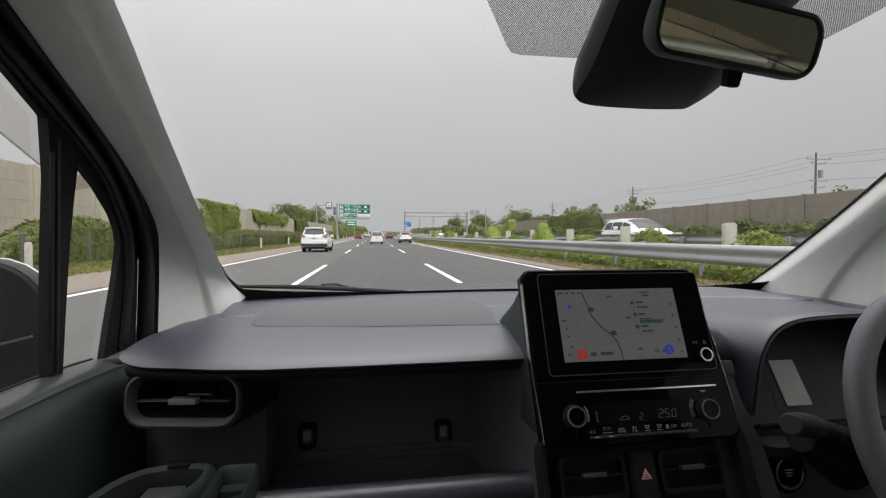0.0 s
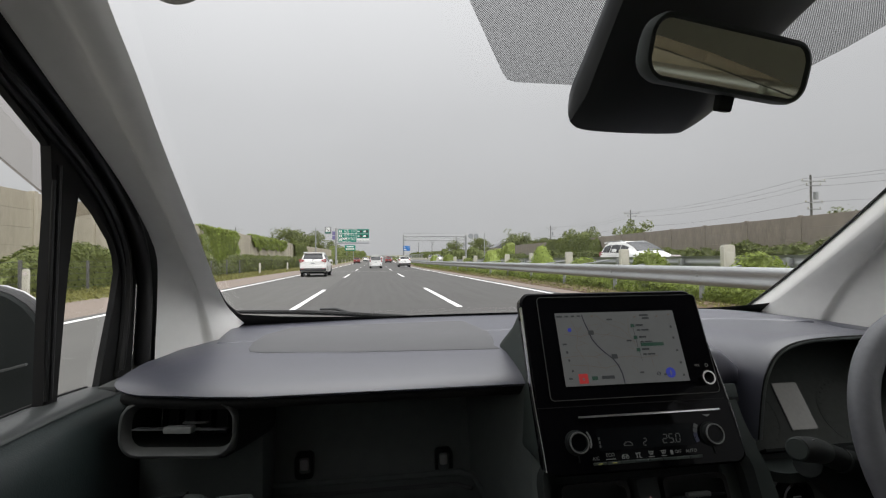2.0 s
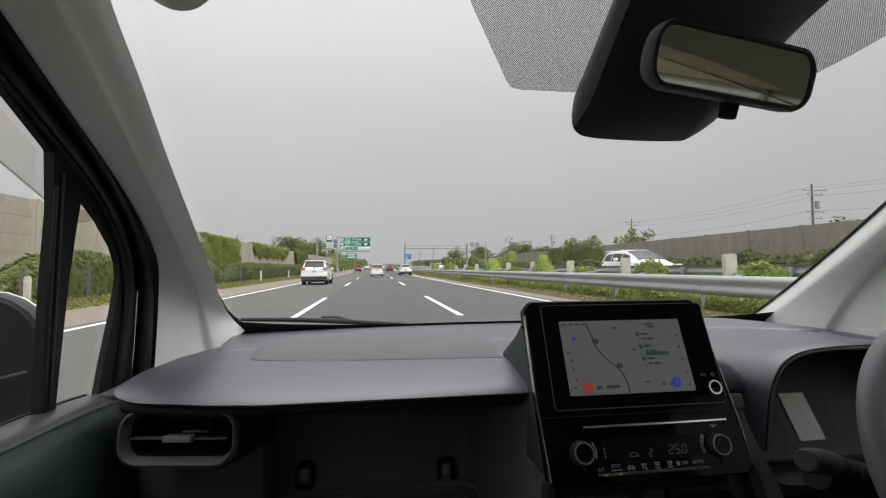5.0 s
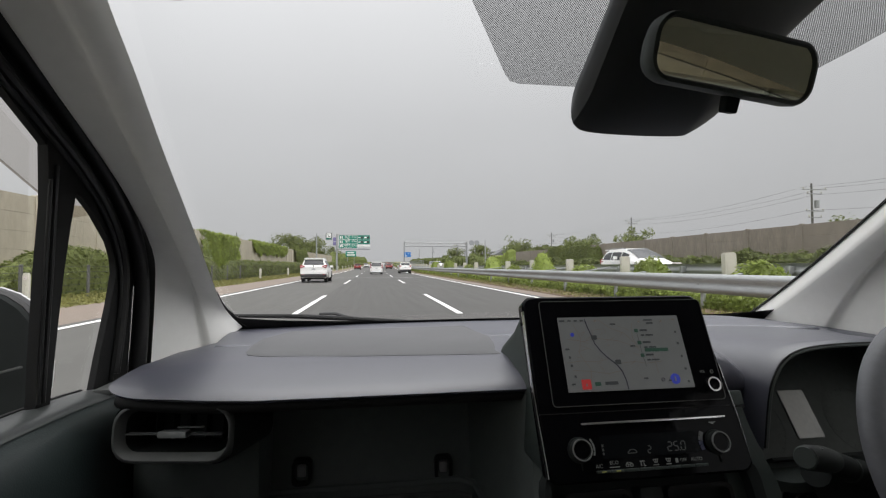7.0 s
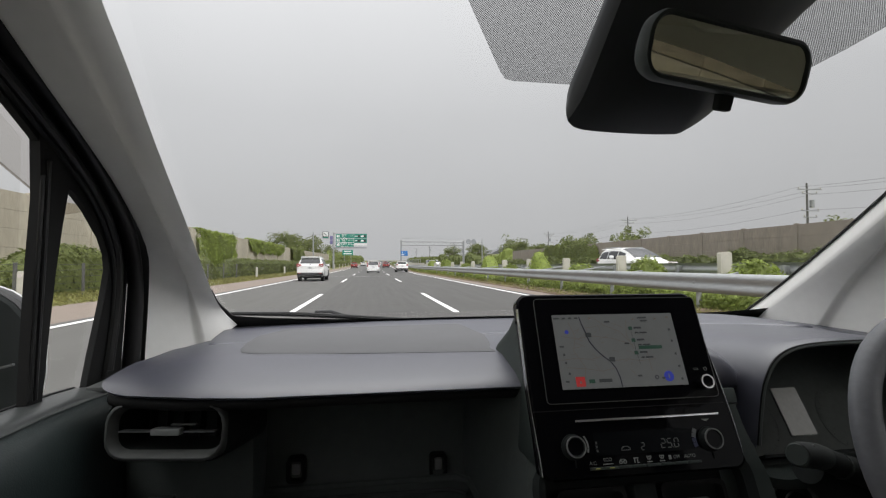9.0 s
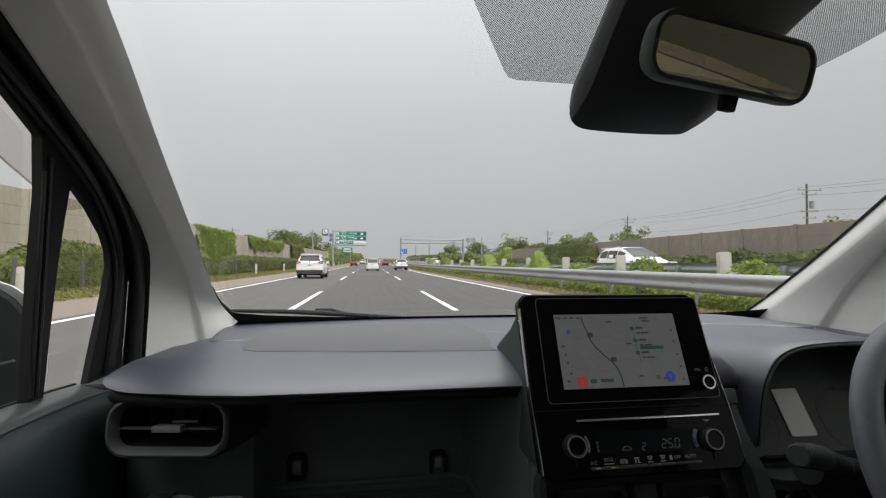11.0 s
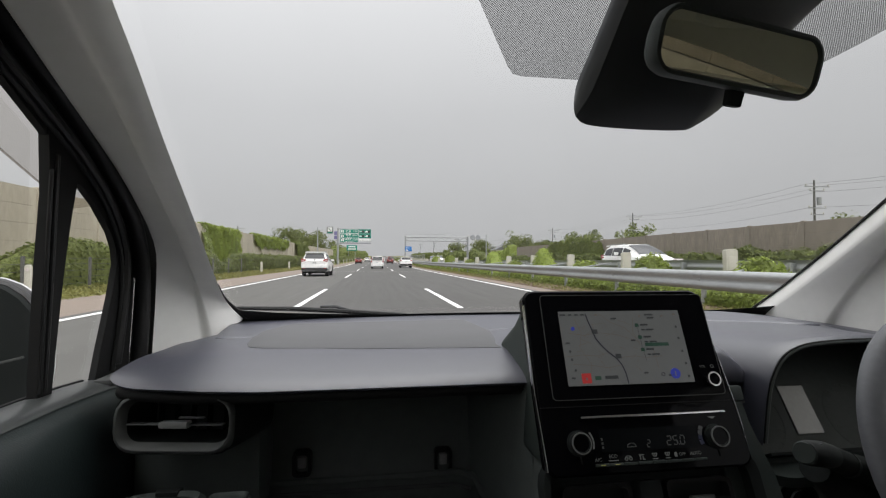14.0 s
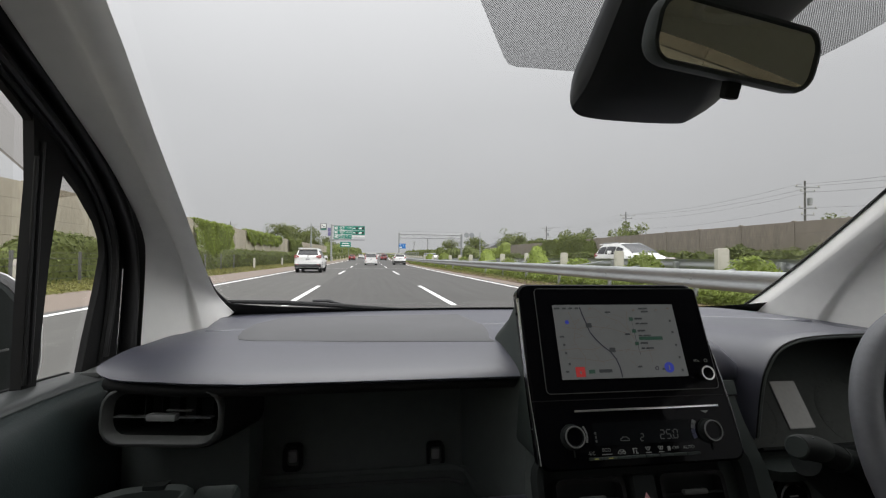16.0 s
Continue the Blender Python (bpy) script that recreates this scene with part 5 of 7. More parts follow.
for y, dz in ((0.86, -0.006), (0.76, -0.004), (0.70, 0.0), (0.62, 0.004), (0.5, 0.006), (0.3, 0.008), (0.0, 0.012), (-0.35, 0.016)):
    zt = 0.940 + dz
    rings.append([(-0.765, y, zt - 0.01), (-0.752, y, zt + 0.002), (-0.735, y, zt + 0.004), (-0.705, y, zt - 0.004), (-0.685, y, zt - 0.022), (-0.672, y, zt - 0.06), (-0.668, y, zt - 0.14), (-0.66, y, zt - 0.24), (-0.668, y, 0.45), (-0.70, y, 0.30)])
part("panel", loft(bmesh.new(), rings, closed=False), M_PANEL, door, "dark grained plastic door panel", angle=60)
# paler strip laid over the panel; its colour paints the sheen along the sill
sill = [[(x, y, 0.9415 + dz + up) for x, up in ((-0.753, 0.002), (-0.748, 0.0046), (-0.735, 0.0056), (-0.718, 0.0022), (-0.706, -0.0012), (-0.704, -0.005))] for y, dz in ((0.75, -0.004), (0.70, 0.0), (0.62, 0.004), (0.5, 0.006), (0.3, 0.008), (0.0, 0.012), (-0.35, 0.016))]
part("sill_top", loft(bmesh.new(), sill, closed=False), M_SILL, door, "paler satin strip for the sheen on the door sill", angle=60)
part("belt_seal", tube(bmesh.new(), [(-0.7515, y, 0.9455 + dz) for y, dz in ((0.75, -0.004), (0.70, 0.0), (0.62, 0.004), (0.5, 0.006), (0.3, 0.008), (0.0, 0.012), (-0.35, 0.016))], 0.0028, 8), M_RUBBER, door)
part("sill_cap", boxed((-0.716, 0.762, 0.941), (0.026, 0.055, 0.010), 0.004), M_VENT, door, "small grey corner cap")
part("speaker_bulge", loft(bmesh.new(), [[(x, 0.46 + r * math.cos(t), 0.70 + r * math.sin(t)) for t in (2 * math.pi * k / 28 for k in range(28))] for x, r in ((-0.668, 0.10), (-0.655, 0.095), (-0.648, 0.08))]), M_DEEP, door)
visor_strip = thing("door_visor", (-0.79, 0.5, 1.2), "smoked translucent rain visor above the door window", "rain visor")
up = [(-0.35, 1.50), (0.40, 1.45), (0.60, 1.36), (0.74, 1.29), (0.86, 1.21)]
dn = [(-0.35, 1.36), (0.45, 1.335), (0.646, 1.262), (0.738, 1.222), (0.80, 1.196)]
part("strip", loft(bmesh.new(), [[(-0.770, y, z) for y, z in up], [(-0.795, (a[0] + b[0]) / 2, (a[1] + b[1]) / 2) for a, b in zip(up, dn)], [(-0.80, y, z) for y, z in dn]], closed=False), M_SMOKE, visor_strip)
part("lip", tube(bmesh.new(), [(-0.80, y, z) for y, z in dn], 0.0014, 6), M_SMOKE, visor_strip)

side_mirror = thing("side_mirror", (-0.93, 0.95, 0.87), "white door mirror with a dark glass outside the window", "door mirror")
mrings = []
for y, w, h, r in ((0.90, 0.245, 0.266, 0.108), (0.905, 0.254, 0.274, 0.110), (0.925, 0.250, 0.270, 0.108), (0.97, 0.19, 0.20, 0.07), (1.0, 0.10, 0.11, 0.04)):
    mrings.append([(-1.032 + x, y + 0.10 * (x + 0.1), 0.952 + z) for x, z in rrect(w, h, r, n=6)])
part("shell", loft(bmesh.new(), mrings), M_CARBLACK, side_mirror, "black plastic shell")
part("painted_cap", loft(bmesh.new(), [[(-1.043 + x, y + 0.10 * (x + 0.1), 0.949 + z) for x, z in rrect(w, h, r, n=6)] for y, w, h, r in ((0.915, 0.257, 0.284, 0.112), (0.945, 0.252, 0.278, 0.11), (1.00, 0.18, 0.20, 0.08), (1.03, 0.10, 0.11, 0.04))]), M_WHITE, side_mirror, "white painted cap")
# matt black face, no mirror: its colour stands in for the reflected car side
part("mirror_face", loft(bmesh.new(), [[(-1.032 + x, y + 0.10 * (x + 0.1), 0.952 + z) for x, z in rrect(w, h, r, n=6)] for y, w, h, r in ((0.899, 0.242, 0.262, 0.106), (0.893, 0.234, 0.254, 0.102))]), M_DEEP, side_mirror, "mirror face coloured like its dark reflection")
part("foot", boxed((-0.86, 0.95, 0.825), (0.18, 0.06, 0.05), 0.012), M_CARBLACK, side_mirror)
part("seam", boxed((-0.985, 0.892, 0.936), (0.13, 0.006, 0.004), 0.001, Matrix.Rotation(radians(-14), 4, "Y")), M_VENT, side_mirror)

# ---------------------------------------------------------------- driver's side, roof and rear of the cabin
ddoor = thing("front_door", (0.74, 0.0, 0.3), "closed driver's door with a light upper frame and clear pane", "car door")
part("panel", loft(bmesh.new(), [[(0.75, y, 0.955), (0.70, y, 0.95), (0.672, y, 0.90), (0.66, y, 0.70), (0.68, y, 0.35)] for y in (0.74, 0.4, 0.0, -0.46)], closed=False), M_DARK, ddoor, angle=60)
part("window_frame", prism(bmesh.new(), [(-0.46, 1.398), (-0.37, 1.385), (-0.15, 1.352), (0.09, 1.305), (0.30, 1.262), (0.50, 1.205), (0.64, 1.13), (0.70, 0.94), (0.95, 0.94), (0.94, 1.16), (0.684, 1.348), (0.40, 1.50), (-0.46, 1.53)], "x", 0.735, 0.765), M_TRIM, ddoor, "light grey upper window frame")
p2 = part("window_pane", prism(bmesh.new(), [(-0.46, 0.93), (0.71, 0.93), (0.66, 1.13), (0.40, 1.25), (-0.46, 1.41)], "x", 0.7665, 0.770), M_GLASS, ddoor, smooth=False)
p2.visible_shadow = False
driver_visor = thing("door_visor", (0.79, 0.1, 1.3), "smoked translucent rain visor above the driver's window", "rain visor")
up = [(-0.46, 1.43), (-0.15, 1.40), (0.09, 1.36), (0.30, 1.31), (0.52, 1.24), (0.68, 1.14)]
dn = [(-0.46, 1.358), (-0.15, 1.314), (0.05, 1.281), (0.30, 1.236), (0.50, 1.17), (0.62, 1.09)]
part("strip", loft(bmesh.new(), [[(0.772, y, z) for y, z in up], [(0.795, (a[0] + b[0]) / 2, (a[1] + b[1]) / 2) for a, b in zip(up, dn)], [(0.80, y, z) for y, z in dn]], closed=False), M_SMOKE, driver_visor)
part("lip", tube(bmesh.new(), [(0.80, y, z) for y, z in dn], 0.002, 6), M_CARBLACK, driver_visor)
for sgn in (-1, 1):
    back = 0.10 if sgn > 0 else 0.0
    bm = prism(bmesh.new(), [(y - back, z) for y, z in ((-0.50, 0.30), (-0.34, 0.30), (-0.33, 0.95), (-0.36, 1.45), (-0.46, 1.45), (-0.47, 0.95))], "x", sgn * 0.69, sgn * 0.75)
    solo("pillar_%d" % (3 if sgn < 0 else 4), bm, M_TRIM, "light grey centre pillar trim", "pillar trim", "structure", angle=30)
    rear_door = thing("rear_door", (sgn * 0.74, -0.95, 0.3), "closed sliding rear door with tinted glass", "car door")
    part("panel", boxed((sgn * 0.73, -0.97, 0.63), (0.06, 0.96, 0.66), 0.02), M_DARK, rear_door)
    rp = part("window_pane", boxed((sgn * 0.755, -0.97, 1.17), (0.004, 0.94, 0.42)), M_SIDETINT, rear_door, smooth=False)
    rp.visible_shadow = False
    solo("pillar_%d" % (5 if sgn < 0 else 6), boxed((sgn * 0.72, -1.52, 0.95), (0.07, 0.16, 1.0), 0.02), M_TRIM, "light grey rear pillar trim", "pillar trim", "structure")
    qp = solo("window_%d" % (2 if sgn < 0 else 3), boxed((sgn * 0.755, -1.95, 1.17), (0.004, 0.72, 0.40)), M_SIDETINT, "lightly tinted rear side pane", "window", "structure", smooth=False)
    qp.visible_shadow = False
    solo("wall_%s" % ("west" if sgn < 0 else "east"), boxed((sgn * 0.735, -1.95, 0.62), (0.06, 0.75, 0.70), 0.02), M_DARK, "dark plastic trim on the cabin's rear side", "trim panel", "structure")
    grip_h = thing("grab_handle", (sgn * 0.62, -0.05, 1.44), "light grey folding grab handle on the roof edge", "grab handle")
    part("bar", tube(bmesh.new(), [(sgn * 0.645, 0.06, 1.452), (sgn * 0.615, 0.045, 1.425), (sgn * 0.605, 0.0, 1.413), (sgn * 0.605, -0.10, 1.413), (sgn * 0.615, -0.145, 1.425), (sgn * 0.645, -0.16, 1.452)], 0.011, 10), M_TRIM, grip_h)
    for yy in (0.06, -0.16):
        part("mount", boxed((sgn * 0.645, yy, 1.452), (0.03, 0.04, 0.022), 0.006), M_TRIM, grip_h)

rings = []
for y, zc in ((0.42, 1.475), (0.30, 1.515), (0.1, 1.545), (-0.3, 1.565), (-1.0, 1.575), (-1.8, 1.56), (-2.35, 1.50)):
    rings.append([(-0.76, y, zc - 0.16), (-0.715, y, zc - 0.125), (-0.66, y, zc - 0.075), (-0.56, y, zc - 0.03), (-0.3, y, zc), (0, y, zc + 0.006), (0.3, y, zc), (0.56, y, zc - 0.03), (0.66, y, zc - 0.075), (0.715, y, zc - 0.125), (0.76, y, zc - 0.16), (0.80, y, zc - 0.16), (0.70, y, zc + 0.03), (0, y, zc + 0.07), (-0.70, y, zc + 0.03), (-0.80, y, zc - 0.16)])
solo("ceiling", loft(bmesh.new(), rings), M_LINER, "light grey woven headliner of the car", "headliner", "structure", angle=70)
solo("floor", boxed((0, -0.6, 0.25), (1.5, 3.7, 0.06), 0.01), M_SEAT, "grey carpeted floor of the car", "car floor", "structure")
solo("wall_north", boxed((0, 1.0, 0.60), (1.45, 0.05, 0.66)), M_DEEP, "black bulkhead under the dashboard", "bulkhead", "structure")
solo("wall_south", boxed((0, -2.38, 0.62), (1.5, 0.06, 0.72), 0.02), M_DARK, "dark plastic tailgate trim", "tailgate", "structure")
rw = solo("window_4", boxed((0, -2.37, 1.20), (1.30, 0.005, 0.44)), M_PRIVACY, "tinted rear window of the car", "window", "structure", smooth=False)
rw.visible_shadow = False


def car_seat(at, label, w=0.50):
    s = thing("car_seat", at, label, "car seat", "seats of the car", local=True)
    part("cushion", boxed((0, 0.05, 0.16), (w, 0.50, 0.16), 0.05, Matrix.Rotation(radians(6), 4, "X"), 3), M_SEAT, s)
    part("backrest", boxed((0, -0.24, 0.50), (w * 0.96, 0.13, 0.62), 0.05, Matrix.Rotation(radians(14), 4, "X"), 3), M_SEAT, s)
    part("headrest", boxed((0, -0.34, 0.90), (0.27, 0.10, 0.17), 0.04, Matrix.Rotation(radians(10), 4, "X"), 3), M_SEAT, s)
    for dx in (-0.06, 0.06):
        part("headrest_post", tube(bmesh.new(), [(dx, -0.32, 0.78), (dx, -0.335, 0.88)], 0.006, 8), M_CHROME, s)
    part("base", boxed((0, 0.02, 0.04), (w * 0.8, 0.42, 0.10), 0.01), M_DEEP, s)
    return s


car_seat((0.37, -0.25, 0.28), "grey fabric driver's seat with a headrest")
car_seat((-0.37, -0.36, 0.28), "grey fabric front passenger seat with a headrest")
for sx in (-0.42, 0.0, 0.42):
    car_seat((sx, -1.15, 0.28), "grey fabric rear seat with a headrest", 0.42)

visor = thing("sun_visor", (-0.50, 0.43, 1.36), "grey-green folded sun visor at the windscreen's upper edge", "sun visor")
vo = [(-0.62, 1.47), (-0.56, 1.395), (-0.535, 1.365), (-0.515, 1.352), (-0.498, 1.351), (-0.483, 1.360), (-0.465, 1.385), (-0.44, 1.43), (-0.15, 1.46), (-0.14, 1.50), (-0.60, 1.50)]
vo = vo[:1] + [tuple(p.xy) for p in flowing([(*q, 0.0) for q in vo[1:8]], 5)] + vo[8:]
bm = prism(bmesh.new(), vo, "y", 0.405, 0.425)
part("pad", bm, M_LINER, visor)

# ================================================================ the road outside
indoors = set(scene.collection.all_objects)


def bend(y):
    """How far the road has swung to the right and climbed at a distance."""
    d = max(0.0, y - 50.0)
    run = d * d / 200 if d < 100 else d - 50
    return Vector((0.022 * run, 0.0, 0.010 * run))


road = thing("road", (0, 0, 0), "worn grey asphalt motorway of three lanes with white markings", "road", kind="structure")


FAR_ROWS = [50 + 5 * k for k in range(31)] + [240, 300, 400, 600, 1000, 1500, 2500]


def strip(x0, x1, y0, y1, z0):
    """A flat band along the road, cut across often enough to follow its far bend."""
    rows = [y0] + [y for y in FAR_ROWS if y0 < y < y1] + [y1]
    return loft(bmesh.new(), [[(x0, y, z0), (x1, y, z0)] for y in rows], closed=False)


bm = bmesh.new()
loft(bm, [[(-2500, y, -0.35), (-60, y, -0.25), (-12.5, y, 0.45), (-10.2, y, 0.10), (-8.8, y, -0.03), (10.3, y, -0.03), (10.5, y, 0.37), (23.7, y, 0.37), (27, y, 0.15), (60, y, -0.3), (2500, y, -0.35)] for y in [-400, 0] + FAR_ROWS + [4000]], closed=False)
solo("ground", bm, M_GROUND, "grassy verge and flat open land", "ground", "structure", angle=80)
part("surface", strip(-2.165, 5.75, -60, 2500, 0.0), M_ROAD, road, "worn grey asphalt", smooth=False)
part("surface", strip(-6.35, -2.165, -60, 2500, 0.0), M_ROADL, road, "paler worn asphalt of the slow lane", smooth=False)
part("shoulder", strip(-8.9, -6.35, -60, 2500, 0.0), M_SHOULDER, road, "dusty brown hard shoulder", smooth=False)
part("shoulder", strip(5.75, 6.5, -60, 2500, 0.0), M_SHOULDER, road, smooth=False)
part("opposite_surface", strip(10.4, 21.8, -60, 2500, 0.40), M_ROAD, road, smooth=False)
part("opposite_shoulder", strip(21.8, 23.6, -60, 2500, 0.40), M_SHOULDER, road, smooth=False)
for x, w in ((-6.0, 0.17), (5.38, 0.17), (10.8, 0.17), (21.5, 0.17)):
    part("edge_line", strip(x - w / 2, x + w / 2, -60, 2500, 0.004 if x < 9 else 0.404), M_LINE, road, "long white edge line", smooth=False)
dash_mesh = None
for lane_x in (-2.165, 1.70, 14.4, 18.0):
    for k in range(-2, 16):
        if dash_mesh is None:
            first = part("lane_dash", strip(-0.075, 0.075, 0, 7.6, 0.004), M_LINE, road, "broken white lane line", smooth=False)
            dash_mesh = first.data
            ob = first
        else:
            ob = new("lane_dash", dash_mesh)
            ob.parent = road
        ob.location = (lane_x, 10.9 + 20 * k, 0 if lane_x < 9 else 0.40)
part("expansion_joint", strip(-6.3, 5.7, 46.0, 46.25, 0.003), mat("pale_joint_strip", (0.24, 0.235, 0.225), 0.9), road, smooth=False)
part("expansion_joint", strip(-6.3, 5.7, 47.2, 47.4, 0.003), bpy.data.materials["pale_joint_strip"], road, smooth=False)
bm = bmesh.new()
loft(bm, [[(6.5, y, 0.0), (6.52, y, 0.05), (7.3, y, 0.10), (8.6, y, 0.18), (9.6, y, 0.24), (10.2, y, 0.40), (10.38, y, 0.44), (10.4, y, 0.40)] for y in [-60, 0] + FAR_ROWS], closed=False)
solo("median", bm, M_SOIL, "planted soil strip between the carriageways", "median", "structure", angle=80)

# ---------------------------------------------------------------- guard rails
BEAM = [(0.00, 0.42), (-0.03, 0.455), (-0.075, 0.485), (-0.088, 0.54), (-0.04, 0.60), (-0.015, 0.645), (-0.04, 0.69), (-0.088, 0.75), (-0.075, 0.805), (-0.03, 0.842), (0.0, 0.865)]


def guard_rail(x, sign, y0, y1, label, lift=0.0):
    g = thing("guard_rail", (x, 10, 0), label, "guard rail", "guard rails of the median")
    ys = list(np.arange(y0, y1, 4.0)) + [y1]
    ring = lambda y, e: [(x + sign * dx, y, z + lift) for dx, z in BEAM] + [(x + sign * (dx + e), y, z + lift) for dx, z in BEAM[::-1]]
    for a, b in zip(ys[::2], ys[2::2]):
        part("beam", loft(bmesh.new(), [ring(a + 0.01, 0.004), ring(b + 0.06, 0.004)]), M_STEEL, g, angle=60)
    for j, y in enumerate(ys[2:22:2]):
        # overlapped ends with bolt heads
        part("splice", loft(bmesh.new(), [[(px - sign * 0.004, py, pz) for px, py, pz in ring(y - 0.16, 0.003)], [(px - sign * 0.004, py, pz) for px, py, pz in ring(y + 0.16, 0.003)]]), M_STEEL, g, angle=60)
        bm = bmesh.new()
        for dy in (-0.11, 0.0, 0.11):
            for dx, z in ((-0.089, 0.530), (-0.089, 0.765)):
                tube(bm, [(x + sign * dx, y + dy, z + lift), (x + sign * (dx - 0.016), y + dy, z + lift)], 0.017, 6)
        part("bolts", bm, M_STEELD, g)
    post = None
    for y in ys[::1][:40]:
        if post is None:
            bm = bmesh.new()
            tube(bm, [(x + sign * 0.10, y, 0), (x + sign * 0.10, y, 0.80 + lift)], 0.06, 12)
            box(bm, (x + sign * 0.03, y, 0.685 + lift), (0.14, 0.09, 0.20), 0.008)
            post = part("post", bm, M_STEEL, g)
            y_first = y
        else:
            ob = new("post", post.data)
            ob.parent = g
            ob.location = (0, y - y_first, 0)


guard_rail(7.25, 1, -30, 330, "galvanised steel beam guard rail on round posts", 0.05)
guard_rail(9.75, -1, -30, 330, "galvanised steel guard rail facing the opposite carriageway", 0.30)
# slanting struts that tie the two rails together
struts = thing("rail_struts", (8.5, 30, 0.8), "pale steel struts laid slantwise between the two guard rails", "rail strut", "guard rails of the median")
strut = None
for k in range(36):
    if strut is None:
        strut = part("strut", boxed((8.5, 2.0, 0.93), (2.5, 0.07, 0.05), 0.008, Matrix.Rotation(radians(28), 4, "Z") @ Matrix.Rotation(radians(-5), 4, "Y")), M_STEELD, struts, smooth=False)
    else:
        ob = new("strut", strut.data)
        ob.parent = struts
        ob.location = (0, 4.0 * k, 0)
post_bm = bmesh.new()
prism(post_bm, rrect(0.34, 1.30, 0.03, 0, 0.65, 3), "y", -0.07, 0.07)
box(post_bm, (0, -0.071, 0.92), (0.25, 0.012, 0.42), 0.003)
box(post_bm, (0, 0, 1.31), (0.28, 0.10, 0.03), 0.008)
first_post = solo("concrete_post", post_bm, M_POSTC, "pale concrete marker post standing in the median", "concrete post", group="posts of the median")
first_post.location = (9.0, 6.0, 0.12)
for k in range(1, 40):
    copy_thing(first_post, pose(9.0 + random.uniform(-0.05, 0.05), 6.0 + 5.15 * k, 0.12 + random.uniform(-0.03, 0.02), random.uniform(-1, 1), random.uniform(-2.5, 2.5), random.uniform(-4, 4)))

marker = thing("marker_post", (-9.5, 14, 0.02), "short white delineator post with a reflector on the verge", "marker post", "posts of the verge", local=True)
part("stake", loft(bmesh.new(), [[(x, y, z) for x, y in rrect(w, w * 0.6, 0.02)] for w, z in ((0.16, -0.1), (0.16, 0.88), (0.12, 0.95))]), M_POSTC, marker)
part("reflector", prism(bmesh.new(), circle(0.05, 0, 0.82, 16), "y", -0.062, -0.045), M_TAILW, marker)
for k in range(1, 14):
    copy_thing(marker, pose(-9.5 + random.uniform(-0.1, 0.1), 14 + 13 * k, 0.02, random.uniform(-2, 2), random.uniform(-3, 3), 0))

# tall wire-mesh fence on the median further on
mesh_fence = thing("mesh_fence", (9.3, 120, 0.2), "tall galvanised wire-mesh fence standing on the median", "fence")
fence_post = None
for k in range(15):
    if fence_post is None:
        fence_post = part("post", tube(bmesh.new(), [(9.3, 92, 0.1), (9.3, 92, 2.25)], 0.045, 8), M_STEEL, mesh_fence)
    else:
        ob = new("post", fence_post.data)
        ob.parent = mesh_fence
        ob.location = (0, 4.0 * k, 0)
for k in range(14):
    part("rail", tube(bmesh.new(), [(9.3, 92 + 4 * k, 2.2), (9.3, 96 + 4 * k, 2.2)], 0.022, 6), M_STEEL, mesh_fence)
    bm = bmesh.new()
    for z in np.arange(0.35, 2.2, 0.15):
        box(bm, (9.3, 94 + 4 * k, z), (0.012, 3.95, 0.022))
    part("wire_panel", bm, M_STEELD, mesh_fence, smooth=False)

# ---------------------------------------------------------------- sound walls
def sound_wall(name, x, y0, y1, h, z0, label, sign, bay=4.0, material=M_CONC):
    wl_ = thing(name, (x, (y0 + y1) / 2, z0), label, "sound wall", kind="structure")
    panel = None
    n = int((y1 - y0) / bay)
    for k in range(n):
        y = y0 + bay * (k + 0.5)
        if panel is None:
            bm = bmesh.new()
            rows = 5
            for r in range(rows):
                box(bm, (x, y, z0 + h * (r + 0.5) / rows), (0.12, bay - 0.16, h / rows - 0.005), 0.008)
            panel = part("panel", bm, material, wl_, "stacked stained concrete boards", smooth=False)
            bm = bmesh.new()
            box(bm, (x, y - bay / 2, z0 + h / 2 + 0.03), (0.22, 0.20, h + 0.06), 0.012)
            post = part("post", bm, material, wl_, smooth=False)
            y_first = y
        else:
            for src in (panel, post):
                ob = new(src.name.split(".")[0], src.data)
                ob.parent = wl_
                ob.location = (0, y - y_first, 0)
    return wl_


sound_wall("wall_east_outer", 24.6, -72, 80, 3.5, -0.02, "brown stained concrete sound wall beyond the far carriageway", -1)
sound_wall("wall_west_outer", -13.2, -16, 140, 3.4, 0.42, "stained concrete sound wall behind the verge, partly overgrown", 1, material=M_CONCL)

# ---------------------------------------------------------------- plants
rng = np.random.default_rng(5)


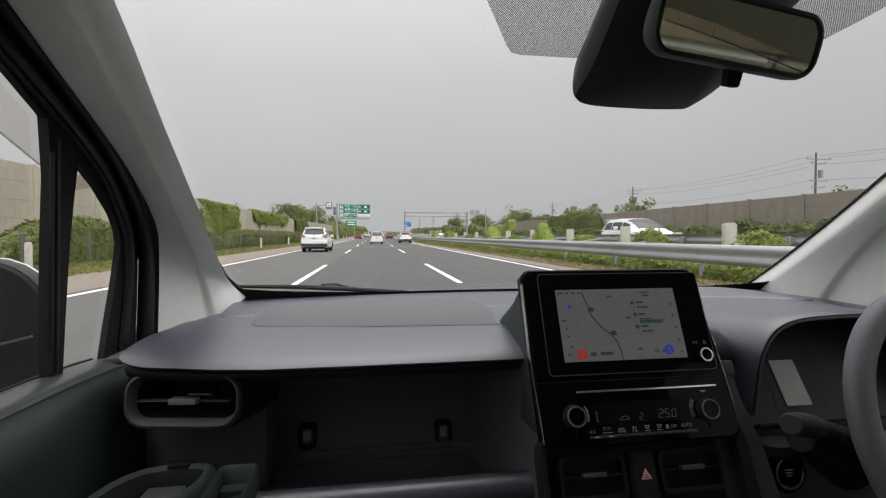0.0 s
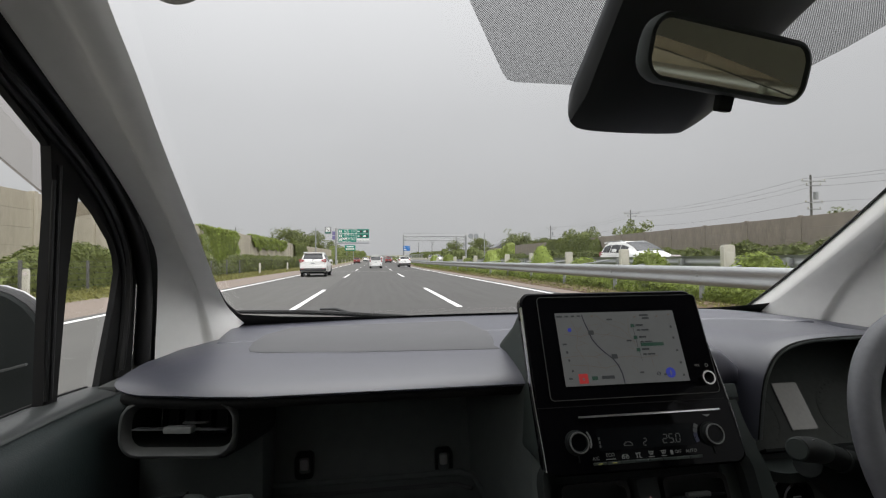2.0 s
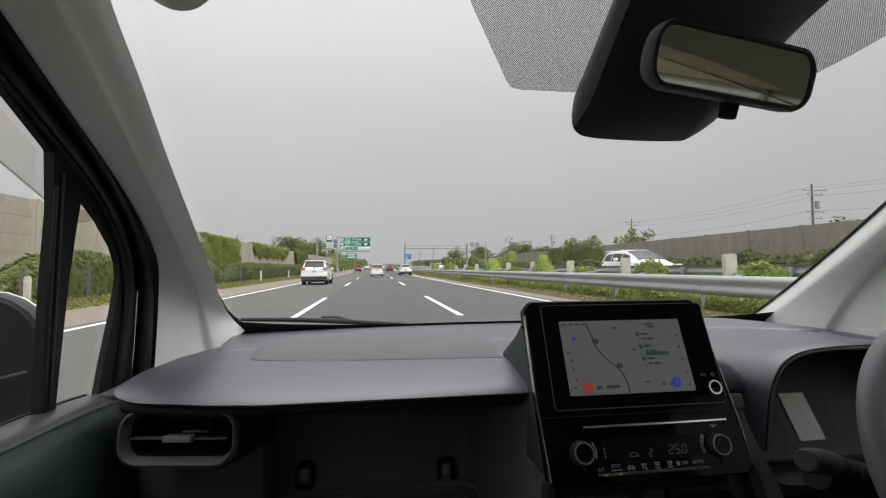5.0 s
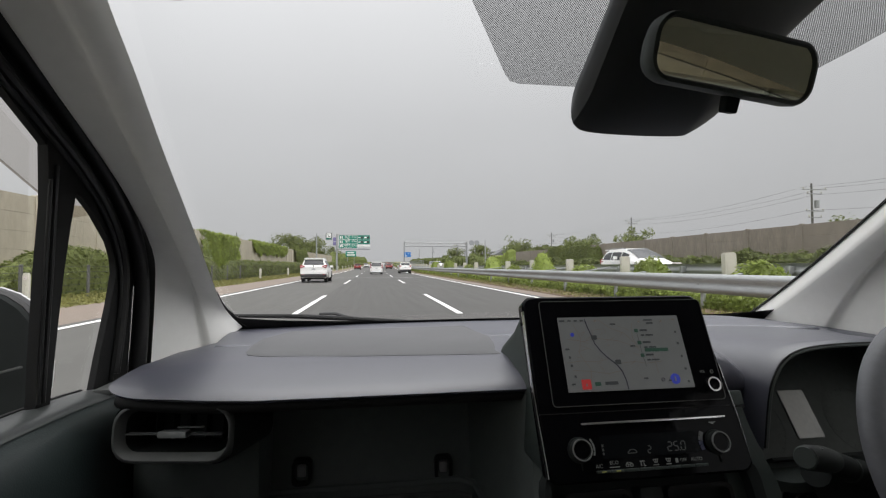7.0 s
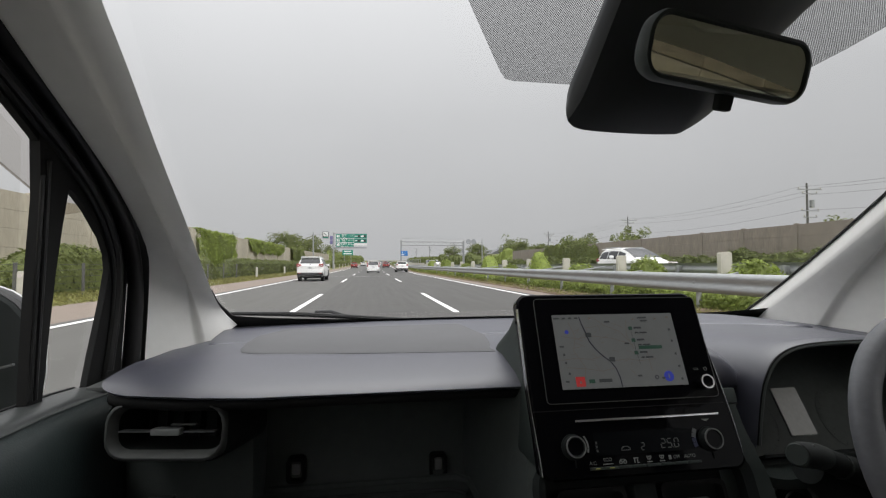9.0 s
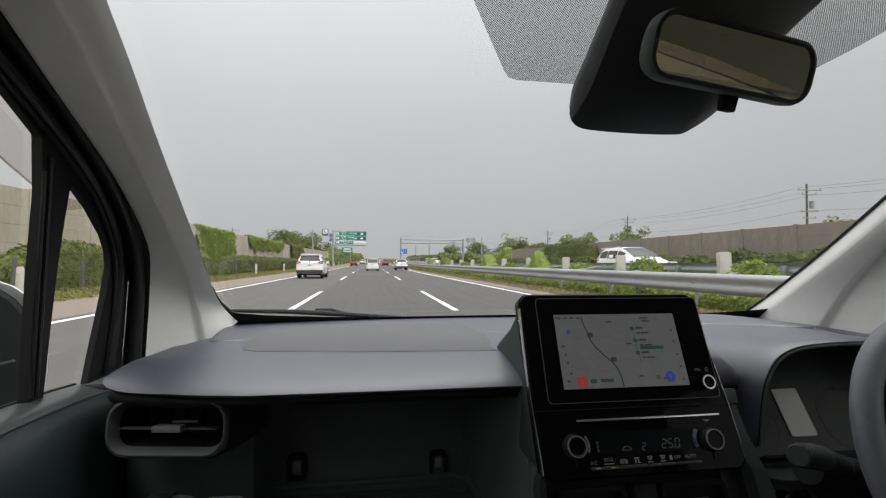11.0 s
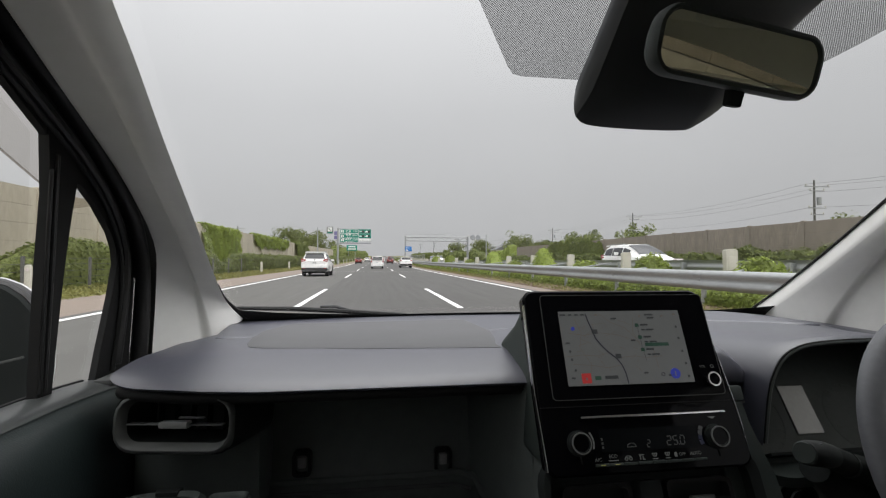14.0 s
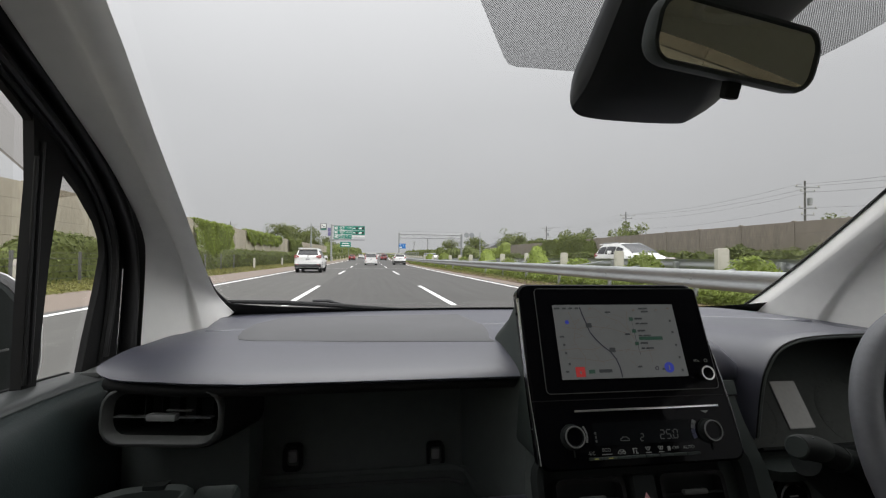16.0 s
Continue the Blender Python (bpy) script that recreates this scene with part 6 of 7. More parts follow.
def lumpy_box(x0, x1, y0, y1, z0, z1, step, rough, seed):
    """A closed hump of foliage: an arched section drawn along y with uneven skin."""
    ny = max(2, int((y1 - y0) / step))
    prof = [(0, 0), (0.0, 0.35), (0.03, 0.7), (0.15, 0.93), (0.4, 1.0), (0.7, 0.97), (0.93, 0.8), (1.0, 0.4), (1.0, 0)]
    vs_, fs = [], []
    for j in range(ny + 1):
        y = y0 + (y1 - y0) * j / ny
        top = 1 + rough * 0.5 * noise.noise((seed, y * 0.35, 0)) + rough * 0.4 * noise.noise((seed + 3, y * 1.1, 0))
        # ragged ends, and a ragged lower edge where it hangs clear of the ground
        end = min(1.0, 0.12 + (max(0.0, min(y - y0, y1 - y)) / (1.6 + 0.05 * (y1 - y0))) ** 0.7)
        top *= end
        droop = rough * (1.1 * noise.noise((seed + 7, y * 0.55, 2)) + 0.5 * noise.noise((seed + 9, y * 1.7, 4))) + (1 - end) * 0.5 * (z1 - z0) if z0 > 0.5 else 0.0
        for u, v in prof:
            d = rough * noise.noise((u * 3 + seed, y * 0.9, v * 3)) * 0.6
            vs_.append((x0 + (x1 - x0) * u + d, y, z0 + droop * (1 - v) + ((z1 - z0) * v if z0 > 0.5 else (z1 - z0) * v * top)))
    m = len(prof)
    for j in range(ny):
        for i in range(m - 1):
            fs.append((j * m + i, j * m + i + 1, (j + 1) * m + i + 1, (j + 1) * m + i))
    return np.array(vs_), fs


def hedge(name, x0, x1, y0, y1, z0, z1, label, material, per_m, size, rough=0.3, seed=1, category="hedge"):
    cv, cf = lumpy_box(x0, x1, y0, y1, z0, z1, 0.5, rough, seed)
    m = 9
    ny = len(cv) // m - 1
    n = int(per_m * (y1 - y0))
    j = rng.integers(0, ny, n)
    i = rng.integers(0, m - 1, n)
    a, b = rng.uniform(0, 1, (n, 1)), rng.uniform(0, 1, (n, 1))
    p = (cv[j * m + i] * (1 - a) + cv[j * m + i + 1] * a) * (1 - b) + (cv[(j + 1) * m + i] * (1 - a) + cv[(j + 1) * m + i + 1] * a) * b
    p = p + rng.normal(0, size * 0.6, (n, 3))
    centre = cv.mean(0)
    out_ = (p - [centre[0], 0, centre[2]]) * [1, 0, 1] / [max(0.2, (x1 - x0) / 2), 1, max(0.2, (z1 - z0) / 2)] + [0, 0, 0.55]
    core = centre + (cv - centre) * [0.93, 1, 1] + [0, 0, -0.05]
    ob = new(name, leaf_cloud(name, p, size, material, rng, core=(core, cf), facing=out_))
    return tagged(ob, label, category, kind="stuff")


hedge("hedge", -11.7, -10.7, -14, 14.6, 0.12, 1.55, "clipped dark green roadside hedge", M_LEAFD, 320, 0.075, 0.35, 1)
hedge("hedge", -11.5, -10.4, 14.2, 34, 0.12, 1.7, "clipped dark green roadside hedge behind the wire fence", M_LEAFD, 600, 0.07, 0.4, 13)
hedge("hedge", -11.6, -10.3, 34, 95, 0.12, 1.6, "dark green roadside hedge running along the verge", M_LEAFD, 170, 0.10, 0.3, 2)
hedge("hedge", -11.8, -10.3, 95, 330, 0.10, 1.8, "distant dark green roadside hedge", M_LEAFD, 40, 0.22, 0.4, 3)
hedge("ivy", -13.3, -12.9, 10, 13.5, 2.9, 4.0, "bright green ivy spilling over the wall's top", M_LEAFY, 200, 0.09, 0.5, 14, "ivy")
hedge("ivy", -13.35, -12.95, 37, 47, 0.6, 3.9, "bright green ivy climbing over the sound wall", M_LEAFY, 560, 0.09, 0.55, 5, "ivy")
hedge("ivy", -13.4, -12.95, 52, 72, 2.6, 3.95, "bright green ivy hanging from the top of the sound wall", M_LEAFY, 330, 0.10, 0.7, 25, "ivy")
hedge("ivy", -13.5, -12.8, 78, 92, 1.3, 3.9, "ivy patch on the sound wall", M_LEAF, 150, 0.13, 0.5, 6, "ivy")
hedge("shrubs", -15.5, -12.6, 138, 420, 0.2, 4.2, "distant row of green shrubs beside the road", M_LEAF, 45, 0.35, 0.9, 7, "shrubs")
hedge("ground_cover", 7.35, 9.6, -6, 30, 0.08, 0.50, "low leafy ground cover growing in the median", M_LEAFY, 900, 0.062, 0.6, 8, "ground cover")
hedge("ground_cover", 7.35, 9.6, 29, 47, 0.08, 0.48, "low leafy ground cover further along the median", M_LEAFY, 450, 0.085, 0.5, 18, "ground cover")
hedge("ground_cover", 7.35, 9.6, 46, 130, 0.08, 0.5, "low green plants along the median", M_LEAFY, 120, 0.12, 0.3, 9, "ground cover")
hedge("ground_cover", 6.9, 9.7, 130, 420, 0.05, 0.7, "distant green strip of the median", M_LEAF, 22, 0.3, 0.4, 10, "ground cover")
hedge("ivy", 24.2, 24.85, 47, 66, 0.2, 3.62, "green ivy covering part of the far sound wall", M_LEAF, 420, 0.11, 0.35, 15, "ivy")
hedge("shrubs", 24.5, 27.5, 80.5, 100, 0.0, 3.0, "uneven green shrubs past the end of the far wall", M_LEAFY, 130, 0.16, 1.1, 16, "shrubs")
hedge("hedge", 22.9, 24.3, 12, 84, 0.3, 1.75, "low rounded green bushes in front of the far sound wall", M_LEAF, 230, 0.10, 0.95, 11)
hedge("shrubs", 24.5, 27.5, 100, 420, 0.0, 3.0, "distant line of green shrubs beyond the far carriageway", M_LEAF, 40, 0.35, 1.1, 12, "shrubs")
for y, h, w in ((9.0, 1.02, 0.9), (13.4, 1.12, 0.9), (18.2, 1.05, 1.0), (23.0, 1.2, 1.1), (28.4, 1.1, 0.9), (34.0, 1.15, 1.2), (43.0, 1.1, 1.0), (55, 1.2, 1.4), (68, 1.1, 1.3)):
    hedge("bush", 8.2, 8.2 + w, y, y + w * 1.9, 0.1, 0.1 + h / 0.56, "small leafy bush growing between the guard rails", M_LEAFY, 620, 0.058, 0.45, y, "bush")

# low wire fence in front of the hedge
fence = thing("wire_fence", (-10.05, 10, 0.1), "low wire fence on weathered posts along the grassy verge", "fence")
fpost = None
for k in range(14):
    y = -4 + 3.1 * k
    if fpost is None:
        fpost = part("post", boxed((-10.05, y, 0.62), (0.075, 0.075, 1.2), 0.01), M_POLE, fence, smooth=False)
    else:
        ob = new("post", fpost.data)
        ob.parent = fence
        ob.location = (random.uniform(-0.03, 0.03), 3.1 * k, random.uniform(-0.04, 0.03))
        ob.rotation_euler = (0, 0, 0)
for z in (0.35, 0.56, 0.77, 0.98, 1.16):
    part("wire", tube(bmesh.new(), [(-9.99, -4 + 1.2 * j, z + (0.0 if j % 2 == 0 else -0.012)) for j in range(35)], 0.006, 5), M_WIRE, fence)

# verge grass: a narrow band of blades
gp = np.stack([rng.uniform(-10.3, -8.75, 16000), rng.uniform(4, 70, 16000), rng.uniform(0.0, 0.16, 16000)], 1)
gp[:, 2] += np.interp(gp[:, 0], [-10.2, -8.8], [0.10, -0.02])
gob = new("grass", leaf_cloud("grass", gp, 0.085, M_GRASS, rng, 0.35))
tagged(gob, "rough yellow-green grass on the verge", "grass", kind="stuff")
gp = np.stack([rng.uniform(6.45, 7.5, 9000), rng.uniform(4, 80, 9000), rng.uniform(0.03, 0.16, 9000)], 1)
gob = new("grass", leaf_cloud("grass", gp, 0.075, M_GRASS, rng, 0.35))
tagged(gob, "tufts of grass along the median's edge", "grass", kind="stuff")


def tree(at, h, spread, seed, label, leaf=M_LEAF, leaves=2600, size=0.16, open_=0.55):
    r = np.random.default_rng(seed)
    t = thing("tree", at, label, "tree", local=True)
    bm = bmesh.new()
    lean = r.normal(0, 0.04, 2)
    top = (lean[0] * h, lean[1] * h, h * 0.8)
    tube(bm, [(0, 0, -0.1), (lean[0] * h * 0.3, lean[1] * h * 0.3, h * 0.3), (lean[0] * h * 0.6, 0, h * 0.58), top], [h * 0.028, h * 0.022, h * 0.014, h * 0.006], 8)
    pts = []
    for k in range(13):
        a = r.uniform(0, 2 * math.pi)
        z0 = h * r.uniform(0.28, 0.72)
        z1 = z0 + h * r.uniform(0.1, 0.28)
        reach = spread * r.uniform(0.45, 1.0) * (1.15 - 0.55 * z0 / h)
        e = Vector((math.cos(a) * reach, math.sin(a) * reach, min(z1, h * 0.97)))
        tube(bm, [(lean[0] * z0, lean[1] * z0, z0), (e.x * 0.5, e.y * 0.5, (z0 + e.z) / 2 + 0.05 * h), e], [h * 0.010, h * 0.006, h * 0.002], 5)
        for c in range(3):
            cc = np.array([e.x, e.y, e.z]) * 1.0 + r.normal(0, spread * 0.22, 3)
            rad = spread * r.uniform(0.22, 0.42)
            q = r.normal(0, 1, (leaves // 42, 3))
            q *= (rad * r.uniform(open_, 1, (len(q), 1))) / np.linalg.norm(q, axis=1)[:, None]
            pts.append(cc + q * [1, 1, 0.75])
    q = r.normal(0, 1, (leaves // 12, 3)) * [spread * 0.3, spread * 0.3, h * 0.08] + [top[0], top[1], h * 0.88]
    pts.append(q)
    part("trunk", bm, M_BARK, t)
    pts = np.concatenate(pts)
    me = leaf_cloud("crown", pts, size, leaf, r, facing=(pts - [0, 0, h * 0.55]) / spread + [0, 0, 0.6])
    ob = new("crown", me)
    ob.parent = t
    return t


for i, (x, y, h, s) in enumerate(((29, 62, 4.6, 2.2), (31, 70, 5.0, 2.4), (30, 82, 4.8, 2.3), (34, 58, 5.2, 2.4), (31, 98, 6.5, 2.6), (34, 112, 7.0, 3.0), (29, 128, 6.0, 2.6), (38, 78, 5.6, 2.4), (33, 150, 7.5, 3.2), (44, 92, 6.0, 2.6), (30, 185, 7, 3.2), (36, 220, 8, 3.6), (46, 30, 5.6, 2.2), (52, 44, 6.2, 2.6))):
    tree((x, y, -0.15), h, s, 20 + i, "leafy green tree beyond the far sound wall", M_LEAF if i % 2 else M_LEAFD, 2200, 0.20)
for i, (x, y, h, s) in enumerate(((-17, 102, 7.0, 3.2), (-19, 112, 8.0, 3.6), (-16.5, 124, 7.0, 3.2), (-20, 150, 8.5, 4), (-18, 190, 8, 4))):
    tree((x, y, 0.1), h, s, 50 + i, "dark green roadside tree behind the sound wall", M_LEAFD, 2200, 0.22)

# ---------------------------------------------------------------- power poles and cables
pole = thing("power_pole", (40, 37.7, -0.2), "grey concrete power pole with steel crossarms", "power pole", "poles of the power line", local=True)
part("mast", tube(bmesh.new(), [(0, 0, 0), (0, 0, 8.9)], [0.13, 0.08], 12), M_POLE, pole)
for z, w in ((8.3, 2.6), (7.9, 1.6), (6.3, 1.9), (5.7, 1.4)):
    part("crossarm", boxed((0.15, -0.14, z), (w, 0.08, 0.09), 0.01), M_STEELD, pole)
    for dx in (-0.45, 0.45):
        part("insulator", tube(bmesh.new(), [(0.15 + dx * w, -0.14, z + 0.04), (0.15 + dx * w, -0.14, z + 0.16), (0.15 + dx * w, -0.14, z + 0.22)], [0.035, 0.06, 0.03], 8), M_POSTC, pole)
part("transformer", tube(bmesh.new(), [(0.42, -0.1, 6.6), (0.42, -0.1, 7.3)], 0.2, 12), M_STEELD, pole)
POLES = [(41.5, -14), (40.5, 10), (40, 37.7), (40, 68.5), (40.5, 104), (41, 140), (41, 180), (42, 230)]
for px_, py_ in POLES:
    if (px_, py_) != (40, 37.7):
        copy_thing(pole, pose(px_, py_, -0.2, 0, 0, random.uniform(-4, 4)))
wires = thing("power_cable", (40, 50, 7), "thin black overhead cables hung between the poles", "power cable")
for dx, z in ((-1.02, 8.3), (1.32, 8.3), (0.15, 7.6), (-0.6, 6.15)):
    pts = []
    for (xa, ya), (xb, yb) in zip(POLES, POLES[1:]):
        for k in range(10):
            t = k / 10
            pts.append((xa + (xb - xa) * t + dx, ya + (yb - ya) * t - 0.14, z - 2.6 * t * (1 - t)))
    part("cable", tube(bmesh.new(), pts, 0.009, 5), M_WIRE, wires)
for x, y, h in ((-26, 60, 7.2), (-27, 96, 8), (-27, 140, 8.5), (-28, 190, 9), (-30, 28, 6.4), (28, 165, 9), (27, 240, 10), (26, 320, 11)):
    copy_thing(pole, Matrix.Translation((x, y, -0.2)) @ Matrix.Diagonal((1, 1, h / 9, 1)))

# ---------------------------------------------------------------- signs
def z_up_text(x, y, z):
    return Matrix.Translation((x, y, z)) @ Matrix.Rotation(radians(90), 4, "X")


SY = 106.0
gs = thing("guide_sign", (-8.75, SY, 0), "green motorway guide sign with white place names on a cantilever post", "road sign", local=True)
part("post", tube(bmesh.new(), [(0, 0.35, 0), (0, 0.35, 8.2)], [0.23, 0.17], 16), M_STEEL, gs, "round grey steel post")
for z in (7.95, 4.85):
    part("arm", boxed((3.6, 0.35, z), (7.4, 0.16, 0.16), 0.02), M_STEELD, gs)
part("catwalk", boxed((3.7, 0.1, 4.72), (7.3, 0.6, 0.06)), M_STEELD, gs)
for k in range(6):
    part("rail_post", boxed((4.4 + 0.55 * k, -0.15, 5.05), (0.04, 0.04, 0.62)), M_STEELD, gs)
part("rail", boxed((5.8, -0.15, 5.36), (2.9, 0.04, 0.04)), M_STEELD, gs)
x0 = 0.55
for k, (jp, en, km) in enumerate((("hanyu_jp", "hanyu", "km3"), ("sano_jp", "sano", "km20"), ("tsuga_jp", "tsuga", "km42"))):
    zc = 7.42 - 0.98 * k
    bd = part("board", boxed((x0 + 1.95, 0.12, zc), (4.0, 0.10, 0.92), 0.02), M_GREEN, gs, "green board with white lettering")
    part("board_edge", hollow(bmesh.new(), rrect(4.0, 0.92, 0.06, x0 + 1.95, zc, 3), rrect(3.94, 0.86, 0.05, x0 + 1.95, zc, 3), "y", 0.06, 0.072), M_SIGNW, bd)
    letter(TEXT[jp], M_SIGNW, bd, z_up_text(x0 + (1.75 if k < 2 else 1.45), 0.060, zc + 0.17))
    letter(TEXT[en], M_SIGNW, bd, z_up_text(x0 + 1.75, 0.060, zc - 0.25))
    letter(TEXT[km], M_SIGNW, bd, z_up_text(x0 + 3.25, 0.060, zc + 0.1))
    for j in range(2):
        part("pictogram", boxed((x0 + 0.28 + 0.36 * j, 0.062, zc), (0.24, 0.012, 0.52), 0.004), M_SIGNW, bd)
for k in range(2):
    zc = 7.42 - 1.02 * k
    bd = part("lamp_board", boxed((x0 + 5.38, 0.12, zc), (2.75, 0.22, 0.95), 0.02), M_GREEN, gs, "green board with vehicle symbols and dark lamp panels")
    for j, (w, h) in enumerate(((0.60, 0.20), (0.64, 0.36))):
        cx = x0 + 4.40 + 1.32 * j
        part("vehicle_symbol", prism(bmesh.new(), [(cx - w / 2, zc - h / 2), (cx + w / 2, zc - h / 2), (cx + w / 2, zc + h / 2 * (0.2 if j == 0 else 1)), (cx + w * 0.22, zc + h / 2), (cx - w * 0.18, zc + h / 2), (cx - w * 0.3, zc + h * 0.1), (cx - w / 2, zc)], "y", -0.01, 0.006), M_SIGNW, bd, smooth=False)
        part("lamp_panel", boxed((cx + 0.58, 0.005, zc), (0.48, 0.03, 0.48)), M_SIGNK, bd)
for k in range(2):
    part("side_plate", boxed((-0.42, 0.30, 7.0 - 0.95 * k), (0.78, 0.05, 0.85), 0.02), M_PURPLE, gs, "small violet plate")
part("lower_plate", boxed((x0 + 5.38, 0.12, 5.52), (2.75, 0.06, 0.55), 0.01), M_SIGNW, gs)

ph = thing("phone_sign", (-10.3, 84, 0.2), "emergency phone sign with white symbol on a grey post", "road sign", local=True)
part("post", tube(bmesh.new(), [(0, 0, 0), (0, 0, 6.7)], [0.12, 0.09], 12), M_STEEL, ph)
part("arm", tube(bmesh.new(), [(0, 0, 6.2), (1.5, 0, 6.2)], 0.045, 8), M_STEEL, ph)
part("case", boxed((2.1, 0, 6.15), (1.15, 0.18, 1.25), 0.03), M_STEELD, ph, "square grey sign case")
part("plate", boxed((2.1, -0.095, 6.25), (0.95, 0.02, 0.95)), M_SIGNK, ph)
part("panel", boxed((2.1, -0.108, 6.28), (0.80, 0.02, 0.78)), M_SIGNW, ph)
part("words", boxed((2.1, -0.108, 5.70), (0.9, 0.02, 0.16)), M_GREEN, ph)
part("receiver", tube(bmesh.new(), [(1.92, -0.125, 6.48), (1.96, -0.125, 6.30), (2.10, -0.125, 6.15), (2.28, -0.125, 6.10)], [0.09, 0.05, 0.05, 0.09], 8), M_SIGNK, ph)
part("phone_box", boxed((0.55, 0.1, 0.75), (0.45, 0.4, 1.2), 0.03), M_POSTC, ph, "pale roadside phone box")

# small sign further on
ns = thing("name_sign", (-10.4, 178, 0.1), "small green sign board with two white lines on steel posts", "road sign", local=True)
for dx in (-1.2, 1.2):
    part("post", tube(bmesh.new(), [(dx, 0.1, -0.2), (dx, 0.1, 5.6)], 0.09, 10), M_STEEL, ns)
part("board", boxed((0, 0, 4.9), (3.9, 0.08, 2.0), 0.03), M_GREEN, ns, "green board")
for dz, w in ((0.42, 2.6), (-0.42, 3.0)):
    part("word_bar", boxed((0, -0.045, 4.9 + dz), (w, 0.02, 0.42), 0.01), M_SIGNW, ns)

ds = thing("disc_sign", (9.0, 42, 0.1), "pair of round sign discs seen from behind on a grey post", "road sign", local=True)
part("post", tube(bmesh.new(), [(2.2, 0, 0), (2.2, 0, 5.2)], 0.07, 10), M_STEEL, ds)
part("arm", tube(bmesh.new(), [(2.2, 0, 4.6), (-0.2, 0, 4.6)], 0.04, 8), M_STEEL, ds)
ds.location = (14.9, 72, 0)
for dx in (0.0, 0.85):
    part("disc", prism(bmesh.new(), circle(0.40, dx, 4.75, 24), "y", -0.03, 0.03), M_STEELD, ds)

# far gantry over the opposite carriageway
gt = thing("sign_gantry", (14.6, 118, 0), "long grey lattice steel gantry over the opposite carriageway", "gantry")
for gx in (6.9, 22.9):
    for dy in (-0.5, 0.5):
        part("column", tube(bmesh.new(), [(gx, 118 + dy, 0), (gx, 118 + dy, 7.1)], 0.17, 10), M_STEEL, gt)
    for k in range(4):
        part("brace", tube(bmesh.new(), [(gx, 117.5, 0.8 + 1.5 * k), (gx, 118.5, 2.3 + 1.5 * k)], 0.05, 6), M_STEEL, gt)
for dy in (-0.5, 0.5):
    for z in (5.9, 6.8):
        part("chord", tube(bmesh.new(), [(6.9, 118 + dy, z), (22.9, 118 + dy, z)], 0.10, 8), M_STEEL, gt)
for k in range(16):
    part("lattice", tube(bmesh.new(), [(6.9 + k, 117.5, 5.9 + 0.9 * (k % 2)), (7.9 + k, 117.5, 6.8 - 0.9 * (k % 2))], 0.05, 6), M_STEEL, gt)
part("hand_rail", tube(bmesh.new(), [(6.9, 118.4, 7.6), (22.9, 118.4, 7.6)], 0.03, 6), M_STEEL, gt)
for k in range(9):
    part("rail_post", tube(bmesh.new(), [(6.9 + 2 * k, 118.4, 6.8), (6.9 + 2 * k, 118.4, 7.6)], 0.025, 6), M_STEEL, gt)
lane_sign = thing("lane_sign", (6.9, 117.3, 3.2), "blue truck lane sign with a white arrow on the gantry column", "road sign", local=True)
part("plate", boxed((0.75, 0, 0.6), (1.7, 0.05, 1.25), 0.03), M_SIGNB, lane_sign)
part("arrow", prism(bmesh.new(), [(0.18, 0.5), (0.28, 0.5), (0.28, 0.9), (0.38, 0.9), (0.23, 1.12), (0.08, 0.9), (0.18, 0.9)], "y", -0.045, -0.03), M_SIGNW, lane_sign, smooth=False)
part("truck_symbol", boxed((0.33, -0.035, 0.25), (0.6, 0.012, 0.24), 0.003), M_SIGNW, lane_sign)
for dx in (0.62, 1.06, 1.5):
    for z in (0.55, 0.8, 1.05):
        part("lane_mark", boxed((dx, -0.035, z), (0.05, 0.012, 0.13)), M_SIGNW, lane_sign)


# ---------------------------------------------------------------- houses far off beyond the walls
def house(at, w, d, h, label):
    hs = thing("house", at, label, "house", local=True)
    part("wall", boxed((0, 0, h / 2), (w, d, h)), M_HOUSE, hs)
    part("roof", prism(bmesh.new(), [(-w * 0.58, h), (w * 0.58, h), (0, h + w * 0.28)], "y", -d * 0.56, d * 0.56), M_ROOFT, hs, smooth=False)
    for k in range(3):
        wn_ = part("window", boxed((-w * 0.3 + w * 0.3 * k, -d / 2 - 0.02, h * 0.68), (w * 0.16, 0.08, h * 0.2)), M_CARGLASS, hs)
        part("sill", boxed((-w * 0.3 + w * 0.3 * k, -d / 2 - 0.06, h * 0.56), (w * 0.2, 0.12, 0.06)), M_SIGNW, wn_)


for x, y, w, d, h in ((58, 240, 9, 8, 5.0), (52, 190, 10, 9, 5.0), (60, 130, 9, 8, 4.5)):
    house((x, y, -0.3), w, d, h, "distant cream house with a grey roof")


# ---------------------------------------------------------------- vehicles
def edge_drop(zm, zt):
    """How far the rounded edge of a roof or bonnet falls."""
    return min(0.13, 0.6 * (zt - zm))


def section(y, zb, zm, zt, wl_, wb, wt):
    k = edge_drop(zm, zt)
    half = [(0, zb), (wl_ * 0.86, zb), (wl_ * 0.985, zb + 0.09), (wl_, zb + 0.5 * (zm - zb)), (wb, zm), ((wb + wt) / 2 + 0.012, (zm + zt - k) / 2), (wt, zt - k), (wt * 0.96, zt - 0.45 * k), (wt * 0.86, zt - 0.12 * k), (wt * 0.5, zt + 0.012), (0, zt + 0.02)]
    return [(x, y, z) for x, z in half] + [(-x, y, z) for x, z in half[-2:0:-1]]


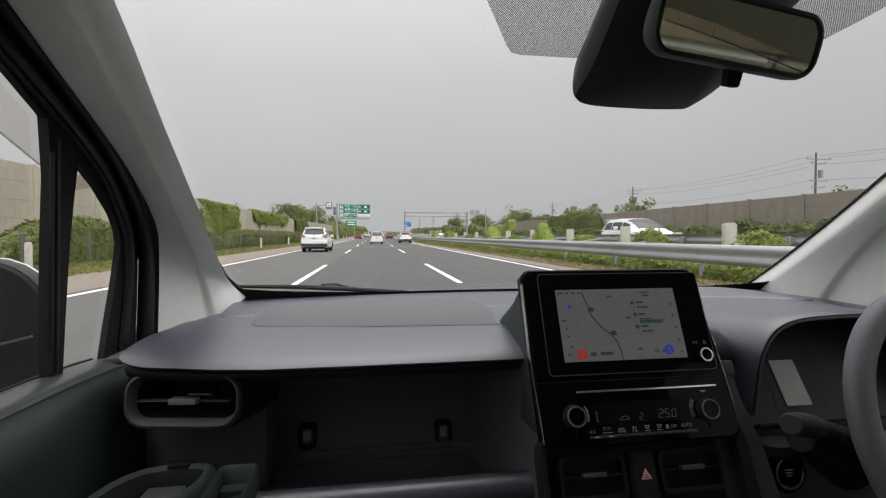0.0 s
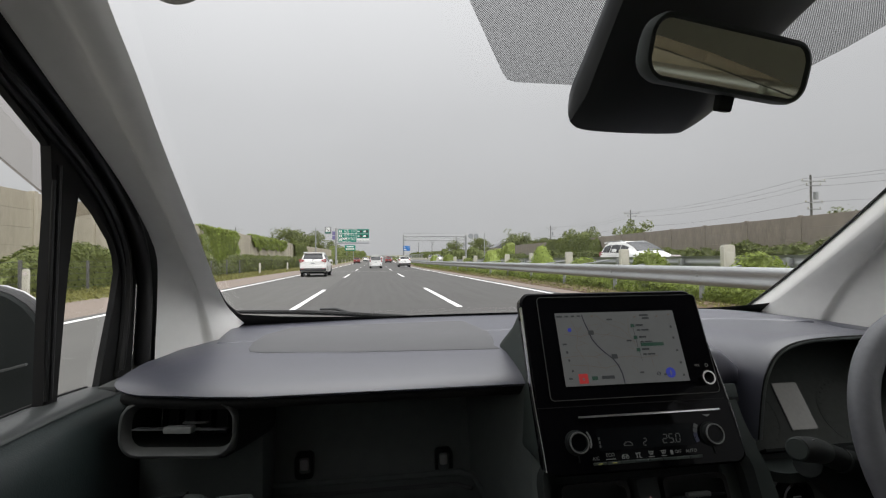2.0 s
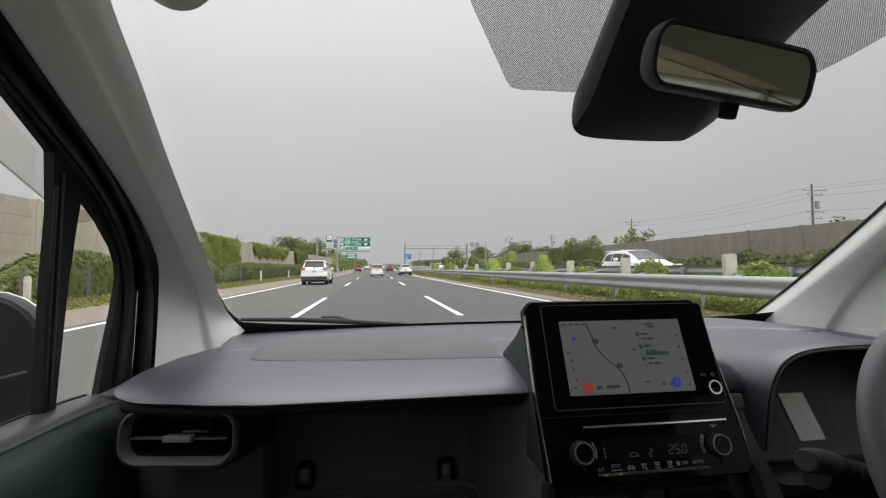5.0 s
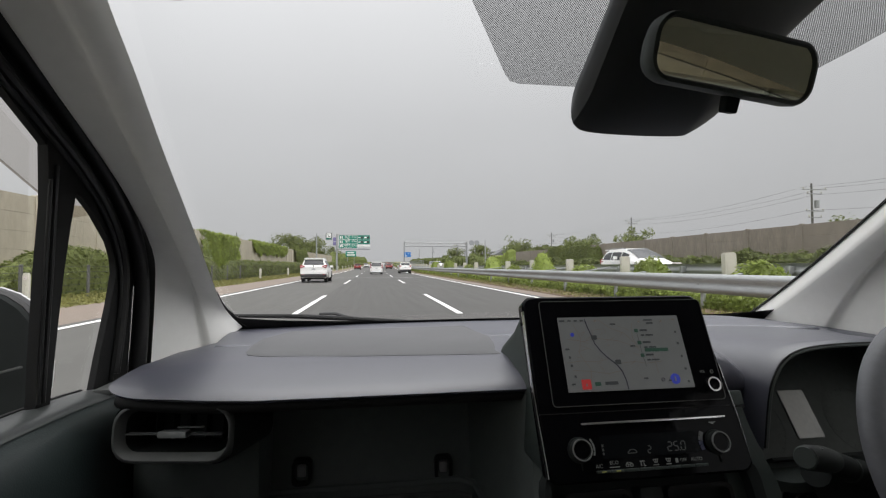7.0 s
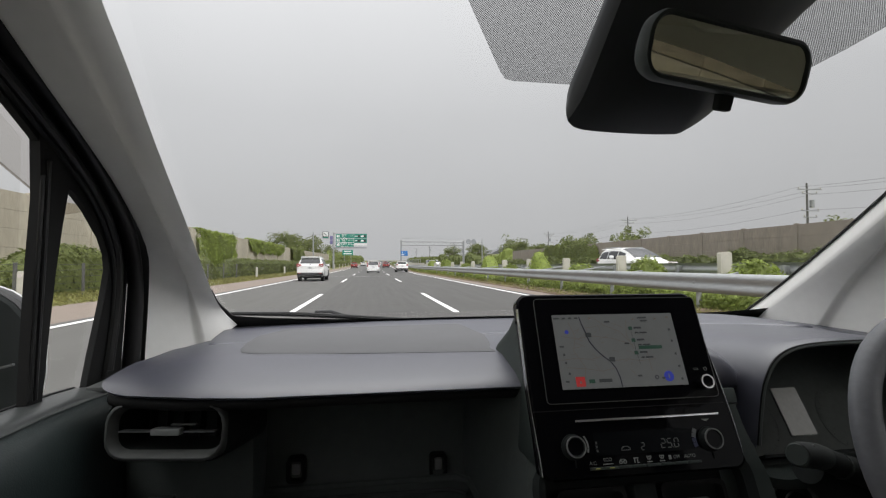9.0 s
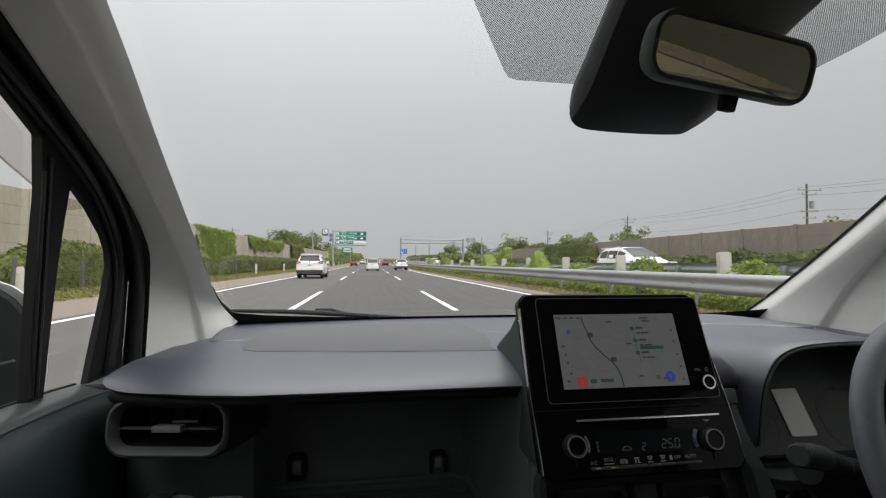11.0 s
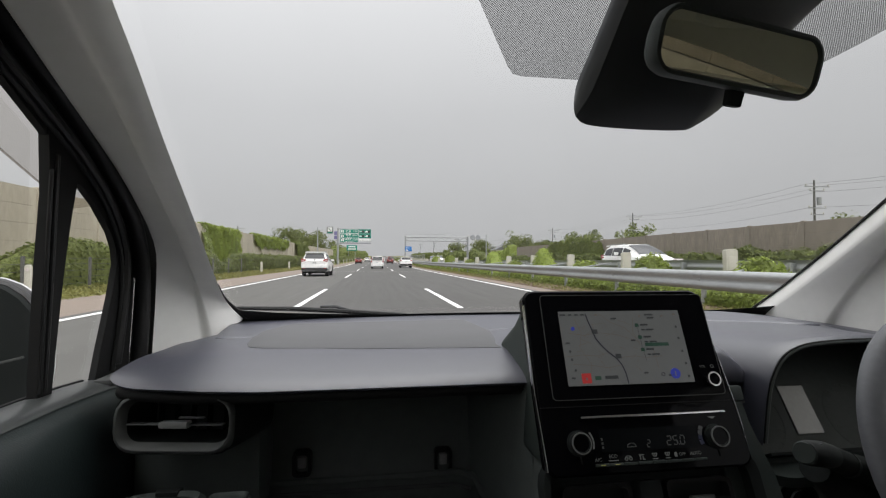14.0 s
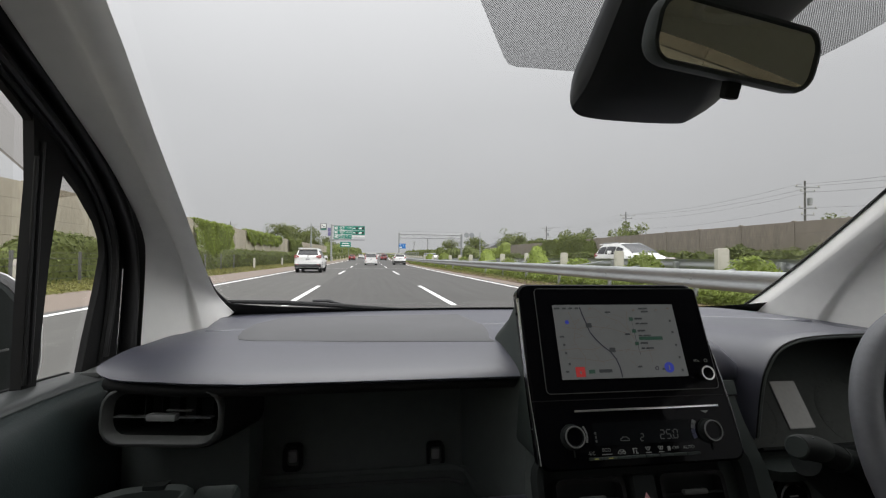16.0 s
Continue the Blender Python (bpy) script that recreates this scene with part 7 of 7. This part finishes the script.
def wheel_part(root, x, y, r, w):
    s = 1 if x > 0 else -1
    tyre = part("wheel", loft(bmesh.new(), [[(x + dx * s, y + rr * math.cos(t), r + rr * math.sin(t)) for t in (2 * math.pi * k / 28 for k in range(28))] for dx, rr in ((-w, r * 0.6), (-w, r * 0.93), (-w * 0.85, r), (-w * 0.15, r), (0, r * 0.93), (0.0, r * 0.66))]), M_TYRE, root, "black tyre on an alloy rim")
    rim = part("rim", loft(bmesh.new(), [[(x + dx * s, y + rr * math.cos(t), r + rr * math.sin(t)) for t in (2 * math.pi * k / 28 for k in range(28))] for dx, rr in ((-0.03, r * 0.67), (0.004, r * 0.66), (0.004, r * 0.58), (-0.05, r * 0.55), (-0.05, 0.02))]), M_DEEP, tyre)
    for k in range(5):
        a = 2 * math.pi * k / 5
        part("spoke", boxed((x - 0.012 * s, y + r * 0.31 * math.cos(a), r + r * 0.31 * math.sin(a)), (0.02, r * 0.60, r * 0.14), 0.004, Matrix.Rotation(a, 4, "X")), M_RIM, tyre)


def vehicle(name, label, at, heading, paint, W, L, H, st, belt, tail, dark_low=True, group="", lamps="side", privacy=False, rear=0.0, rake=0.62):
    """A car with its rear bumper at y = 0 and its nose ahead. st: rows of y, lower edge, belt, top and three half widths."""
    root = thing(name, turn=pose(*at, 0, 0, heading), label=label, category="car", group=group, local=True)
    part("body", loft(bmesh.new(), [section(*s) for s in st]), paint, root, angle=32)
    ys = [s[0] for s in st]
    at_y = lambda y, k: interp(y, ys, [s[k] for s in st])

    def skin(y, v, off):
        zm, zt, wb, wt = at_y(y, 2), at_y(y, 3), at_y(y, 5), at_y(y, 6)
        top = zt - edge_drop(zm, zt)
        z = zm + (top - zm) * v
        x = interp(z, [zm, (zm + top) / 2, top], [wb, (wb + wt) / 2 + 0.012, wt]) + off
        return x, y, z

    yr, yf = tail
    # side windows
    cuts = [(yr + 0.32, yr + 1.02), (yr + 1.08, yr + 1.95), (yr + 2.01, yf + 0.26)]
    for s in (-1, 1):
        for a, b in cuts:
            if b - a < 0.2:
                continue
            rows = []
            for k in range(13):
                y = a + (b - a) * k / 12
                rows.append([(s * skin(y, v, o)[0], y, skin(y, v, o)[2]) for v, o in ((0.06, -0.006), (0.06, 0.010), (0.35, 0.012), (0.65, 0.012), (0.92, 0.010), (0.92, -0.006))])
            part("side_window", loft(bmesh.new(), rows, closed=False), M_CARGLASS, root, smooth=False)
        mx = at_y(yf - 0.55, 5)
        mirror_ = part("door_mirror", boxed((s * (mx + 0.12), yf - 0.62, belt + 0.10), (0.22, 0.10, 0.16), 0.035), paint, root)
        part("mirror_foot", boxed((s * (mx + 0.01), yf - 0.60, belt + 0.06), (0.10, 0.06, 0.05), 0.01), M_CARBLACK, mirror_)
        part("door_handle", boxed((s * (at_y(yr + 1.3, 5) + 0.02), yr + 1.35, belt - 0.10), (0.03, 0.20, 0.035), 0.008), paint, root)
        part("roof_rail", tube(bmesh.new(), [(s * at_y(yr + 0.4, 6) * 0.9, yr + 0.35, at_y(yr + 0.35, 3) - 0.01), (s * at_y(yr + 0.6, 6) * 0.9, yr + 0.55, at_y(yr + 0.6, 3) + 0.035), (s * at_y(yr + 1.8, 6) * 0.9, yr + 1.8, at_y(yr + 1.8, 3) + 0.035), (s * at_y(yr + 2.2, 6) * 0.9, yr + 2.1, at_y(yr + 2.1, 3))], 0.02, 8), M_STEELD, root)
    # rear window on the slope between the belt and the roof
    side_belt = belt
    belt = belt + rear
    za, zb_ = belt + 0.06, H - 0.14
    ya = interp(za, [s[3] for s in st[:6]], ys[:6])
    rows = []
    for k in range(6):
        z = za + (zb_ - za) * k / 5
        y = interp(z, [s[3] for s in st[:6]], ys[:6])
        w = at_y(max(y, 0.02), 6) * (0.90 - 0.04 * k / 5)
        rows.append([(-w, y + 0.05, z), (-w, y - 0.012, z), (-w * 0.5, y - 0.022, z), (0, y - 0.024, z), (w * 0.5, y - 0.022, z), (w, y - 0.012, z), (w, y + 0.05, z)])
    part("rear_window", loft(bmesh.new(), rows, closed=False), M_CARGLASS, root, "dark rear window", angle=60)
    part("rear_wiper", tube(bmesh.new(), [(0.0, rows[0][3][1] - 0.03, za + 0.01), (0.32, rows[0][4][1] - 0.03, za + 0.05)], 0.012, 6), M_RUBBER, root)
    part("spoiler", loft(bmesh.new(), [[(x, y, z) for x, z in rrect(w, 0.06, 0.02, 0, H - 0.045)] for w, y in ((at_y(0.3, 6) * 1.85, rows[-1][3][1] - 0.10), (at_y(0.4, 6) * 1.88, rows[-1][3][1] + 0.05), (at_y(0.6, 6) * 1.8, rows[-1][3][1] + 0.40))]), paint if not privacy else M_CARBLACK, root)
    # lamps, plate, bumper
    wb = st[1][5]
    for s in (-1, 1):
        if lamps == "tall":
            o = [(wb * 0.80, belt - 0.20), (wb * 1.01, belt - 0.22), (wb * 1.0, belt + 0.10), (wb * 0.93, belt + 0.42), (wb * 0.88, belt + 0.42), (wb * 0.86, belt + 0.02)]
        elif lamps == "wing":
            o = [(wb * 0.46, belt - 0.20), (wb * 0.80, belt - 0.16), (wb * 1.01, belt - 0.10), (wb * 1.01, belt + 0.14), (wb * 0.86, belt + 0.10), (wb * 0.78, belt - 0.02), (wb * 0.48, belt - 0.05)]
        else:
            o = [(wb * 0.62, belt - 0.03), (wb * 0.66, belt - 0.075), (wb * 0.86, belt - 0.15), (wb * 0.98, belt - 0.17), (wb * 1.018, belt - 0.10), (wb * 1.012, belt + 0.055), (wb * 0.90, belt + 0.06), (wb * 0.74, belt + 0.015)]
        yb = 0.055
        lamp = part("tail_lamp", prism(bmesh.new(), [(s * x, z) for x, z in o], "y", yb - 0.115, yb + 0.26), M_TAIL, root, "red tail lamp", smooth=False)
        cx, cz = sum(x for x, z in o) / len(o), sum(z for x, z in o) / len(o)
        part("lens_stripe", boxed((s * cx * 1.04, yb - 0.118, cz - 0.02), (wb * 0.17, 0.012, 0.035), 0.003), M_TAILW, lamp)
        part("reflector", boxed((s * wb * 0.80, -0.045, st[1][1] + 0.15), (0.16, 0.03, 0.05), 0.006), M_TAIL, root)
    part("plate", boxed((0, -0.035, belt - 0.22), (0.33, 0.03, 0.165), 0.004), M_SIGNW, root, "white number plate")
    for dz, w in ((0.035, 0.16), (-0.025, 0.24)):
        part("plate_bar", boxed((0, -0.052, belt - 0.22 + dz), (w, 0.006, 0.05 if dz < 0 else 0.025)), M_STEELD, root)
    part("plate_garnish", boxed((0, -0.022, belt - 0.10), (0.62 * W, 0.04, 0.05), 0.01), M_CHROME if lamps == "wing" else paint, root)
    part("badge", prism(bmesh.new(), circle(0.055, 0, belt - 0.02, 20), "y", -0.035, 0.02), M_CHROME, root)
    low = st[1][1]
    part("bumper", loft(bmesh.new(), [[(x, y, low + 0.30 + z) for x, z in rrect(w, 0.24, 0.06)] for w, y in ((W * 0.90, -0.055), (W * 0.96, -0.03), (W * 0.985, 0.10), (W * 0.985, 0.35))]), paint, root, "body-coloured rear bumper")
    part("lower_bumper", loft(bmesh.new(), [[(x, y, low + 0.09 + z) for x, z in rrect(w, 0.22, 0.05)] for w, y in ((W * 0.86, -0.05), (W * 0.95, -0.02), (W * 0.97, 0.12), (W * 0.97, 0.35))]), M_CARBLACK if dark_low else paint, root, "lower bumper")
    part("exhaust", tube(bmesh.new(), [(W * 0.28, -0.04, low + 0.02), (W * 0.28, 0.3, low + 0.02)], 0.035, 10), M_STEELD, root)
    part("underbody", boxed((0, L * 0.5, 0.30), (W * 0.80, L * 0.9, 0.16), 0.03), M_DEEP, root)
    r = 0.345 if H > 1.6 else 0.31
    for s in (-1, 1):
        for wy in (0.82, L - 0.92):
            wheel_part(root, s * (W / 2 - 0.02), wy, r, 0.22)
            part("arch", hollow(bmesh.new(), [(wy + (r + 0.07) * math.cos(t), r + (r + 0.07) * math.sin(t)) for t in np.linspace(-0.2, math.pi + 0.2, 20)] , [(wy + (r + 0.02) * math.cos(t), r + (r + 0.02) * math.sin(t)) for t in np.linspace(-0.2, math.pi + 0.2, 20)], "x", s * (W / 2 - 0.10), s * (W / 2 + 0.006)), M_CARBLACK if dark_low else paint, root)
    # nose: windscreen, headlamps, grille
    belt = side_belt
    y1, y2 = yf - 0.12, yf + rake
    rows = []
    for y in sorted([y1, y2] + [q for q in ys if y1 < q < y2]):
        w, z, k = at_y(y, 6), at_y(y, 3) + 0.012, edge_drop(at_y(y, 2), at_y(y, 3))
        rows.append([(x * w, y, z + dz) for x, dz in ((-0.95, -0.40 * k), (-0.86, -0.12 * k), (-0.5, 0.012), (0, 0.02), (0.5, 0.012), (0.86, -0.12 * k), (0.95, -0.40 * k))])
    part("windscreen", loft(bmesh.new(), rows, closed=False), M_CARGLASS, root, angle=60)
    for s in (-1, 1):
        part("headlamp", boxed((s * W * 0.37, L - 0.10, belt - 0.22), (0.40, 0.26, 0.15), 0.04, Matrix.Rotation(radians(-16 * s), 4, "Z")), M_TAILW, root, "clear headlamp")
    part("grille", boxed((0, L - 0.03, belt - 0.30), (W * 0.5, 0.08, 0.14), 0.02), M_CARBLACK, root)
    part("intake", boxed((0, L - 0.04, low + 0.14), (W * 0.6, 0.08, 0.12), 0.02), M_CARBLACK, root)
    return root


def suv_rows(W, L, H, low=0.40):
    h = W / 2
    return [(-0.04, low + 0.18, 0.95, 1.02, h * 0.86, h * 0.88, h * 0.80), (0.03, low + 0.02, 1.0, 1.08, h * 0.95, h * 0.965, h * 0.86), (0.10, low, 1.02, 1.14, h * 0.985, h * 0.985, h * 0.86), (0.34, low - 0.1, 1.04, H - 0.10, h, h * 0.985, h * 0.76), (0.62, low - 0.14, 1.04, H - 0.02, h, h * 0.985, h * 0.735), (1.4, low - 0.16, 1.02, H, h, h * 0.98, h * 0.735), (2.3, low - 0.16, 1.00, H - 0.01, h, h * 0.98, h * 0.725), (2.75, low - 0.16, 0.99, H - 0.10, h, h * 0.98, h * 0.715), (3.45, low - 0.14, 0.98, 1.12, h, h * 0.97, h * 0.86), (3.7, low - 0.12, 0.95, 1.06, h * 0.99, h * 0.96, h * 0.84), (4.3, low - 0.08, 0.86, 0.97, h * 0.95, h * 0.92, h * 0.78), (L - 0.08, low - 0.02, 0.75, 0.86, h * 0.85, h * 0.84, h * 0.7), (L, low + 0.08, 0.65, 0.74, h * 0.72, h * 0.7, h * 0.6)]


def van_rows(W, L, H, low=0.34):
    h = W / 2
    return [(-0.04, low + 0.18, 1.05, 1.16, h * 0.88, h * 0.90, h * 0.84), (0.03, low + 0.02, 1.08, 1.26, h * 0.96, h * 0.97, h * 0.90), (0.08, low, 1.08, 1.36, h * 0.985, h * 0.985, h * 0.90), (0.20, low - 0.1, 1.08, H - 0.16, h, h * 0.985, h * 0.86), (0.42, low - 0.12, 1.06, H - 0.03, h, h * 0.985, h * 0.84), (1.4, low - 0.14, 1.04, H, h, h * 0.98, h * 0.83), (2.6, low - 0.14, 1.02, H - 0.01, h, h * 0.98, h * 0.82), (3.05, low - 0.14, 1.0, H - 0.12, h, h * 0.98, h * 0.80), (L - 0.95, low - 0.12, 0.99, 1.12, h, h * 0.97, h * 0.88), (L - 0.55, low - 0.08, 0.90, 1.00, h * 0.97, h * 0.94, h * 0.82), (L - 0.1, low - 0.02, 0.78, 0.88, h * 0.88, h * 0.86, h * 0.74), (L, low + 0.08, 0.66, 0.74, h * 0.74, h * 0.72, h * 0.6)]


def mono_rows(W, L, H, low=0.32):
    h = W / 2
    return [(-0.04, low + 0.18, 0.98, 1.08, h * 0.88, h * 0.90, h * 0.84), (0.03, low + 0.02, 1.0, 1.14, h * 0.96, h * 0.97, h * 0.88), (0.10, low, 1.0, 1.22, h * 0.985, h * 0.985, h * 0.87), (0.30, low - 0.1, 1.0, H - 0.12, h, h * 0.985, h * 0.82), (0.62, low - 0.12, 0.99, H - 0.02, h, h * 0.985, h * 0.79), (1.4, low - 0.14, 0.97, H, h, h * 0.98, h * 0.78), (2.1, low - 0.14, 0.95, H - 0.03, h, h * 0.98, h * 0.77), (2.5, low - 0.14, 0.93, H - 0.13, h, h * 0.98, h * 0.76), (3.0, low - 0.14, 0.91, 1.24, h, h * 0.975, h * 0.80), (3.4, low - 0.12, 0.89, 1.02, h, h * 0.965, h * 0.84), (3.75, low - 0.1, 0.84, 0.93, h * 0.98, h * 0.94, h * 0.80), (L - 0.15, low - 0.02, 0.74, 0.80, h * 0.88, h * 0.86, h * 0.74), (L, low + 0.06, 0.60, 0.66, h * 0.72, h * 0.70, h * 0.6)]


vehicle("suv", "white estate suv with dark rear glass driving ahead on the road", (-4.42, 33.2, 0), 0, M_WHITE, 1.82, 4.64, 1.72, suv_rows(1.82, 4.64, 1.72), 1.02, (0.10, 2.75), True, "cars on the road", rear=0.15)
vehicle("minivan", "small white minivan with tall red tail lamps on the road", (0.05, 64, 0), 0, M_WHITE, 1.70, 4.25, 1.69, van_rows(1.70, 4.25, 1.69), 1.06, (0.0, 3.0), False, "cars on the road", "tall")
vehicle("suv", "white suv with a dark rear window in the outer lane", (4.35, 70, 0), 0, M_WHITE, 1.84, 4.64, 1.68, suv_rows(1.84, 4.64, 1.68), 1.02, (0.10, 2.75), True, "cars on the road", rear=0.13)
vehicle("hatchback", "distant red hatchback on the road", (-5.0, 122, 0), 0, M_RED, 1.68, 4.0, 1.52, suv_rows(1.68, 4.64, 1.52, 0.34), 0.98, (0.10, 2.75), True, "cars on the road")
vehicle("hatchback", "distant red hatchback on the road", (3.2, 128, 0), 0, M_RED, 1.68, 4.0, 1.52, suv_rows(1.68, 4.64, 1.52, 0.34), 0.98, (0.10, 2.75), True, "cars on the road")
vehicle("hatchback", "white compact car with a long sloping windscreen on the opposite carriageway", (12.5, 23.4, 0.40), 180, M_WHITE, 1.72, 4.3, 1.56, mono_rows(1.72, 4.3, 1.56), 0.99, (0.0, 2.35), False, "cars on the road", rake=1.0)
vehicle("suv", "distant dark suv on the road", (0.4, 190, 0), 0, M_BLACKCAR, 1.8, 4.64, 1.7, suv_rows(1.8, 4.64, 1.7), 1.02, (0.10, 2.75), True, "cars on the road")
vehicle("minivan", "large charcoal minivan with winged red tail lamps and chrome bar", (4.3, -16, 0), 0, M_BLACKCAR, 1.85, 4.94, 1.93, van_rows(1.85, 4.94, 1.93), 1.10, (0.0, 3.2), False, "cars on the road", "wing", True)
for i, (x, y, paint, kind, hd) in enumerate(((-4.3, 165, M_WHITE, 0, 0), (0.6, 150, M_WHITE, 1, 0), (4.4, 175, M_STEELD, 0, 0), (-4.2, 235, M_BLACKCAR, 1, 0), (1.2, 245, M_WHITE, 0, 0), (4.6, 270, M_RED, 0, 0), (12.4, 96, M_WHITE, 0, 180), (16.2, 140, M_STEELD, 1, 180), (12.4, 190, M_BLACKCAR, 0, 180))):
    rows_ = van_rows(1.72, 4.4, 1.75) if kind else suv_rows(1.76, 4.64, 1.58, 0.34)
    vehicle("minivan" if kind else "hatchback", "distant car far along the motorway", (x, y, 0 if x < 9 else 0.40), hd, paint, 1.74, 4.5, 1.75 if kind else 1.58, rows_, 1.02, (0.0 if kind else 0.1, 3.0 if kind else 2.75), not kind, "cars on the road", "tall" if kind else "side")


# ---------------------------------------------------------------- the far road climbs a little and swings to the right
bpy.context.view_layer.update()
bent = set()
for top in [o for o in scene.collection.all_objects if o not in indoors and o.parent is None and o.type in {"EMPTY", "MESH"}]:
    family = [top] + list(top.children_recursive)
    spans = {o: [(o.matrix_world @ Vector(c)).y for c in o.bound_box] for o in family if o.type == "MESH"}
    first_y, last_y = min(min(s) for s in spans.values()), max(max(s) for s in spans.values())
    if last_y - first_y < 25:
        top.matrix_basis = Matrix.Translation(bend((first_y + last_y) / 2)) @ top.matrix_basis
        continue
    for o, s in spans.items():
        if max(s) - min(s) < 9 and o is not top:
            o.location += bend((max(s) + min(s)) / 2)
        elif o.data.name not in bent:
            bent.add(o.data.name)
            for v in o.data.vertices:
                v.co += bend((o.matrix_world @ v.co).y)

# ---------------------------------------------------------------- outer skin and wheels of the camera's own car
own = thing("bodywork", (0, 0, 0), "white outer panels and wheels of the minivan carrying the cabin", "bodywork", local=True)
arc = lambda c: [(c - 0.36 * math.cos(t), 0.30 + 0.36 * math.sin(t)) for t in np.linspace(0, math.pi, 15)]
skin_line = [(-2.42, 0.30)] + arc(-1.50) + arc(1.40) + [(1.88, 0.34), (1.90, 0.58), (1.76, 0.76), (1.25, 0.89), (0.70, 0.90), (-2.42, 0.90)]
for s in (-1, 1):
    part("side_panel", prism(bmesh.new(), skin_line, "x", s * 0.785, s * 0.80), M_WHITE, own, "white side panel", smooth=False)
    for wy in (-1.50, 1.40):
        wheel_part(own, s * 0.79, wy, 0.31, 0.20)
part("front_bumper", boxed((0, 1.88, 0.42), (1.54, 0.12, 0.34), 0.04), M_WHITE, own)
part("rear_bumper", boxed((0, -2.45, 0.44), (1.56, 0.12, 0.34), 0.04), M_WHITE, own)
part("tail_panel", boxed((0, -2.43, 0.80), (1.54, 0.04, 0.40), 0.015), M_WHITE, own)
